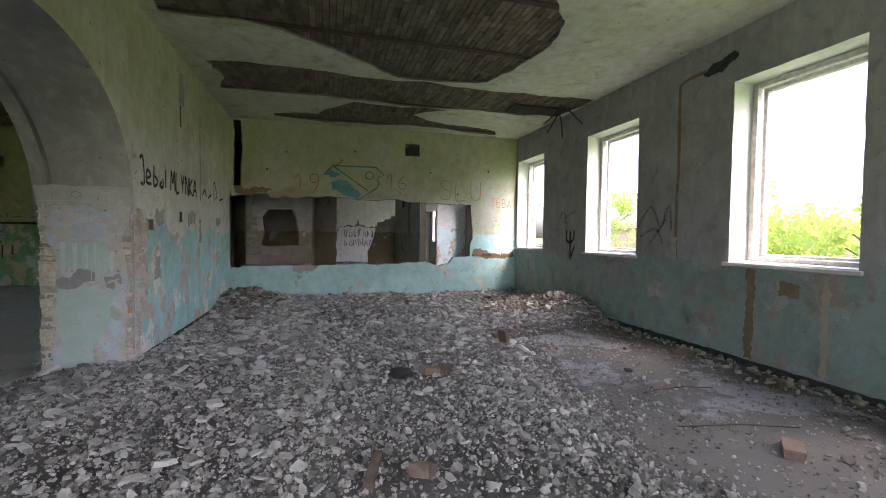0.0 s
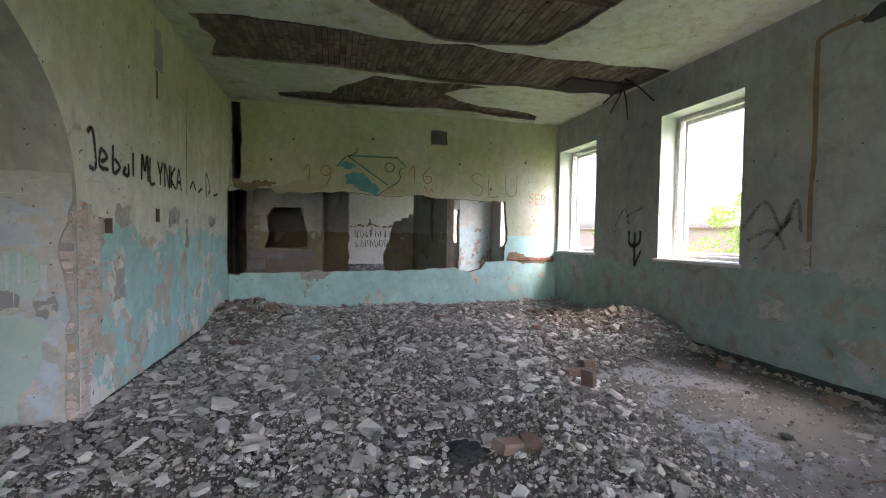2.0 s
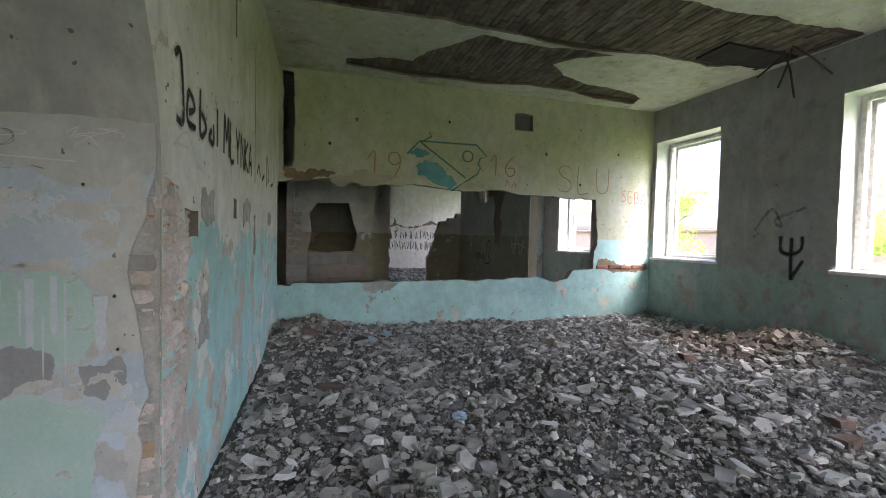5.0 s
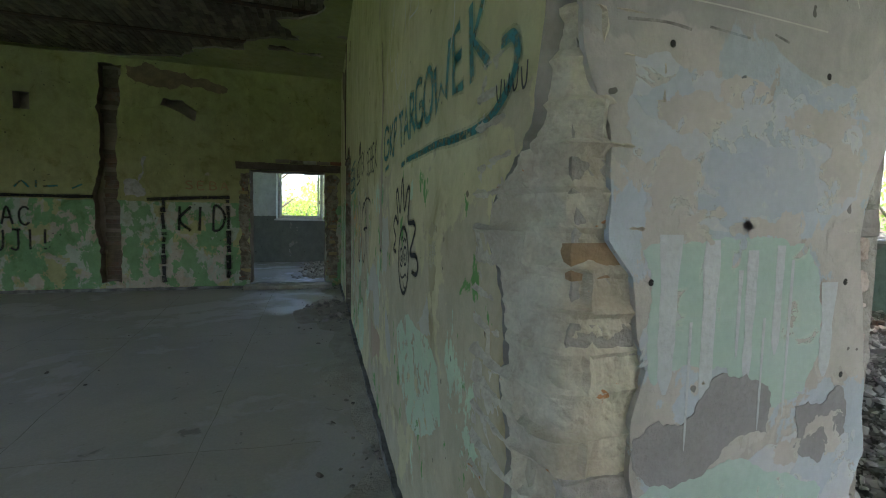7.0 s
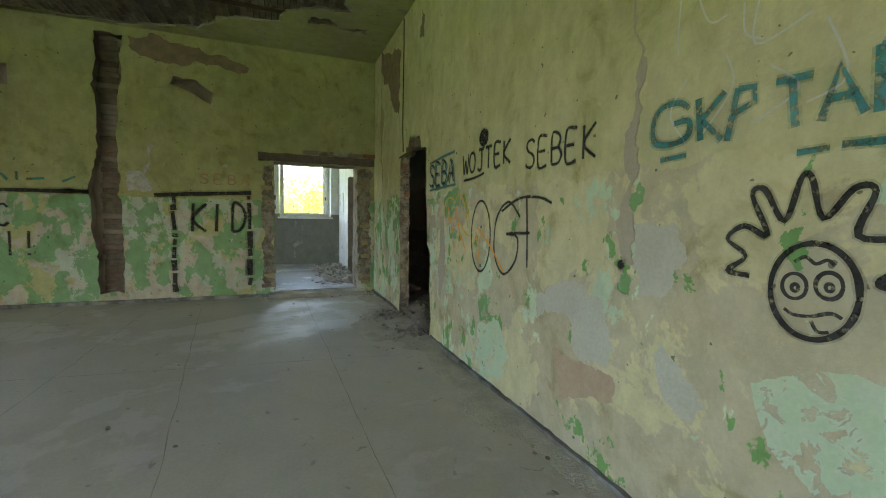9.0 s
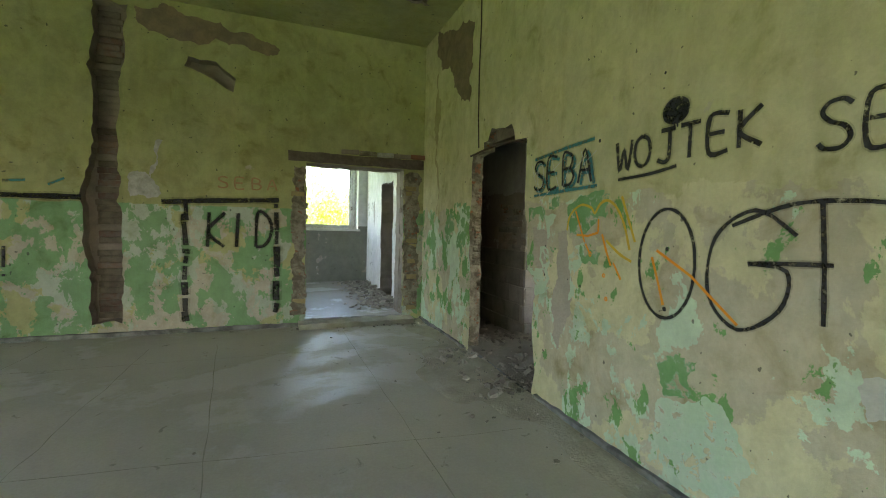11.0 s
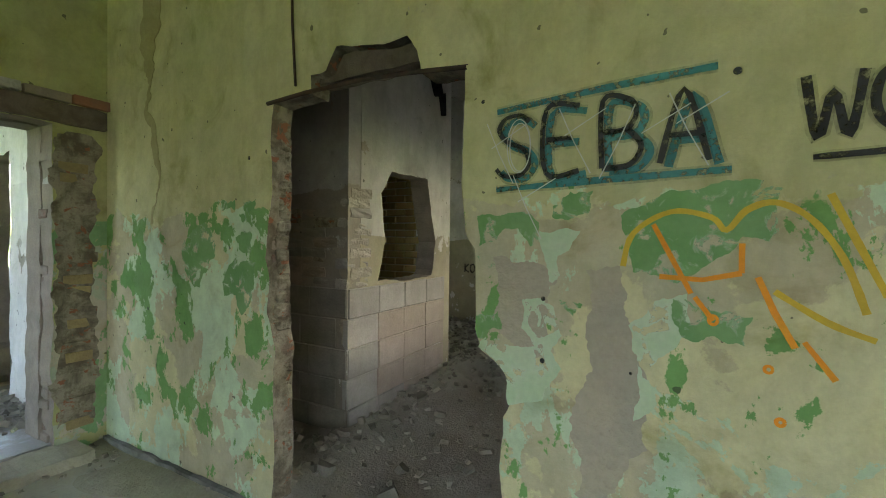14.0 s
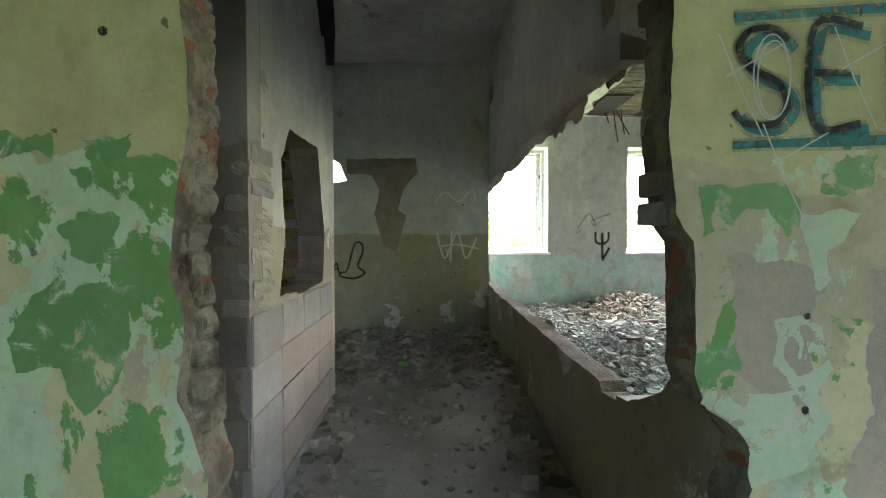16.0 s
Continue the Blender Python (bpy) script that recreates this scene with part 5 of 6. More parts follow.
def smooth(pts, k=5):
    out = []
    n = len(pts)
    for i in range(n - 1):
        p0, p1, p2, p3 = (Vector(pts[max(0, i - 1)]), Vector(pts[i]), Vector(pts[i + 1]), Vector(pts[min(n - 1, i + 2)]))
        for j in range(k):
            t = j / k
            out.append(0.5 * (2 * p1 + (p2 - p0) * t + (2 * p0 - 5 * p1 + 4 * p2 - p3) * t * t + (3 * p1 - p0 - 3 * p2 + p3) * t ** 3))
    return out + [Vector(pts[-1])]


def strokes(P, lines, width, mat, parent, label, soft=True, off=-0.003, name="graffiti", seed=0.0):
    """Flat paint ribbons on a wall, with a thin overspray round them. P(across, up, deep)."""
    verts, faces, idx = [], [], []
    coats = ((1.0, 0.0, 0), (1.75, 0.0012, 1)) if mat in HAZE and width > 0.015 else ((1.0, 0.0, 0),)
    for li, line in enumerate(lines):
        pts = smooth(line) if soft and len(line) > 2 else [Vector(p) for p in line]
        for wide, back, mi in coats:
            k0 = len(verts)
            o = off + back - 0.0003 * (li % 4)
            for i, p in enumerate(pts):
                d = pts[min(i + 1, len(pts) - 1)] - pts[max(i - 1, 0)]
                nrm = Vector((-d.y, d.x)).normalized() * wide * width * 0.5 * (1 + 0.3 * noise.noise(Vector((p.x * 19 + seed, p.y * 19, li))))
                verts += [P(p.x + nrm.x, p.y + nrm.y, o), P(p.x - nrm.x, p.y - nrm.y, o)]
            faces += [(k0 + 2 * i, k0 + 2 * i + 1, k0 + 2 * i + 3, k0 + 2 * i + 2) for i in range(len(pts) - 1)]
            idx += [mi] * (len(pts) - 1)
    return place(name, mesh(name, verts, faces, [mat] + ([HAZE[mat]] if len(coats) > 1 else []), idx), parent, label)


def word(text, x, y, h, w=None, slant=0.0, rise=0.0, gap=0.78, seed=1):
    rnd = random.Random(seed)
    w = w or h
    lines = []
    for ch in text:
        for poly in filter(None, GLYPH[ch].split("|")):
            lines.append([(x + w * float(p.split(",")[0]) / 100 + slant * h * float(p.split(",")[1]) / 100, y + h * float(p.split(",")[1]) / 100 * 1.0) for p in poly.split()])
        x += w * gap * rnd.uniform(0.95, 1.06)
        y += rise + rnd.uniform(-0.02, 0.02) * h
    return lines


def ring(cx, cy, rx, ry, n=18, a0=0.0):
    return [(cx + rx * math.cos(a0 + 6.283 * i / n), cy + ry * math.sin(a0 + 6.283 * i / n)) for i in range(n + 1)]


G = lambda a, b, d: (-2.92 + d, -a, b)
N = lambda a, b, d: (a, 13.33 + d, b)
FARW = lambda a, b, d: (a, 10.03 + d, b)
LEFTW = lambda a, b, d: (-2.03 - d, a, b)
EASTW = lambda a, b, d: (4.68 + d, -a, b)
strokes(G, word("SEBA", -10.27, 1.735, 0.22, 0.24, 0, 0.003, 0.79), 0.026, m_teal, wall_green, "teal spray under the word SEBA", seed=3, off=-0.002)
strokes(G, word("SEBA", -10.29, 1.745, 0.23, 0.235, 0, 0.004, 0.80), 0.018, m_spray, wall_green, "black spray-painted word SEBA", off=-0.006)
strokes(G, [[(-10.29, 2.0), (-9.9, 2.03), (-9.57, 2.045)], [(-10.29, 1.70), (-9.9, 1.715), (-9.53, 1.725)]], 0.022, m_teal, wall_green, "teal sprayed bars", seed=5)
strokes(G, word("WOJTEK", -9.36, 1.80, 0.175, 0.19, 0.0, 0.004, 0.8), 0.023, m_spray, wall_green, "black spray-painted name WOJTEK")
strokes(G, [[(-9.34, 1.745), (-9.1, 1.755), (-8.92, 1.78)]], 0.018, m_spray, wall_green, "black underline")
strokes(G, word("SEBEK", -8.28, 1.755, 0.185, 0.185, 0.0, 0.0, 0.80, 4), 0.018, m_spray, wall_green, "black spray-painted name SEBEK")
for r in (0.008, 0.022, 0.036, 0.05, 0.06):
    strokes(G, [ring(-8.94, 2.075, r * 1.2, r, 14)], 0.026, m_spray, wall_green, "black paint blot", seed=r, off=-0.003 - r * 0.01)
strokes(G, [[(-8.95, 2.03), (-8.94, 1.97)], [(-8.93, 2.03), (-8.925, 1.985)]], 0.012, m_spray, wall_green, "black paint drips")


strokes(G, [ring(-8.96, 1.25, 0.18, 0.30), [(-8.33, 1.42), (-8.5, 1.53), (-8.68, 1.4), (-8.7, 1.12), (-8.55, 0.98), (-8.38, 1.1), (-8.36, 1.27), (-8.52, 1.29), (-8.2, 1.31)], [(-8.6, 1.46), (-8.35, 1.55), (-8.1, 1.55), (-7.96, 1.51)], [(-8.25, 1.56), (-8.23, 1.3), (-8.22, 1.07)]],
        0.018, m_spray, wall_green, "large black looping letters OGF")
strokes(G, [[(-7.03, 1.88), (-7.08, 1.915), (-7.17, 1.91), (-7.21, 1.84), (-7.19, 1.76), (-7.1, 1.745), (-7.03, 1.77), (-7.03, 1.83), (-7.1, 1.83)]], 0.026, m_teal, wall_green, "teal spray-painted letter G")
strokes(G, [[(-6.99, 1.91), (-6.97, 1.74)], [(-6.88, 1.91), (-6.97, 1.82), (-6.88, 1.73)], [(-6.86, 1.72), (-6.83, 1.91)], [(-6.83, 1.905), (-6.77, 1.90), (-6.765, 1.845), (-6.85, 1.815)]], 0.026, m_teal, wall_green, "teal spray-painted letters KP", soft=False)
strokes(G, [[(-6.70, 1.895), (-6.59, 1.89)], [(-6.65, 1.89), (-6.63, 1.73)], [(-6.56, 1.735), (-6.52, 1.895), (-6.45, 1.74)], [(-6.55, 1.80), (-6.47, 1.80)], [(-6.42, 1.735), (-6.43, 1.925)], [(-6.43, 1.92), (-6.36, 1.905), (-6.35, 1.85), (-6.42, 1.825)], [(-6.40, 1.825), (-6.31, 1.755)]], 0.026, m_teal, wall_green, "teal spray-painted letters TAR", soft=False)
strokes(G, [[(-6.20, 1.915), (-6.26, 1.93), (-6.31, 1.90), (-6.30, 1.79), (-6.24, 1.755), (-6.19, 1.78), (-6.195, 1.83), (-6.25, 1.83)], ring(-6.10, 1.835, 0.065, 0.088)], 0.027, m_teal, wall_green, "teal spray-painted letters GO")
strokes(G, [[(-6.01, 1.90), (-5.98, 1.745), (-5.93, 1.82), (-5.87, 1.765), (-5.84, 1.93)], [(-5.74, 1.93), (-5.80, 1.92), (-5.79, 1.76), (-5.70, 1.755)], [(-5.79, 1.845), (-5.72, 1.845)], [(-5.65, 1.94), (-5.63, 1.74)], [(-5.53, 1.95), (-5.63, 1.84), (-5.52, 1.75)]], 0.027, m_teal, wall_green, "teal spray-painted letters WEK", soft=False)
strokes(G, [[(-6.50, 1.655), (-6.2, 1.645), (-5.97, 1.64), (-5.8, 1.625), (-5.6, 1.615), (-5.5, 1.625), (-5.41, 1.66), (-5.37, 1.71), (-5.39, 1.76), (-5.45, 1.765)]], 0.024, m_teal, wall_green, "teal sprayed underline with a loop")
strokes(G, [[(-7.16, 1.68), (-7.03, 1.69)], [(-6.62, 1.645), (-6.53, 1.65)]], 0.02, m_teal, wall_green, "teal sprayed dashes", soft=False)
for k, (y, h) in enumerate(((5.47, 0.035), (5.43, 0.03), (5.39, 0.034), (5.35, 0.04))):
    strokes(G, [[(-y, 1.685), (-y + 0.008, 1.685 - h), (-y + 0.022, 1.69 - h), (-y + 0.026, 1.69)]], 0.006, m_spray, wall_green, "small black scribble", seed=k)
strokes(G, [[(-9.83, 1.42), (-9.8, 1.53), (-9.69, 1.6), (-9.58, 1.58), (-9.54, 1.54), (-9.49, 1.6), (-9.42, 1.62), (-9.34, 1.57), (-9.27, 1.46), (-9.22, 1.31)], [(-9.3, 1.64), (-9.24, 1.5), (-9.18, 1.36)], [(-9.42, 1.36), (-9.3, 1.28), (-9.2, 1.24)]], 0.018, m_ochre, wall_green, "ochre sprayed heart outline")
strokes(G, [[(-9.74, 1.56), (-9.70, 1.48), (-9.63, 1.34)], [(-9.72, 1.39), (-9.6, 1.385), (-9.5, 1.41)], [(-9.62, 1.33), (-9.57, 1.26)], [(-9.46, 1.4), (-9.42, 1.3), (-9.37, 1.2)], [(-9.35, 1.22), (-9.28, 1.12)], [(-9.50, 1.5), (-9.5, 1.41)], [(-9.05, 1.28), (-9.0, 1.14), (-8.96, 1.02)], [(-9.02, 1.32), (-8.8, 1.2), (-8.55, 1.0)]], 0.016, m_orange, wall_green, "orange sprayed strokes and drips", soft=False)
strokes(G, [ring(-9.57, 1.262, 0.012, 0.014, 8), ring(-9.43, 1.13, 0.01, 0.01, 8), ring(-9.40, 0.98, 0.01, 0.01, 8)], 0.009, m_orange, wall_green, "orange paint dabs")
spikes = [(-6.74, 1.22), (-6.82, 1.23), (-6.76, 1.29), (-6.83, 1.35), (-6.77, 1.40), (-6.69, 1.37), (-6.75, 1.51), (-6.71, 1.53), (-6.64, 1.42), (-6.60, 1.56), (-6.57, 1.56), (-6.53, 1.43), (-6.46, 1.52), (-6.41, 1.51), (-6.44, 1.38), (-6.32, 1.375), (-6.29, 1.34), (-6.38, 1.255), (-6.36, 1.235), (-6.27, 1.24), (-6.23, 1.20), (-6.26, 1.165), (-6.35, 1.165)]
strokes(G, [spikes, ring(-6.545, 1.195, 0.122, 0.155)], 0.019, m_spray, wall_green, "black sprayed spiky doodle outline")
strokes(G, [ring(-6.595, 1.205, 0.036, 0.042, 10), ring(-6.50, 1.22, 0.036, 0.042, 10), ring(-6.592, 1.20, 0.01, 0.012, 8), ring(-6.498, 1.215, 0.01, 0.012, 8), [(-6.60, 1.285), (-6.57, 1.305), (-6.54, 1.285), (-6.51, 1.30), (-6.49, 1.285)], [(-6.62, 1.125), (-6.59, 1.11), (-6.54, 1.115), (-6.49, 1.135), (-6.46, 1.125)], [(-6.54, 1.10), (-6.52, 1.07), (-6.49, 1.075)]], 0.012, m_spray, wall_green, "black face lines inside the doodle", seed=2)
rs = random.Random(8)
for k in range(16):
    y, z = rs.uniform(-7.2, -5.6), rs.uniform(1.95, 2.6)
    strokes(G, [[(y, z), (y + rs.uniform(-0.1, 0.15), z - rs.uniform(0.05, 0.2)), (y + rs.uniform(-0.1, 0.2), z - rs.uniform(0.1, 0.3))]], 0.008, m_chalk, wall_green, "pale scratched line", seed=k)
# plaster scars on the green wall

scar = lambda P, pts, parent, label, seed, mat=None, t=0.004: place("scar", slab(lambda a, b, d: P(a, b, d - t), chipped(pts, seed), [], t - 0.001, [mat or m_scar]), parent, label)
scar(G, [(-7.35, 1.2), (-7.28, 1.2), (-7.285, 1.36), (-7.30, 1.6), (-7.285, 1.75), (-7.305, 2.0), (-7.35, 2.5), (-7.37, 2.5), (-7.33, 1.9), (-7.325, 1.6)], wall_green, "conduit chase filled with ochre plaster", 1, m_beige)
scar(G, [(-12.8, 3.75), (-12.6, 3.5), (-12.2, 3.3), (-12.05, 3.05), (-11.78, 2.9), (-11.68, 2.85), (-11.64, 3.4), (-11.6, 3.7), (-12.3, 3.9), (-12.8, 4.08)], wall_green, "brown patch of bare brick where plaster fell", 2)
scar(G, [(-12.74, 1.6), (-12.71, 1.6), (-12.79, 2.35), (-12.72, 2.7), (-12.74, 3.5), (-12.8, 3.5), (-12.82, 2.7), (-12.83, 2.35)], wall_green, "vertical cable scar", 4, m_stain)
scar(G, [(-10.75, 3.55), (-10.6, 3.5), (-10.55, 3.75), (-10.68, 3.85)], wall_green, "small brown patch", 5)
# drilled holes: flat black dots paint the dark inside them
for k, (y, z, r) in enumerate(((7.36, 1.19, 0.035), (9.02, 2.3, 0.012), (10.35, 2.05, 0.012), (9.52, 2.02, 0.018), (8.95, 1.33, 0.02), (8.95, 1.0, 0.02), (10.1, 1.29, 0.013), (10.1, 1.06, 0.014), (9.8, 1.06, 0.008), (11.75, 1.95, 0.016))):
    strokes(G, [ring(-y, z, r * 0.33, r * 0.33, 9)], r * 0.66, m_spray, wall_green, "small drilled hole painted as a black dot", name="drill_hole")
# end wall
strokes(N, word("KID", -5.82, 1.1, 0.44, 0.36, 0.05, 0.0, 0.8, 3), 0.04, m_spray, wall_north, "black painted letters KID")
for x in (-6.05, -4.985):
    zz = 1.68
    while zz > 0.2:
        h = rs.uniform(0.05, 0.3)
        strokes(N, [[(x + rs.uniform(-0.015, 0.015), zz), (x + rs.uniform(-0.015, 0.015), max(0.15, zz - h))]], rs.uniform(0.045, 0.085), m_spray, wall_north, "black dripping tar stripe", soft=False, seed=zz)
        zz -= h + rs.uniform(-0.01, 0.06)
strokes(N, [[(-6.3, 1.65), (-5.9, 1.68), (-5.5, 1.70), (-4.95, 1.73)], [(-8.5, 1.66), (-7.8, 1.665), (-7.1, 1.67)], [(-10.5, 1.62), (-9.5, 1.63), (-8.6, 1.65)]], 0.06, m_spray, wall_north, "black tar line across the wall", seed=4)
strokes(N, word("BAC", -8.62, 1.18, 0.3, 0.26, 0, 0, 0.9, 4) + word("NUJI!", -8.75, 0.74, 0.34, 0.26, 0, 0, 0.85, 5), 0.03, m_spray, wall_north, "black scrawled letters")
strokes(N, word("SEBA", -5.68, 1.86, 0.14, 0.2, 0, 0, 1.0, 4), 0.02, m_rustline, wall_north, "faint ochre word SEBA")
strokes(N, [[(-8.2, 1.8), (-8.1, 1.9), (-8.0, 1.8)], [(-7.9, 1.8), (-7.9, 1.92)], [(-7.8, 1.82), (-7.6, 1.84)], [(-7.4, 1.8), (-7.25, 1.88)]], 0.025, m_teal, wall_north, "faint green scrawl")
scar(N, [(-6.55, 3.95), (-6.5, 3.75), (-5.7, 3.72), (-5.1, 3.6), (-4.95, 3.7), (-5.3, 3.85), (-6.0, 3.93)], wall_north, "brown stained strip under the ceiling", 7)
scar(N, [(-6.62, 1.7), (-6.3, 1.75), (-6.28, 2.4), (-6.35, 2.4), (-6.42, 1.95), (-6.6, 2.0)], wall_north, "ochre bare plaster beside the chase", 8, m_brick_wash)
# far wall of the rubble hall
strokes(FARW, word("19", -0.74, 2.45, 0.38, 0.40, 0, 0, 0.75, 2), 0.022, m_rustline, wall_far, "brown painted number 19")
strokes(FARW, [[(-0.68, 2.42), (-0.45, 2.41), (-0.3, 2.44)]], 0.02, m_rustline, wall_far, "brown underline")
strokes(FARW, word("16", 1.32, 2.57, 0.34, 0.38, 0, 0, 0.75, 3), 0.022, m_rustline, wall_far, "brown painted number 16")
strokes(FARW, word("SLU", 2.64, 2.36, 0.46, 0.5, 0, 0, 0.8, 3), 0.018, m_rustline, wall_far, "thin brown letters SLU")
strokes(FARW, word("SEBA", 4.0, 2.24, 0.2, 0.17, 0, -0.015, 0.85, 3), 0.014, m_redline, wall_far, "thin red word SEBA")
strokes(FARW, [[(1.62, 2.4), (1.66, 2.5), (1.7, 2.4)], [(1.74, 2.38), (1.8, 2.46), (1.82, 2.38)]], 0.014, m_redline, wall_far, "small red scribble")
strokes(FARW, [[(-0.1, 2.83), (0.1, 3.05), (1.08, 3.06), (1.27, 2.88), (1.15, 2.84), (1.12, 2.74), (1.16, 2.68), (1.1, 2.57), (0.65, 2.27)], [(0.12, 3.03), (0.9, 2.5)], [(0.12, 3.03), (0.3, 3.14), (0.26, 3.2)], ring(0.93, 2.86, 0.09, 0.09)], 0.02, m_teal, wall_far, "teal outline of a painted emblem", soft=False)
m_tealfill = plain("teal_fill", (0.10, 0.28, 0.30), (0.16, 0.35, 0.36), 5, 50, 0.85, 0.002)
scar(FARW, [(0.05, 2.66), (0.2, 2.75), (0.45, 2.68), (0.75, 2.4), (0.62, 2.29), (0.3, 2.42), (0.08, 2.5)], wall_far, "teal painted field of the emblem", 3, m_tealfill)
scar(FARW, [(-0.08, 2.84), (0.1, 2.94), (0.28, 2.86), (0.2, 2.82)], wall_far, "teal painted field of the emblem", 5, m_tealfill)
scar(FARW, [(-0.75, 0.62), (-0.6, 0.58), (-0.35, 0.62), (-0.2, 0.76), (-0.75, 0.76)], wall_far, "patch of bare plaster on the knee wall", 6, m_brick_wash)
scar(FARW, [(3.5, 0.98), (4.0, 0.92), (4.62, 0.95), (4.6, 1.08), (3.9, 1.1), (3.52, 1.1)], wall_far, "brick course bared at the sill line", 9)
RED_FACE = [brick_mesh(0.24, 0.03, 0.064, m_brick, s) for s in (41, 42)]
for k in range(4):
    place("brick", RED_FACE[k % 2], wall_far, m=pose(3.62 + 0.26 * k, 10.02, 1.0 + 0.01 * (k % 2)))
# arch wall
strokes(LEFTW, word("MLYNKA", 6.38, 2.04, 0.26, 0.27, 0, 0.0, 0.74, 3), 0.036, m_spray, wall_left, "black sprayed capital letters")
strokes(LEFTW, [[(5.42, 2.3), (5.5, 2.33), (5.54, 2.05), (5.44, 2.03)], [(5.62, 2.1), (5.72, 2.15), (5.62, 2.2), (5.6, 2.06), (5.74, 2.05)], [(5.82, 2.28), (5.82, 2.04), (5.94, 2.1), (5.84, 2.16)], [(6.06, 2.12), (6.0, 2.06), (6.1, 2.05), (6.1, 2.16)], [(6.2, 2.28), (6.2, 2.05)], [(7.86, 2.1), (7.98, 2.2), (8.1, 2.1)], [(8.2, 2.08), (8.4, 2.16)], [(8.6, 2.05), (8.6, 2.4), (8.8, 2.2), (8.7, 2.1)], [(9.0, 2.1), (9.25, 2.15)]], 0.034, m_spray, wall_left, "black sprayed scrawl")
strokes(LEFTW, [[(5.4, 1.9), (5.6, 2.0), (5.75, 1.88), (5.9, 1.85)], [(5.45, 1.92), (5.62, 1.93)]], 0.016, m_chalk, wall_left, "white chalk squiggle")
for k, (y, z, w, h) in enumerate(((5.4, 1.62, 0.14, 0.22), (6.0, 1.68, 0.28, 0.16), (7.3, 1.66, 0.35, 0.2), (7.72, 1.5, 0.12, 0.36), (8.9, 1.7, 0.3, 0.1), (5.9, 1.05, 0.2, 0.3))):
    scar(LEFTW, rect(y - w / 2, z - h / 2, y + w / 2, z + h / 2), wall_left, "patch of bare beige plaster", k, m_brick_wash)
scar(LEFTW, [(6.72, 3.3), (6.95, 3.3), (6.98, 3.55), (6.9, 3.75), (6.74, 3.7)], wall_left, "damp grey patch", 11, m_arch)
scar(FARW, [(-1.3, 2.33), (-0.9, 2.32), (-0.4, 2.36), (-0.2, 2.48), (-0.7, 2.52), (-1.1, 2.42)], wall_far, "edge of fallen plaster above the opening", 31, m_beige)
scar(FARW, [(-1.96, 2.36), (-1.5, 2.38), (-1.2, 2.45), (-1.55, 2.5), (-1.96, 2.52)], wall_far, "reddish bared brick above the opening", 32)
scar(FARW, [(0.75, 2.3), (1.3, 2.31), (1.2, 2.42), (0.95, 2.46)], wall_far, "edge of fallen plaster above the opening", 33, m_beige)
# drilled holes, their inner shade painted as black dots
for k, (x, z) in enumerate(((-1.3, 2.9), (2.4, 3.0), (3.1, 2.5), (0.6, 3.4), (3.9, 3.1), (-0.9, 3.3))):
    strokes(FARW, [ring(x, z, 0.012, 0.014, 8)], 0.018, m_spray, wall_far, "small drilled hole painted as a black dot", name="drill_hole")
# window wall
strokes(EASTW, [[(-7.61, 1.62), (-7.6, 1.42), (-7.47, 1.38), (-7.35, 1.45), (-7.34, 1.62)], [(-7.47, 1.6), (-7.47, 1.3), (-7.46, 1.03)], [(-7.46, 1.05), (-7.32, 1.3)]], 0.04, m_spray, wall_east, "black sprayed trident mark")
strokes(EASTW, [[(-7.98, 1.7), (-7.75, 2.0), (-7.6, 1.75), (-7.7, 1.85), (-7.3, 2.0)], [(-8.0, 1.6), (-7.92, 1.66)], [(-5.6, 1.6), (-5.3, 1.95), (-5.1, 1.65), (-4.95, 1.95), (-4.9, 1.6)], [(-5.5, 1.5), (-5.2, 1.62), (-5.05, 1.4)], [(-5.3, 1.4), (-5.0, 1.75)]], 0.042, m_greyspray, wall_east, "grey scrawled tags")
# chase and gouge are flat: dark colour stands for the shade in them
strokes(EASTW, [[(-4.81, 1.2), (-4.82, 2.0), (-4.80, 2.44), (-4.81, 3.4), (-4.76, 3.6), (-4.4, 3.63)]], 0.05, m_scar, wall_east, "empty conduit chase", name="chase")
scar(EASTW, [(-4.45, 3.6), (-4.1, 3.58), (-3.95, 3.66), (-4.0, 3.74), (-4.3, 3.7)], wall_east, "flat black patch for the gouge at the end of the chase", 3, m_black)
for y, w, mt in ((3.72, 0.05, m_scar), (2.95, 0.03, m_beige)):
    scar(EASTW, [(-y + w, 0.1 + 0.13 * k) for k in range(9)] + [(-y - w, 1.14 - 0.13 * k) for k in range(9)], wall_east, "brown bared strip below the window", y, mt)
for y, z, w, h, mt in ((5.2, 0.72, 0.28, 0.22, m_brick_wash), (4.85, 1.35, 0.14, 0.3, m_brick_wash), (6.1, 0.85, 0.6, 0.25, m_arch), (3.3, 0.95, 0.2, 0.14, m_scar)):
    scar(EASTW, rect(-y - w / 2, z - h / 2, -y + w / 2, z + h / 2), wall_east, "patch where paint has gone", y, mt)
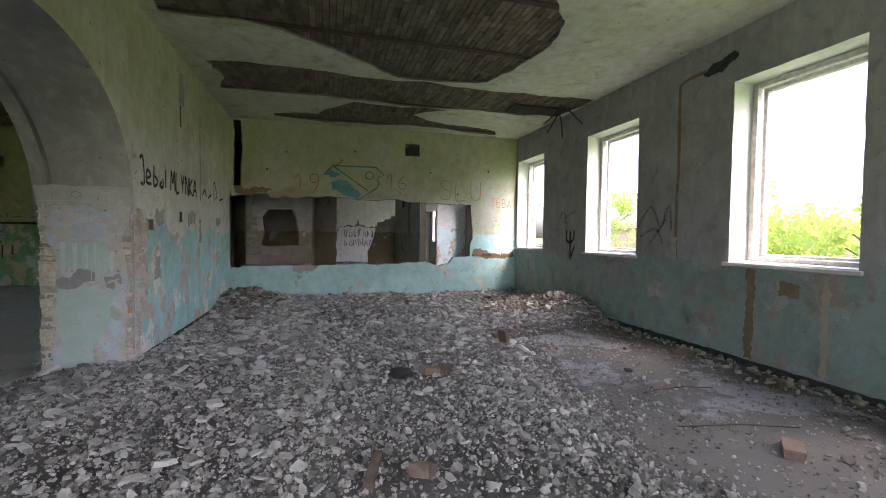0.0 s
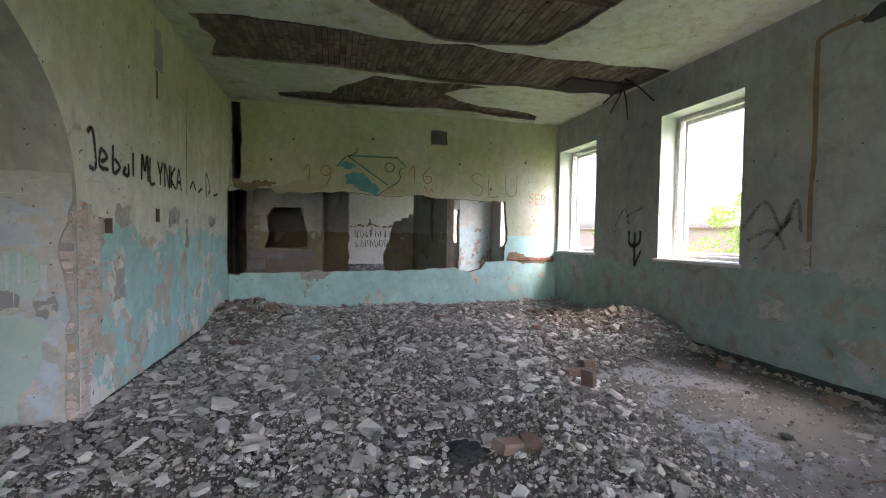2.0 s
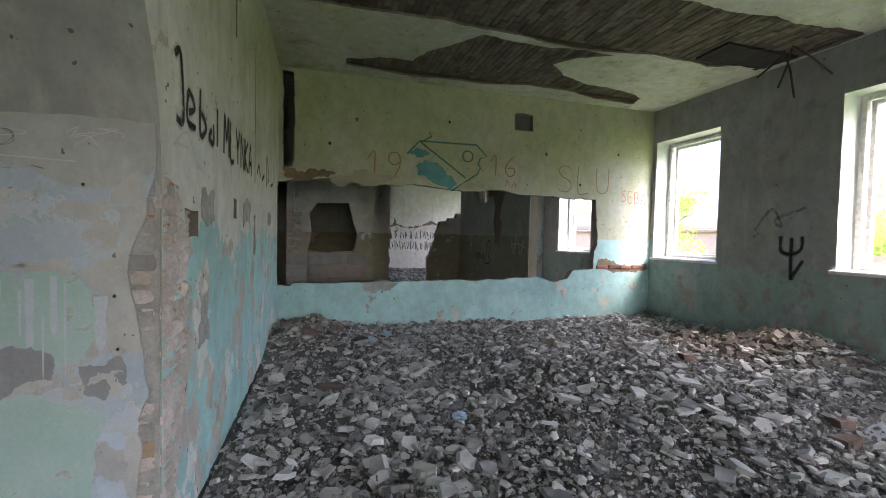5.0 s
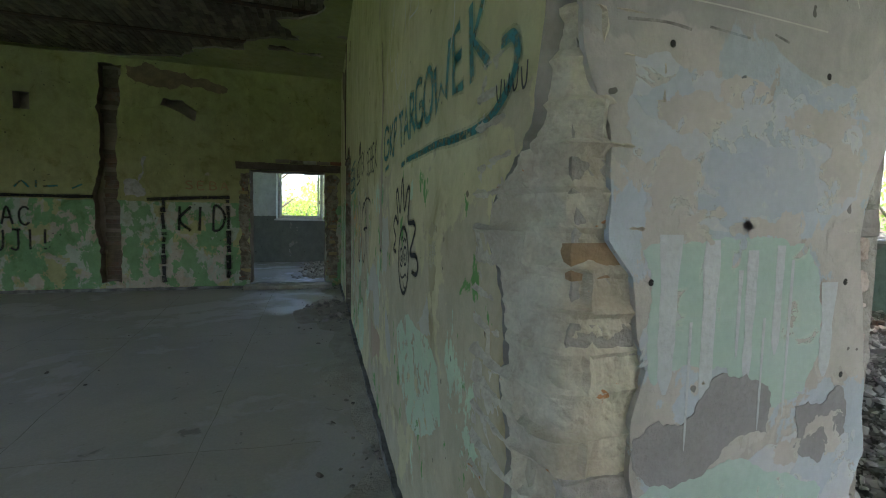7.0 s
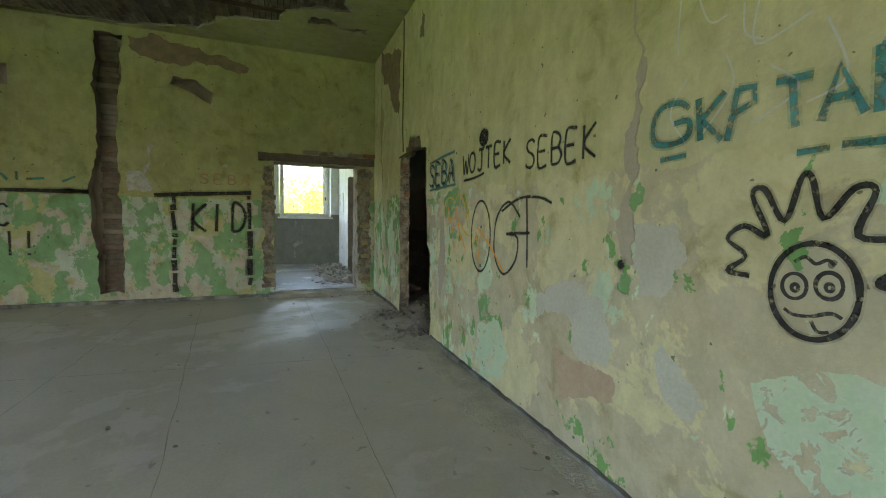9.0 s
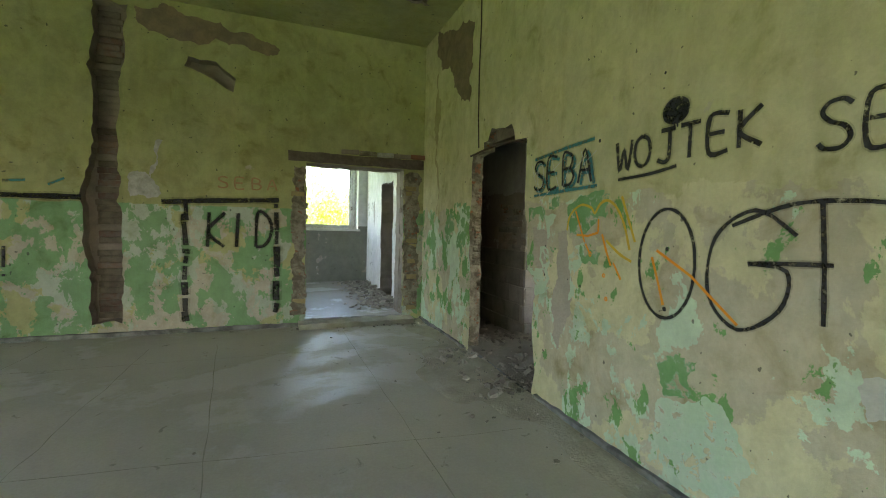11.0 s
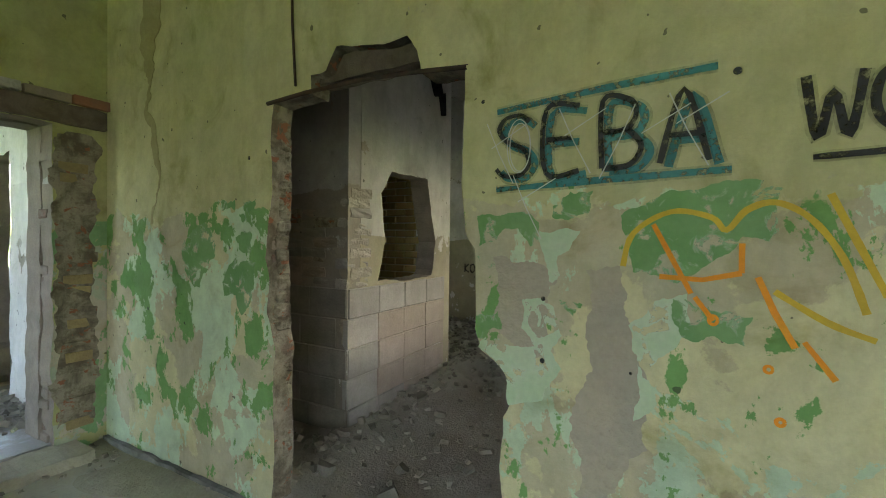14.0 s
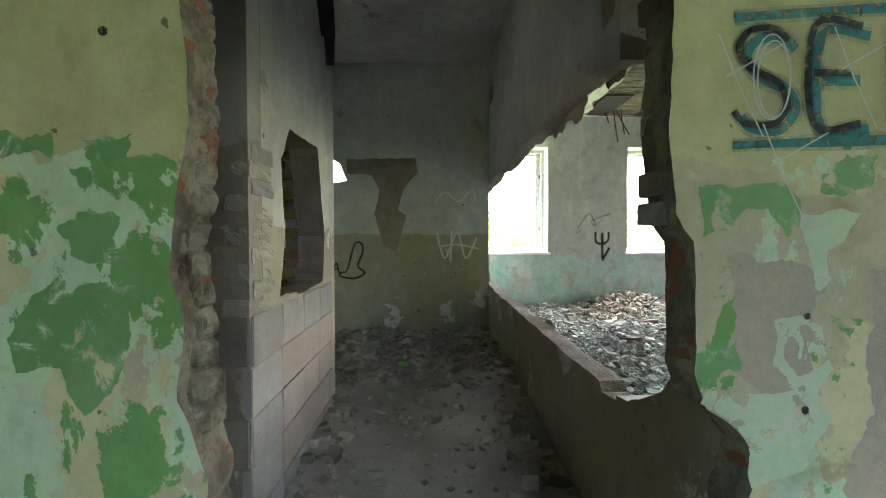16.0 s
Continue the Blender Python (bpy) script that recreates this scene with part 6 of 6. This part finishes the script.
# pier scratches
PIER = lambda a, b, d: (a, 5.238 + d - max(0, b - 1.74) * 0.09, b)
strokes(PIER, [[(-2.86, 1.79), (-2.6, 1.795), (-2.3, 1.785)]], 0.003, m_chalk, wall_left, "long pale scratch")
strokes(PIER, [[(-2.78, 1.745), (-2.70, 1.75), (-2.64, 1.745)], [(-2.6, 1.755), (-2.5, 1.748)], [(-2.44, 1.762), (-2.4, 1.752)]], 0.005, m_greyspray, wall_left, "black scuff")
strokes(PIER, [[(-2.53 + 0.045 * math.cos(i * 0.7 + 0.2 * math.sin(i)), 1.86 + 0.03 * math.sin(i * 0.71)) for i in range(22)], [(-2.74, 1.87), (-2.742, 1.83), (-2.745, 1.79)]], 0.003, m_greyspray, wall_left, "thin black scribble")
for k in range(7):
    x, z = rs.uniform(-2.85, -2.2), rs.uniform(1.85, 1.93)
    strokes(PIER, [[(x, z), (x + rs.uniform(0.02, 0.1), z + rs.uniform(-0.03, 0.03)), (x + rs.uniform(-0.05, 0.1), z - rs.uniform(0.0, 0.05))]], 0.0022, m_chalk, wall_left, "fine scratched line")
m_drip = plain("pale_runs", (0.58, 0.62, 0.635), (0.53, 0.58, 0.585), 6, 60, 0.75, 0.004)
m_pmint = peeling("mint_pier_paint", (0.40, 0.54, 0.47), (0.45, 0.57, 0.52), 0.36, 3)
m_pblue = peeling("blue_pier_paint", (0.40, 0.46, 0.53), (0.45, 0.50, 0.54), 0.40, 4)
m_pblue_pale = peeling("pale_blue_worn", (0.47, 0.52, 0.56), (0.50, 0.53, 0.54), 0.45, 5)
m_pbeige = peeling("beige_bare_pier", (0.52, 0.505, 0.465), (0.46, 0.44, 0.40), 0.45, 6)
m_greypatch = plain("grey_filler", (0.33, 0.33, 0.325), (0.28, 0.28, 0.275), 6, 60, 0.85, 0.006)


def film(pts, mat, label, seed, t, k=0.2):
    """A coat of paint left on the pier, with a broken outline."""
    place("paint_coat", slab(lambda a, b, d: PIER(a, b, d - t), chipped(pts, seed, k, 5), [], 0.0004, [mat]), wall_left, label)


def run_of(x, w, z1, z0, seed):
    rnd = random.Random(seed)
    zs = [z1 + (z0 - z1) * i / 9 for i in range(10)]
    ws = [w * (0.5 if i < 9 else 0.12) * rnd.uniform(0.75, 1.1) * (1 - 0.035 * i) for i in range(10)]
    return [(x - a, z) for a, z in zip(ws, zs)] + [(x + a * 0.9, z) for a, z in zip(ws[::-1], zs[::-1])]


film([(-2.76, 1.69), (-2.56, 1.67), (-2.45, 1.63), (-2.24, 1.64), (-2.16, 1.59), (-2.18, 1.44), (-2.36, 1.42), (-2.56, 1.38), (-2.72, 1.41), (-2.77, 1.56)], m_pblue_pale, "worn pale blue coat of paint on the pier", 17, 0.00048, 0.22)
film([(-2.72, 1.34), (-2.62, 1.36), (-2.63, 1.1), (-2.72, 1.12)], m_pblue_pale, "worn pale blue coat of paint on the pier", 18, 0.00048, 0.2)
film([(-2.5, 0.9), (-2.1, 0.92), (-2.1, 0.72), (-2.3, 0.74)], m_pblue_pale, "worn pale blue coat of paint on the pier", 19, 0.00048, 0.2)
for k, (x, z, w, h) in enumerate(((-2.62, 1.6, 0.09, 0.04), (-2.5, 1.645, 0.07, 0.03), (-2.3, 1.6, 0.1, 0.035), (-2.66, 1.47, 0.07, 0.06), (-2.55, 1.39, 0.1, 0.025), (-2.22, 1.5, 0.06, 0.07), (-2.4, 1.39, 0.09, 0.02), (-2.2, 0.93, 0.07, 0.05), (-2.2, 1.36, 0.05, 0.05), (-2.3, 0.9, 0.06, 0.03))):
    film(ring(x, z, w, h, 9)[:-1], m_pbeige, "bare beige plaster on the pier", 80 + k, 0.00245, 0.3)
film([(-2.62, 1.52), (-2.45, 1.56), (-2.3, 1.53), (-2.28, 1.43), (-2.42, 1.41), (-2.52, 1.38), (-2.6, 1.42)], m_pblue, "pale blue coat of paint on the pier", 3, 0.0008)
film([(-2.72, 1.34), (-2.5, 1.36), (-2.3, 1.35), (-2.24, 1.2), (-2.3, 1.02), (-2.42, 1.0), (-2.5, 1.1), (-2.68, 1.08)], m_pmint, "mint coat of paint on the pier", 5, 0.0012, 0.14)
film([(-2.7, 0.86), (-2.5, 0.9), (-2.35, 0.86), (-2.2, 0.8), (-2.26, 0.5), (-2.4, 0.1), (-2.7, 0.1)], m_pmint, "mint coat of paint on the pier", 6, 0.0012, 0.14)
film([(-2.76, 1.62), (-2.66, 1.68), (-2.62, 1.63), (-2.7, 1.57)], m_pblue, "pale blue coat of paint on the pier", 8, 0.001)
film([(-2.36, 1.68), (-2.2, 1.69), (-2.14, 1.62), (-2.26, 1.6)], m_pblue, "pale blue coat of paint on the pier", 9, 0.001)
film([(-2.3, 0.98), (-2.2, 1.02), (-2.15, 0.9), (-2.2, 0.78), (-2.3, 0.84)], m_pblue, "pale blue coat of paint on the pier", 12, 0.0009)
for k, (x, w, z1, z0) in enumerate(((-2.655, 0.055, 1.37, 1.06), (-2.555, 0.045, 1.36, 1.0), (-2.48, 0.012, 1.3, 1.12), (-2.45, 0.035, 1.34, 1.06), (-2.375, 0.03, 1.35, 1.12), (-2.34, 0.009, 1.32, 0.98), (-2.225, 0.05, 1.27, 1.06), (-2.6, 0.009, 1.2, 0.94), (-2.41, 0.008, 1.2, 0.96))):
    place("paint_coat", slab(lambda a, b, d: PIER(a, b, d - 0.0016 - 0.00015 * k), run_of(x, w, z1, z0, k), [], 0.0003, [m_drip]), wall_left, "pale paint run down the pier")
for k, pts in enumerate(([(-2.72, 0.98), (-2.6, 1.0), (-2.5, 1.09), (-2.4, 1.06), (-2.38, 0.95), (-2.5, 0.93), (-2.55, 0.88), (-2.7, 0.9)], [(-2.3, 1.0), (-2.16, 1.03), (-2.14, 0.92), (-2.22, 0.86), (-2.3, 0.9)])):
    scar(PIER, pts, wall_left, "grey filler patch in the plaster", k + 20, m_greypatch, 0.0022)
# pier drill holes, again black dots for the shade inside
for x, z in ((-2.68, 1.715), (-2.28, 1.70), (-2.7, 1.28), (-2.18, 1.27), (-2.17, 1.06)):
    strokes(PIER, [ring(x, z, 0.003, 0.0035, 9)], 0.007, m_spray, wall_left, "small drilled hole painted as a black dot", name="drill_hole")
# cross wall, rear room
CROSS = lambda a, b, d: (2.172 + d, -a, b)
strokes(CROSS, [[(-10.95, 1.98), (-10.8, 2.16), (-10.6, 2.02), (-10.4, 2.2), (-10.36, 2.02)], [(-10.92, 1.6), (-10.8, 1.2), (-10.62, 1.58), (-10.5, 1.2), (-10.34, 1.5)], [(-10.85, 1.38), (-10.6, 1.4), (-10.32, 1.34)], [(-10.7, 1.6), (-10.72, 1.16)]], 0.025, m_chalk, wall_x2, "pale chalk scrawl")
strokes(CROSS, word("KONIA", -12.85, 1.0, 0.14, 0.14, 0, 0, 0.8), 0.02, m_spray, wall_x2, "black painted word")
strokes(CROSS, [[(-12.3, 1.0), (-12.2, 1.05), (-12.1, 1.4), (-12.0, 1.42), (-11.98, 1.3), (-12.05, 1.1), (-11.95, 1.0), (-12.1, 0.92), (-12.3, 0.95), (-12.3, 1.0)]], 0.024, m_spray, wall_x2, "black painted doodle")
REAR = lambda a, b, d: (a, 19.6 + d, b)
wall_rear = bpy.data.objects["wall_rear_room"]
rr = random.Random(4)
for k in range(30):
    x, z = 0.75 + 0.2 * (k % 15), 0.95 + 0.42 * (k // 15)
    h = rr.uniform(0.24, 0.34)
    strokes(REAR, [[(x, z), (x + rr.uniform(-0.04, 0.06), z + h), (x + rr.uniform(0.04, 0.16), z + rr.uniform(0.0, 0.3)), (x + rr.uniform(0.0, 0.12), z + rr.uniform(-0.05, 0.1))]], 0.032, m_black, wall_rear, "grey unreadable scrawl", soft=False, seed=k)
place("scar", slab(lambda a, b, d: REAR(a, b, d - 0.006), chipped([(0.5, 1.86), (1.2, 1.9), (1.3, 2.2), (1.4, 1.92), (2.4, 1.88), (3.6, 1.92), (3.6, 1.8), (2.2, 1.78), (1.2, 1.8), (0.5, 1.78)], 7, 0.2, 4), [], 0.004, [m_scar]), wall_rear, "brown bared line above the scrawled dado")

# curled strip on the broken end of the knee wall, rags and scraps in the rubble
END = [(-2.045, -0.05), (-2.045, 0.77), (-2.15, 0.79), (-2.3, 0.86), (-2.42, 0.92), (-2.52, 1.06), (-2.62, 1.14), (-2.68, 1.45), (-2.748, 1.6), (-2.748, -0.05)]
place("broken_end", slab(on_y(10.172, -1), rag(END, 0.018, 0.045, 3), [], 0.29, [m_back, m_back]), wall_left, "broken grey masonry rising towards the doorway")


def band(points, width, thick, mat, name, label, category):
    bm = bmesh.new()
    rows = []
    pts = smooth([p[:2] for p in points], 6)
    for i, p in enumerate(pts):
        t = i / (len(pts) - 1)
        w = width * (0.7 + 0.3 * math.sin(t * 3.1))
        rows.append([bm.verts.new((p.x, -w / 2, p.y)), bm.verts.new((p.x, w / 2, p.y + 0.01))])
    for a, b in zip(rows, rows[1:]):
        bm.faces.new((a[0], a[1], b[1], b[0]))
    bmesh.ops.solidify(bm, geom=bm.faces[:], thickness=thick)
    return bm


thing("rubber_strip", band([(0, 0), (0.03, 0.09), (0.1, 0.12), (0.15, 0.07), (0.11, 0.03), (0.2, -0.02), (0.3, 0.02)], 0.07, 0.006, None, "", "", ""), m_black, "curled black strip on the broken wall end", "strip", m=pose(-2.62, 10.16, 1.17, 0, 0, 60))


def rag_lump(x, y, z, r, mat, label, seed):
    bm = bmesh.new()
    bmesh.ops.create_icosphere(bm, subdivisions=3, radius=r)
    for v in bm.verts:
        v.co += noise.noise_vector(v.co * (2.2 / r) + Vector((seed, 0, 0))) * r * 0.45
        v.co.z = max(-0.02, v.co.z * 0.45)
    thing("rag", bm, mat, label, "rag", m=pose(x, y, z))


thing("torn_felt", band([(0, 0), (0.12, -0.1), (0.3, -0.16), (0.42, -0.34), (0.5, -0.3), (0.56, -0.5)], 0.16, 0.02, None, "", "", ""), m_black, "torn sooty felt hanging from the broken wall head", "felt", m=pose(-1.2, 11.72, 3.3, 0, 0, 8))
rag_lump(0.68, 4.05, bed_height(0.68, 4.05)[0] + 0.03, 0.11, m_black, "crumpled black rag in the rubble", 3)
rag_lump(-0.9, 8.9, bed_height(-0.9, 8.9)[0] + 0.03, 0.10, m_black, "crumpled dark rag in the rubble", 6)
rag_lump(3.2, 3.9, 0.02, 0.045, m_black, "small black scrap on the bare floor", 8)
m_bluefoil = plain("blue_plastic", (0.30, 0.42, 0.52), (0.36, 0.46, 0.55), 9, 60, 0.35, 0.004)
for k, (x, y) in enumerate(((-0.75, 9.0), (-0.35, 6.4), (-0.5, 9.2))):
    rag_lump(x, y, bed_height(x, y)[0] + 0.03, 0.06, m_bluefoil, "crushed pale blue plastic in the rubble", 11 + k)
rag_lump(0.4, 11.3, back_h(0.4, 11.3) + 0.02, 0.05, plain("green_plastic", (0.25, 0.45, 0.08), (0.3, 0.5, 0.12), 9, 60, 0.4, 0.004), "small green plastic scrap on the dirt", 15)
for k, (x0, y0, x1, y1) in enumerate(((2.6, 2.6, 3.5, 2.35), (0.9, 1.7, 1.05, 2.3), (3.0, 3.3, 3.6, 3.2), (3.3, 6.1, 3.5, 5.7))):
    tube([(x0, y0, 0.03), ((x0 + x1) / 2 + 0.03, (y0 + y1) / 2, 0.05), (x1, y1, 0.035)], 0.005, m_steel, "wire", "thin rusty wire lying on the floor", "wire")
place("wood_splinter", brick_mesh(0.28, 0.06, 0.03, m_wood, 51, "wood_splinter"), None, "short weathered board among the rubble", "board", m=pose(0.24, 2.37, bed_height(0.24, 2.37)[0] + 0.04, 10, -14, 70))

# ---- surviving flakes and fillings of paint on the green wall ----
m_gdark = peeling("dark_green_oil_paint", (0.15, 0.32, 0.11), (0.20, 0.37, 0.15), 0.43, 1)
m_mintp = peeling("mint_oil_paint", (0.46, 0.60, 0.39), (0.52, 0.62, 0.44), 0.44, 2)
m_fill = plain("pale_filler", (0.53, 0.53, 0.44), (0.48, 0.48, 0.38), 5, 50, 0.8, 0.003)
m_damp = peeling("brown_damp", (0.38, 0.33, 0.17), (0.44, 0.39, 0.22), 0.47, 9)
m_pink = plain("pinkish_plaster", (0.46, 0.33, 0.22), (0.48, 0.38, 0.26), 5, 45, 0.95, 0.006)


def flake(pts, mat, label, seed, holes=6, t=0.002, k=0.2):
    """A thin flake of paint with a chipped outline and small losses."""
    out = chipped(pts, seed, k * (0.5 if len(pts) > 7 else 1.0), 5)
    xs, ys = [p[0] for p in pts], [p[1] for p in pts]
    rnd = random.Random(seed)
    cx, cy = sum(xs) / len(xs), sum(ys) / len(ys)
    cuts = []
    for j in range(holes):
        a = j / holes * 6.283 + rnd.uniform(-0.3, 0.3)
        w, h = (max(xs) - min(xs)) * 0.24, (max(ys) - min(ys)) * 0.24
        r = rnd.uniform(0.005, 0.016)
        cuts.append(chipped(ring(cx + w * math.cos(a), cy + h * math.sin(a), r, r * rnd.uniform(0.6, 1.4), 5)[:-1], seed + j, 0.3, 2))
    return place("paint_flake", slab(lambda a, b, d: G(a, b, d - t), out, cuts, 0.0004, [mat, mat]), wall_green, label)


GREEN_FLAKES = [
    [(-9.84, 1.59), (-9.69, 1.67), (-9.4, 1.67), (-9.41, 1.5), (-9.5, 1.52), (-9.59, 1.43), (-9.67, 1.37), (-9.8, 1.4)],
    [(-9.68, 1.32), (-9.47, 1.28), (-9.49, 1.19), (-9.63, 1.19)],
    [(-11.98, 1.25), (-11.92, 1.35), (-11.87, 1.39), (-11.69, 1.38), (-11.7, 1.26), (-11.75, 1.12), (-11.81, 1.07), (-11.86, 1.18), (-11.96, 1.17)],
    [(-11.99, 1.73), (-11.87, 1.72), (-11.87, 1.66), (-11.99, 1.66)], [(-11.81, 1.72), (-11.69, 1.72), (-11.7, 1.66), (-11.79, 1.66)], [(-11.84, 1.65), (-11.75, 1.65), (-11.72, 1.59), (-11.8, 1.57)],
    [(-10.37, 1.6), (-10.29, 1.6), (-10.22, 1.61), (-10.17, 1.61), (-10.12, 1.57), (-10.12, 1.5), (-10.15, 1.48), (-10.2, 1.55), (-10.25, 1.55), (-10.29, 1.5), (-10.36, 1.48)], [(-10.07, 1.63), (-10.01, 1.68), (-9.93, 1.68), (-9.95, 1.6), (-10.01, 1.58), (-10.07, 1.59)],
    [(-10.37, 1.44), (-10.31, 1.44), (-10.29, 1.41), (-10.33, 1.39)], [(-10.36, 1.21), (-10.27, 1.24), (-10.26, 1.16), (-10.35, 1.11)], [(-10.04, 1.29), (-9.96, 1.28), (-9.99, 1.23)], [(-11.86, 1.51), (-11.79, 1.55), (-11.72, 1.53), (-11.73, 1.43), (-11.83, 1.44)],
    [(-8.98, 0.69), (-8.74, 0.77), (-8.76, 0.6), (-8.93, 0.52)], [(-12.35, 1.5), (-12.15, 1.6), (-12.05, 1.4), (-12.2, 1.2), (-12.35, 1.3)], [(-7.36, 1.14), (-7.28, 1.13), (-7.3, 1.04), (-7.37, 1.06)],
    [(-7.33, 1.52), (-7.27, 1.6), (-7.24, 1.5), (-7.3, 1.45)],
]
MINT_FLAKES = [
    [(-10.18, 1.28), (-10.11, 1.29), (-10.06, 1.26), (-10.03, 1.16), (-10.07, 1.1), (-10.03, 1.04), (-10.1, 0.91), (-10.23, 0.87), (-10.24, 0.98), (-10.29, 1.04), (-10.36, 1.08), (-10.33, 1.12), (-10.22, 1.1), (-10.13, 1.11), (-10.18, 1.17)],
    [(-10.12, 1.54), (-10.02, 1.55), (-9.97, 1.54), (-10.01, 1.47), (-10.05, 1.45), (-10.04, 1.38), (-10.08, 1.32), (-10.09, 1.42)], [(-9.81, 1.22), (-9.73, 1.31), (-9.64, 1.34), (-9.63, 1.25), (-9.75, 1.08), (-9.72, 0.97), (-9.79, 0.9), (-9.78, 1.05)],
    [(-6.71, 0.83), (-6.49, 0.95), (-6.25, 0.95), (-5.99, 0.93), (-5.92, 0.9), (-5.87, 0.72), (-6.05, 0.6), (-6.41, 0.47), (-6.63, 0.62)],
    [(-8.95, 0.5), (-8.6, 0.6), (-8.45, 0.35), (-8.6, 0.12), (-8.9, 0.15)],
]
BEIGE = [[(-10.3, 1.44), (-10.12, 1.42), (-10.05, 1.36), (-10.07, 1.1), (-10.2, 1.06), (-10.3, 1.2)], [(-9.95, 1.4), (-9.84, 1.42), (-9.8, 1.2), (-9.82, 0.7), (-9.9, 0.5), (-9.98, 0.6), (-9.95, 1.0)]]
for k, p in enumerate(BEIGE):
    flake(p, m_beige, "bare beige plaster where paint has come away", 60 + k, 0, 0.0008)
for k, p in enumerate(MINT_FLAKES):
    flake(p, m_mintp, "flake of mint oil paint left on the plaster", 30 + k, 0, 0.0018)
for k, p in enumerate(GREEN_FLAKES):
    flake(p, m_gdark, "flake of dark green oil paint left on the plaster", 40 + k, 0, 0.0026)
for k, (p, mt) in enumerate((([(-8.09, 0.91), (-7.48, 0.98), (-7.38, 0.76), (-7.43, 0.63), (-7.62, 0.6), (-7.73, 0.8), (-8.07, 0.76)], m_fill), ([(-7.1, 0.87), (-7.01, 0.8), (-6.87, 0.65), (-6.92, 0.58), (-7.04, 0.6), (-7.12, 0.71)], m_fill),
                             ([(-7.89, 0.65), (-7.72, 0.58), (-7.38, 0.6), (-7.4, 0.45), (-7.78, 0.3)], m_pink), ([(-6.23, 0.97), (-6.08, 1.11), (-6.02, 0.98), (-6.13, 0.95)], m_fill), ([(-6.05, 1.36), (-5.96, 1.37), (-5.97, 1.25), (-5.98, 1.0), (-6.01, 1.05), (-6.06, 1.18)], m_damp), ([(-7.3, 1.39), (-7.06, 1.4), (-7.0, 1.25), (-7.06, 1.12), (-7.25, 1.05)], m_fill))):
    flake(p, mt, "patched area of pale filler on the wall", 70 + k, 0, 0.0010)
# thin scratches across the word
for x0, z0, dx in ((-10.33, 1.96, 1), (-10.22, 1.75, 1), (-10.05, 1.98, 1), (-9.8, 1.96, -1), (-9.7, 1.98, 1)):
    strokes(G, [[(x0, z0), (x0 + 0.05 * dx, z0 - 0.12), (x0 + 0.11 * dx, z0 - 0.24)], [(x0 + 0.02, z0 - 0.1), (x0 + 0.16, z0 - 0.02)]], 0.004, m_chalk, wall_green, "white scratches across the word", soft=False, off=-0.008)
strokes(G, [ring(-10.2, 1.86, 0.045, 0.10, 12), ring(-10.195, 1.855, 0.04, 0.09, 12, 0.4)], 0.004, m_chalk, wall_green, "white scratched loops", off=-0.008)
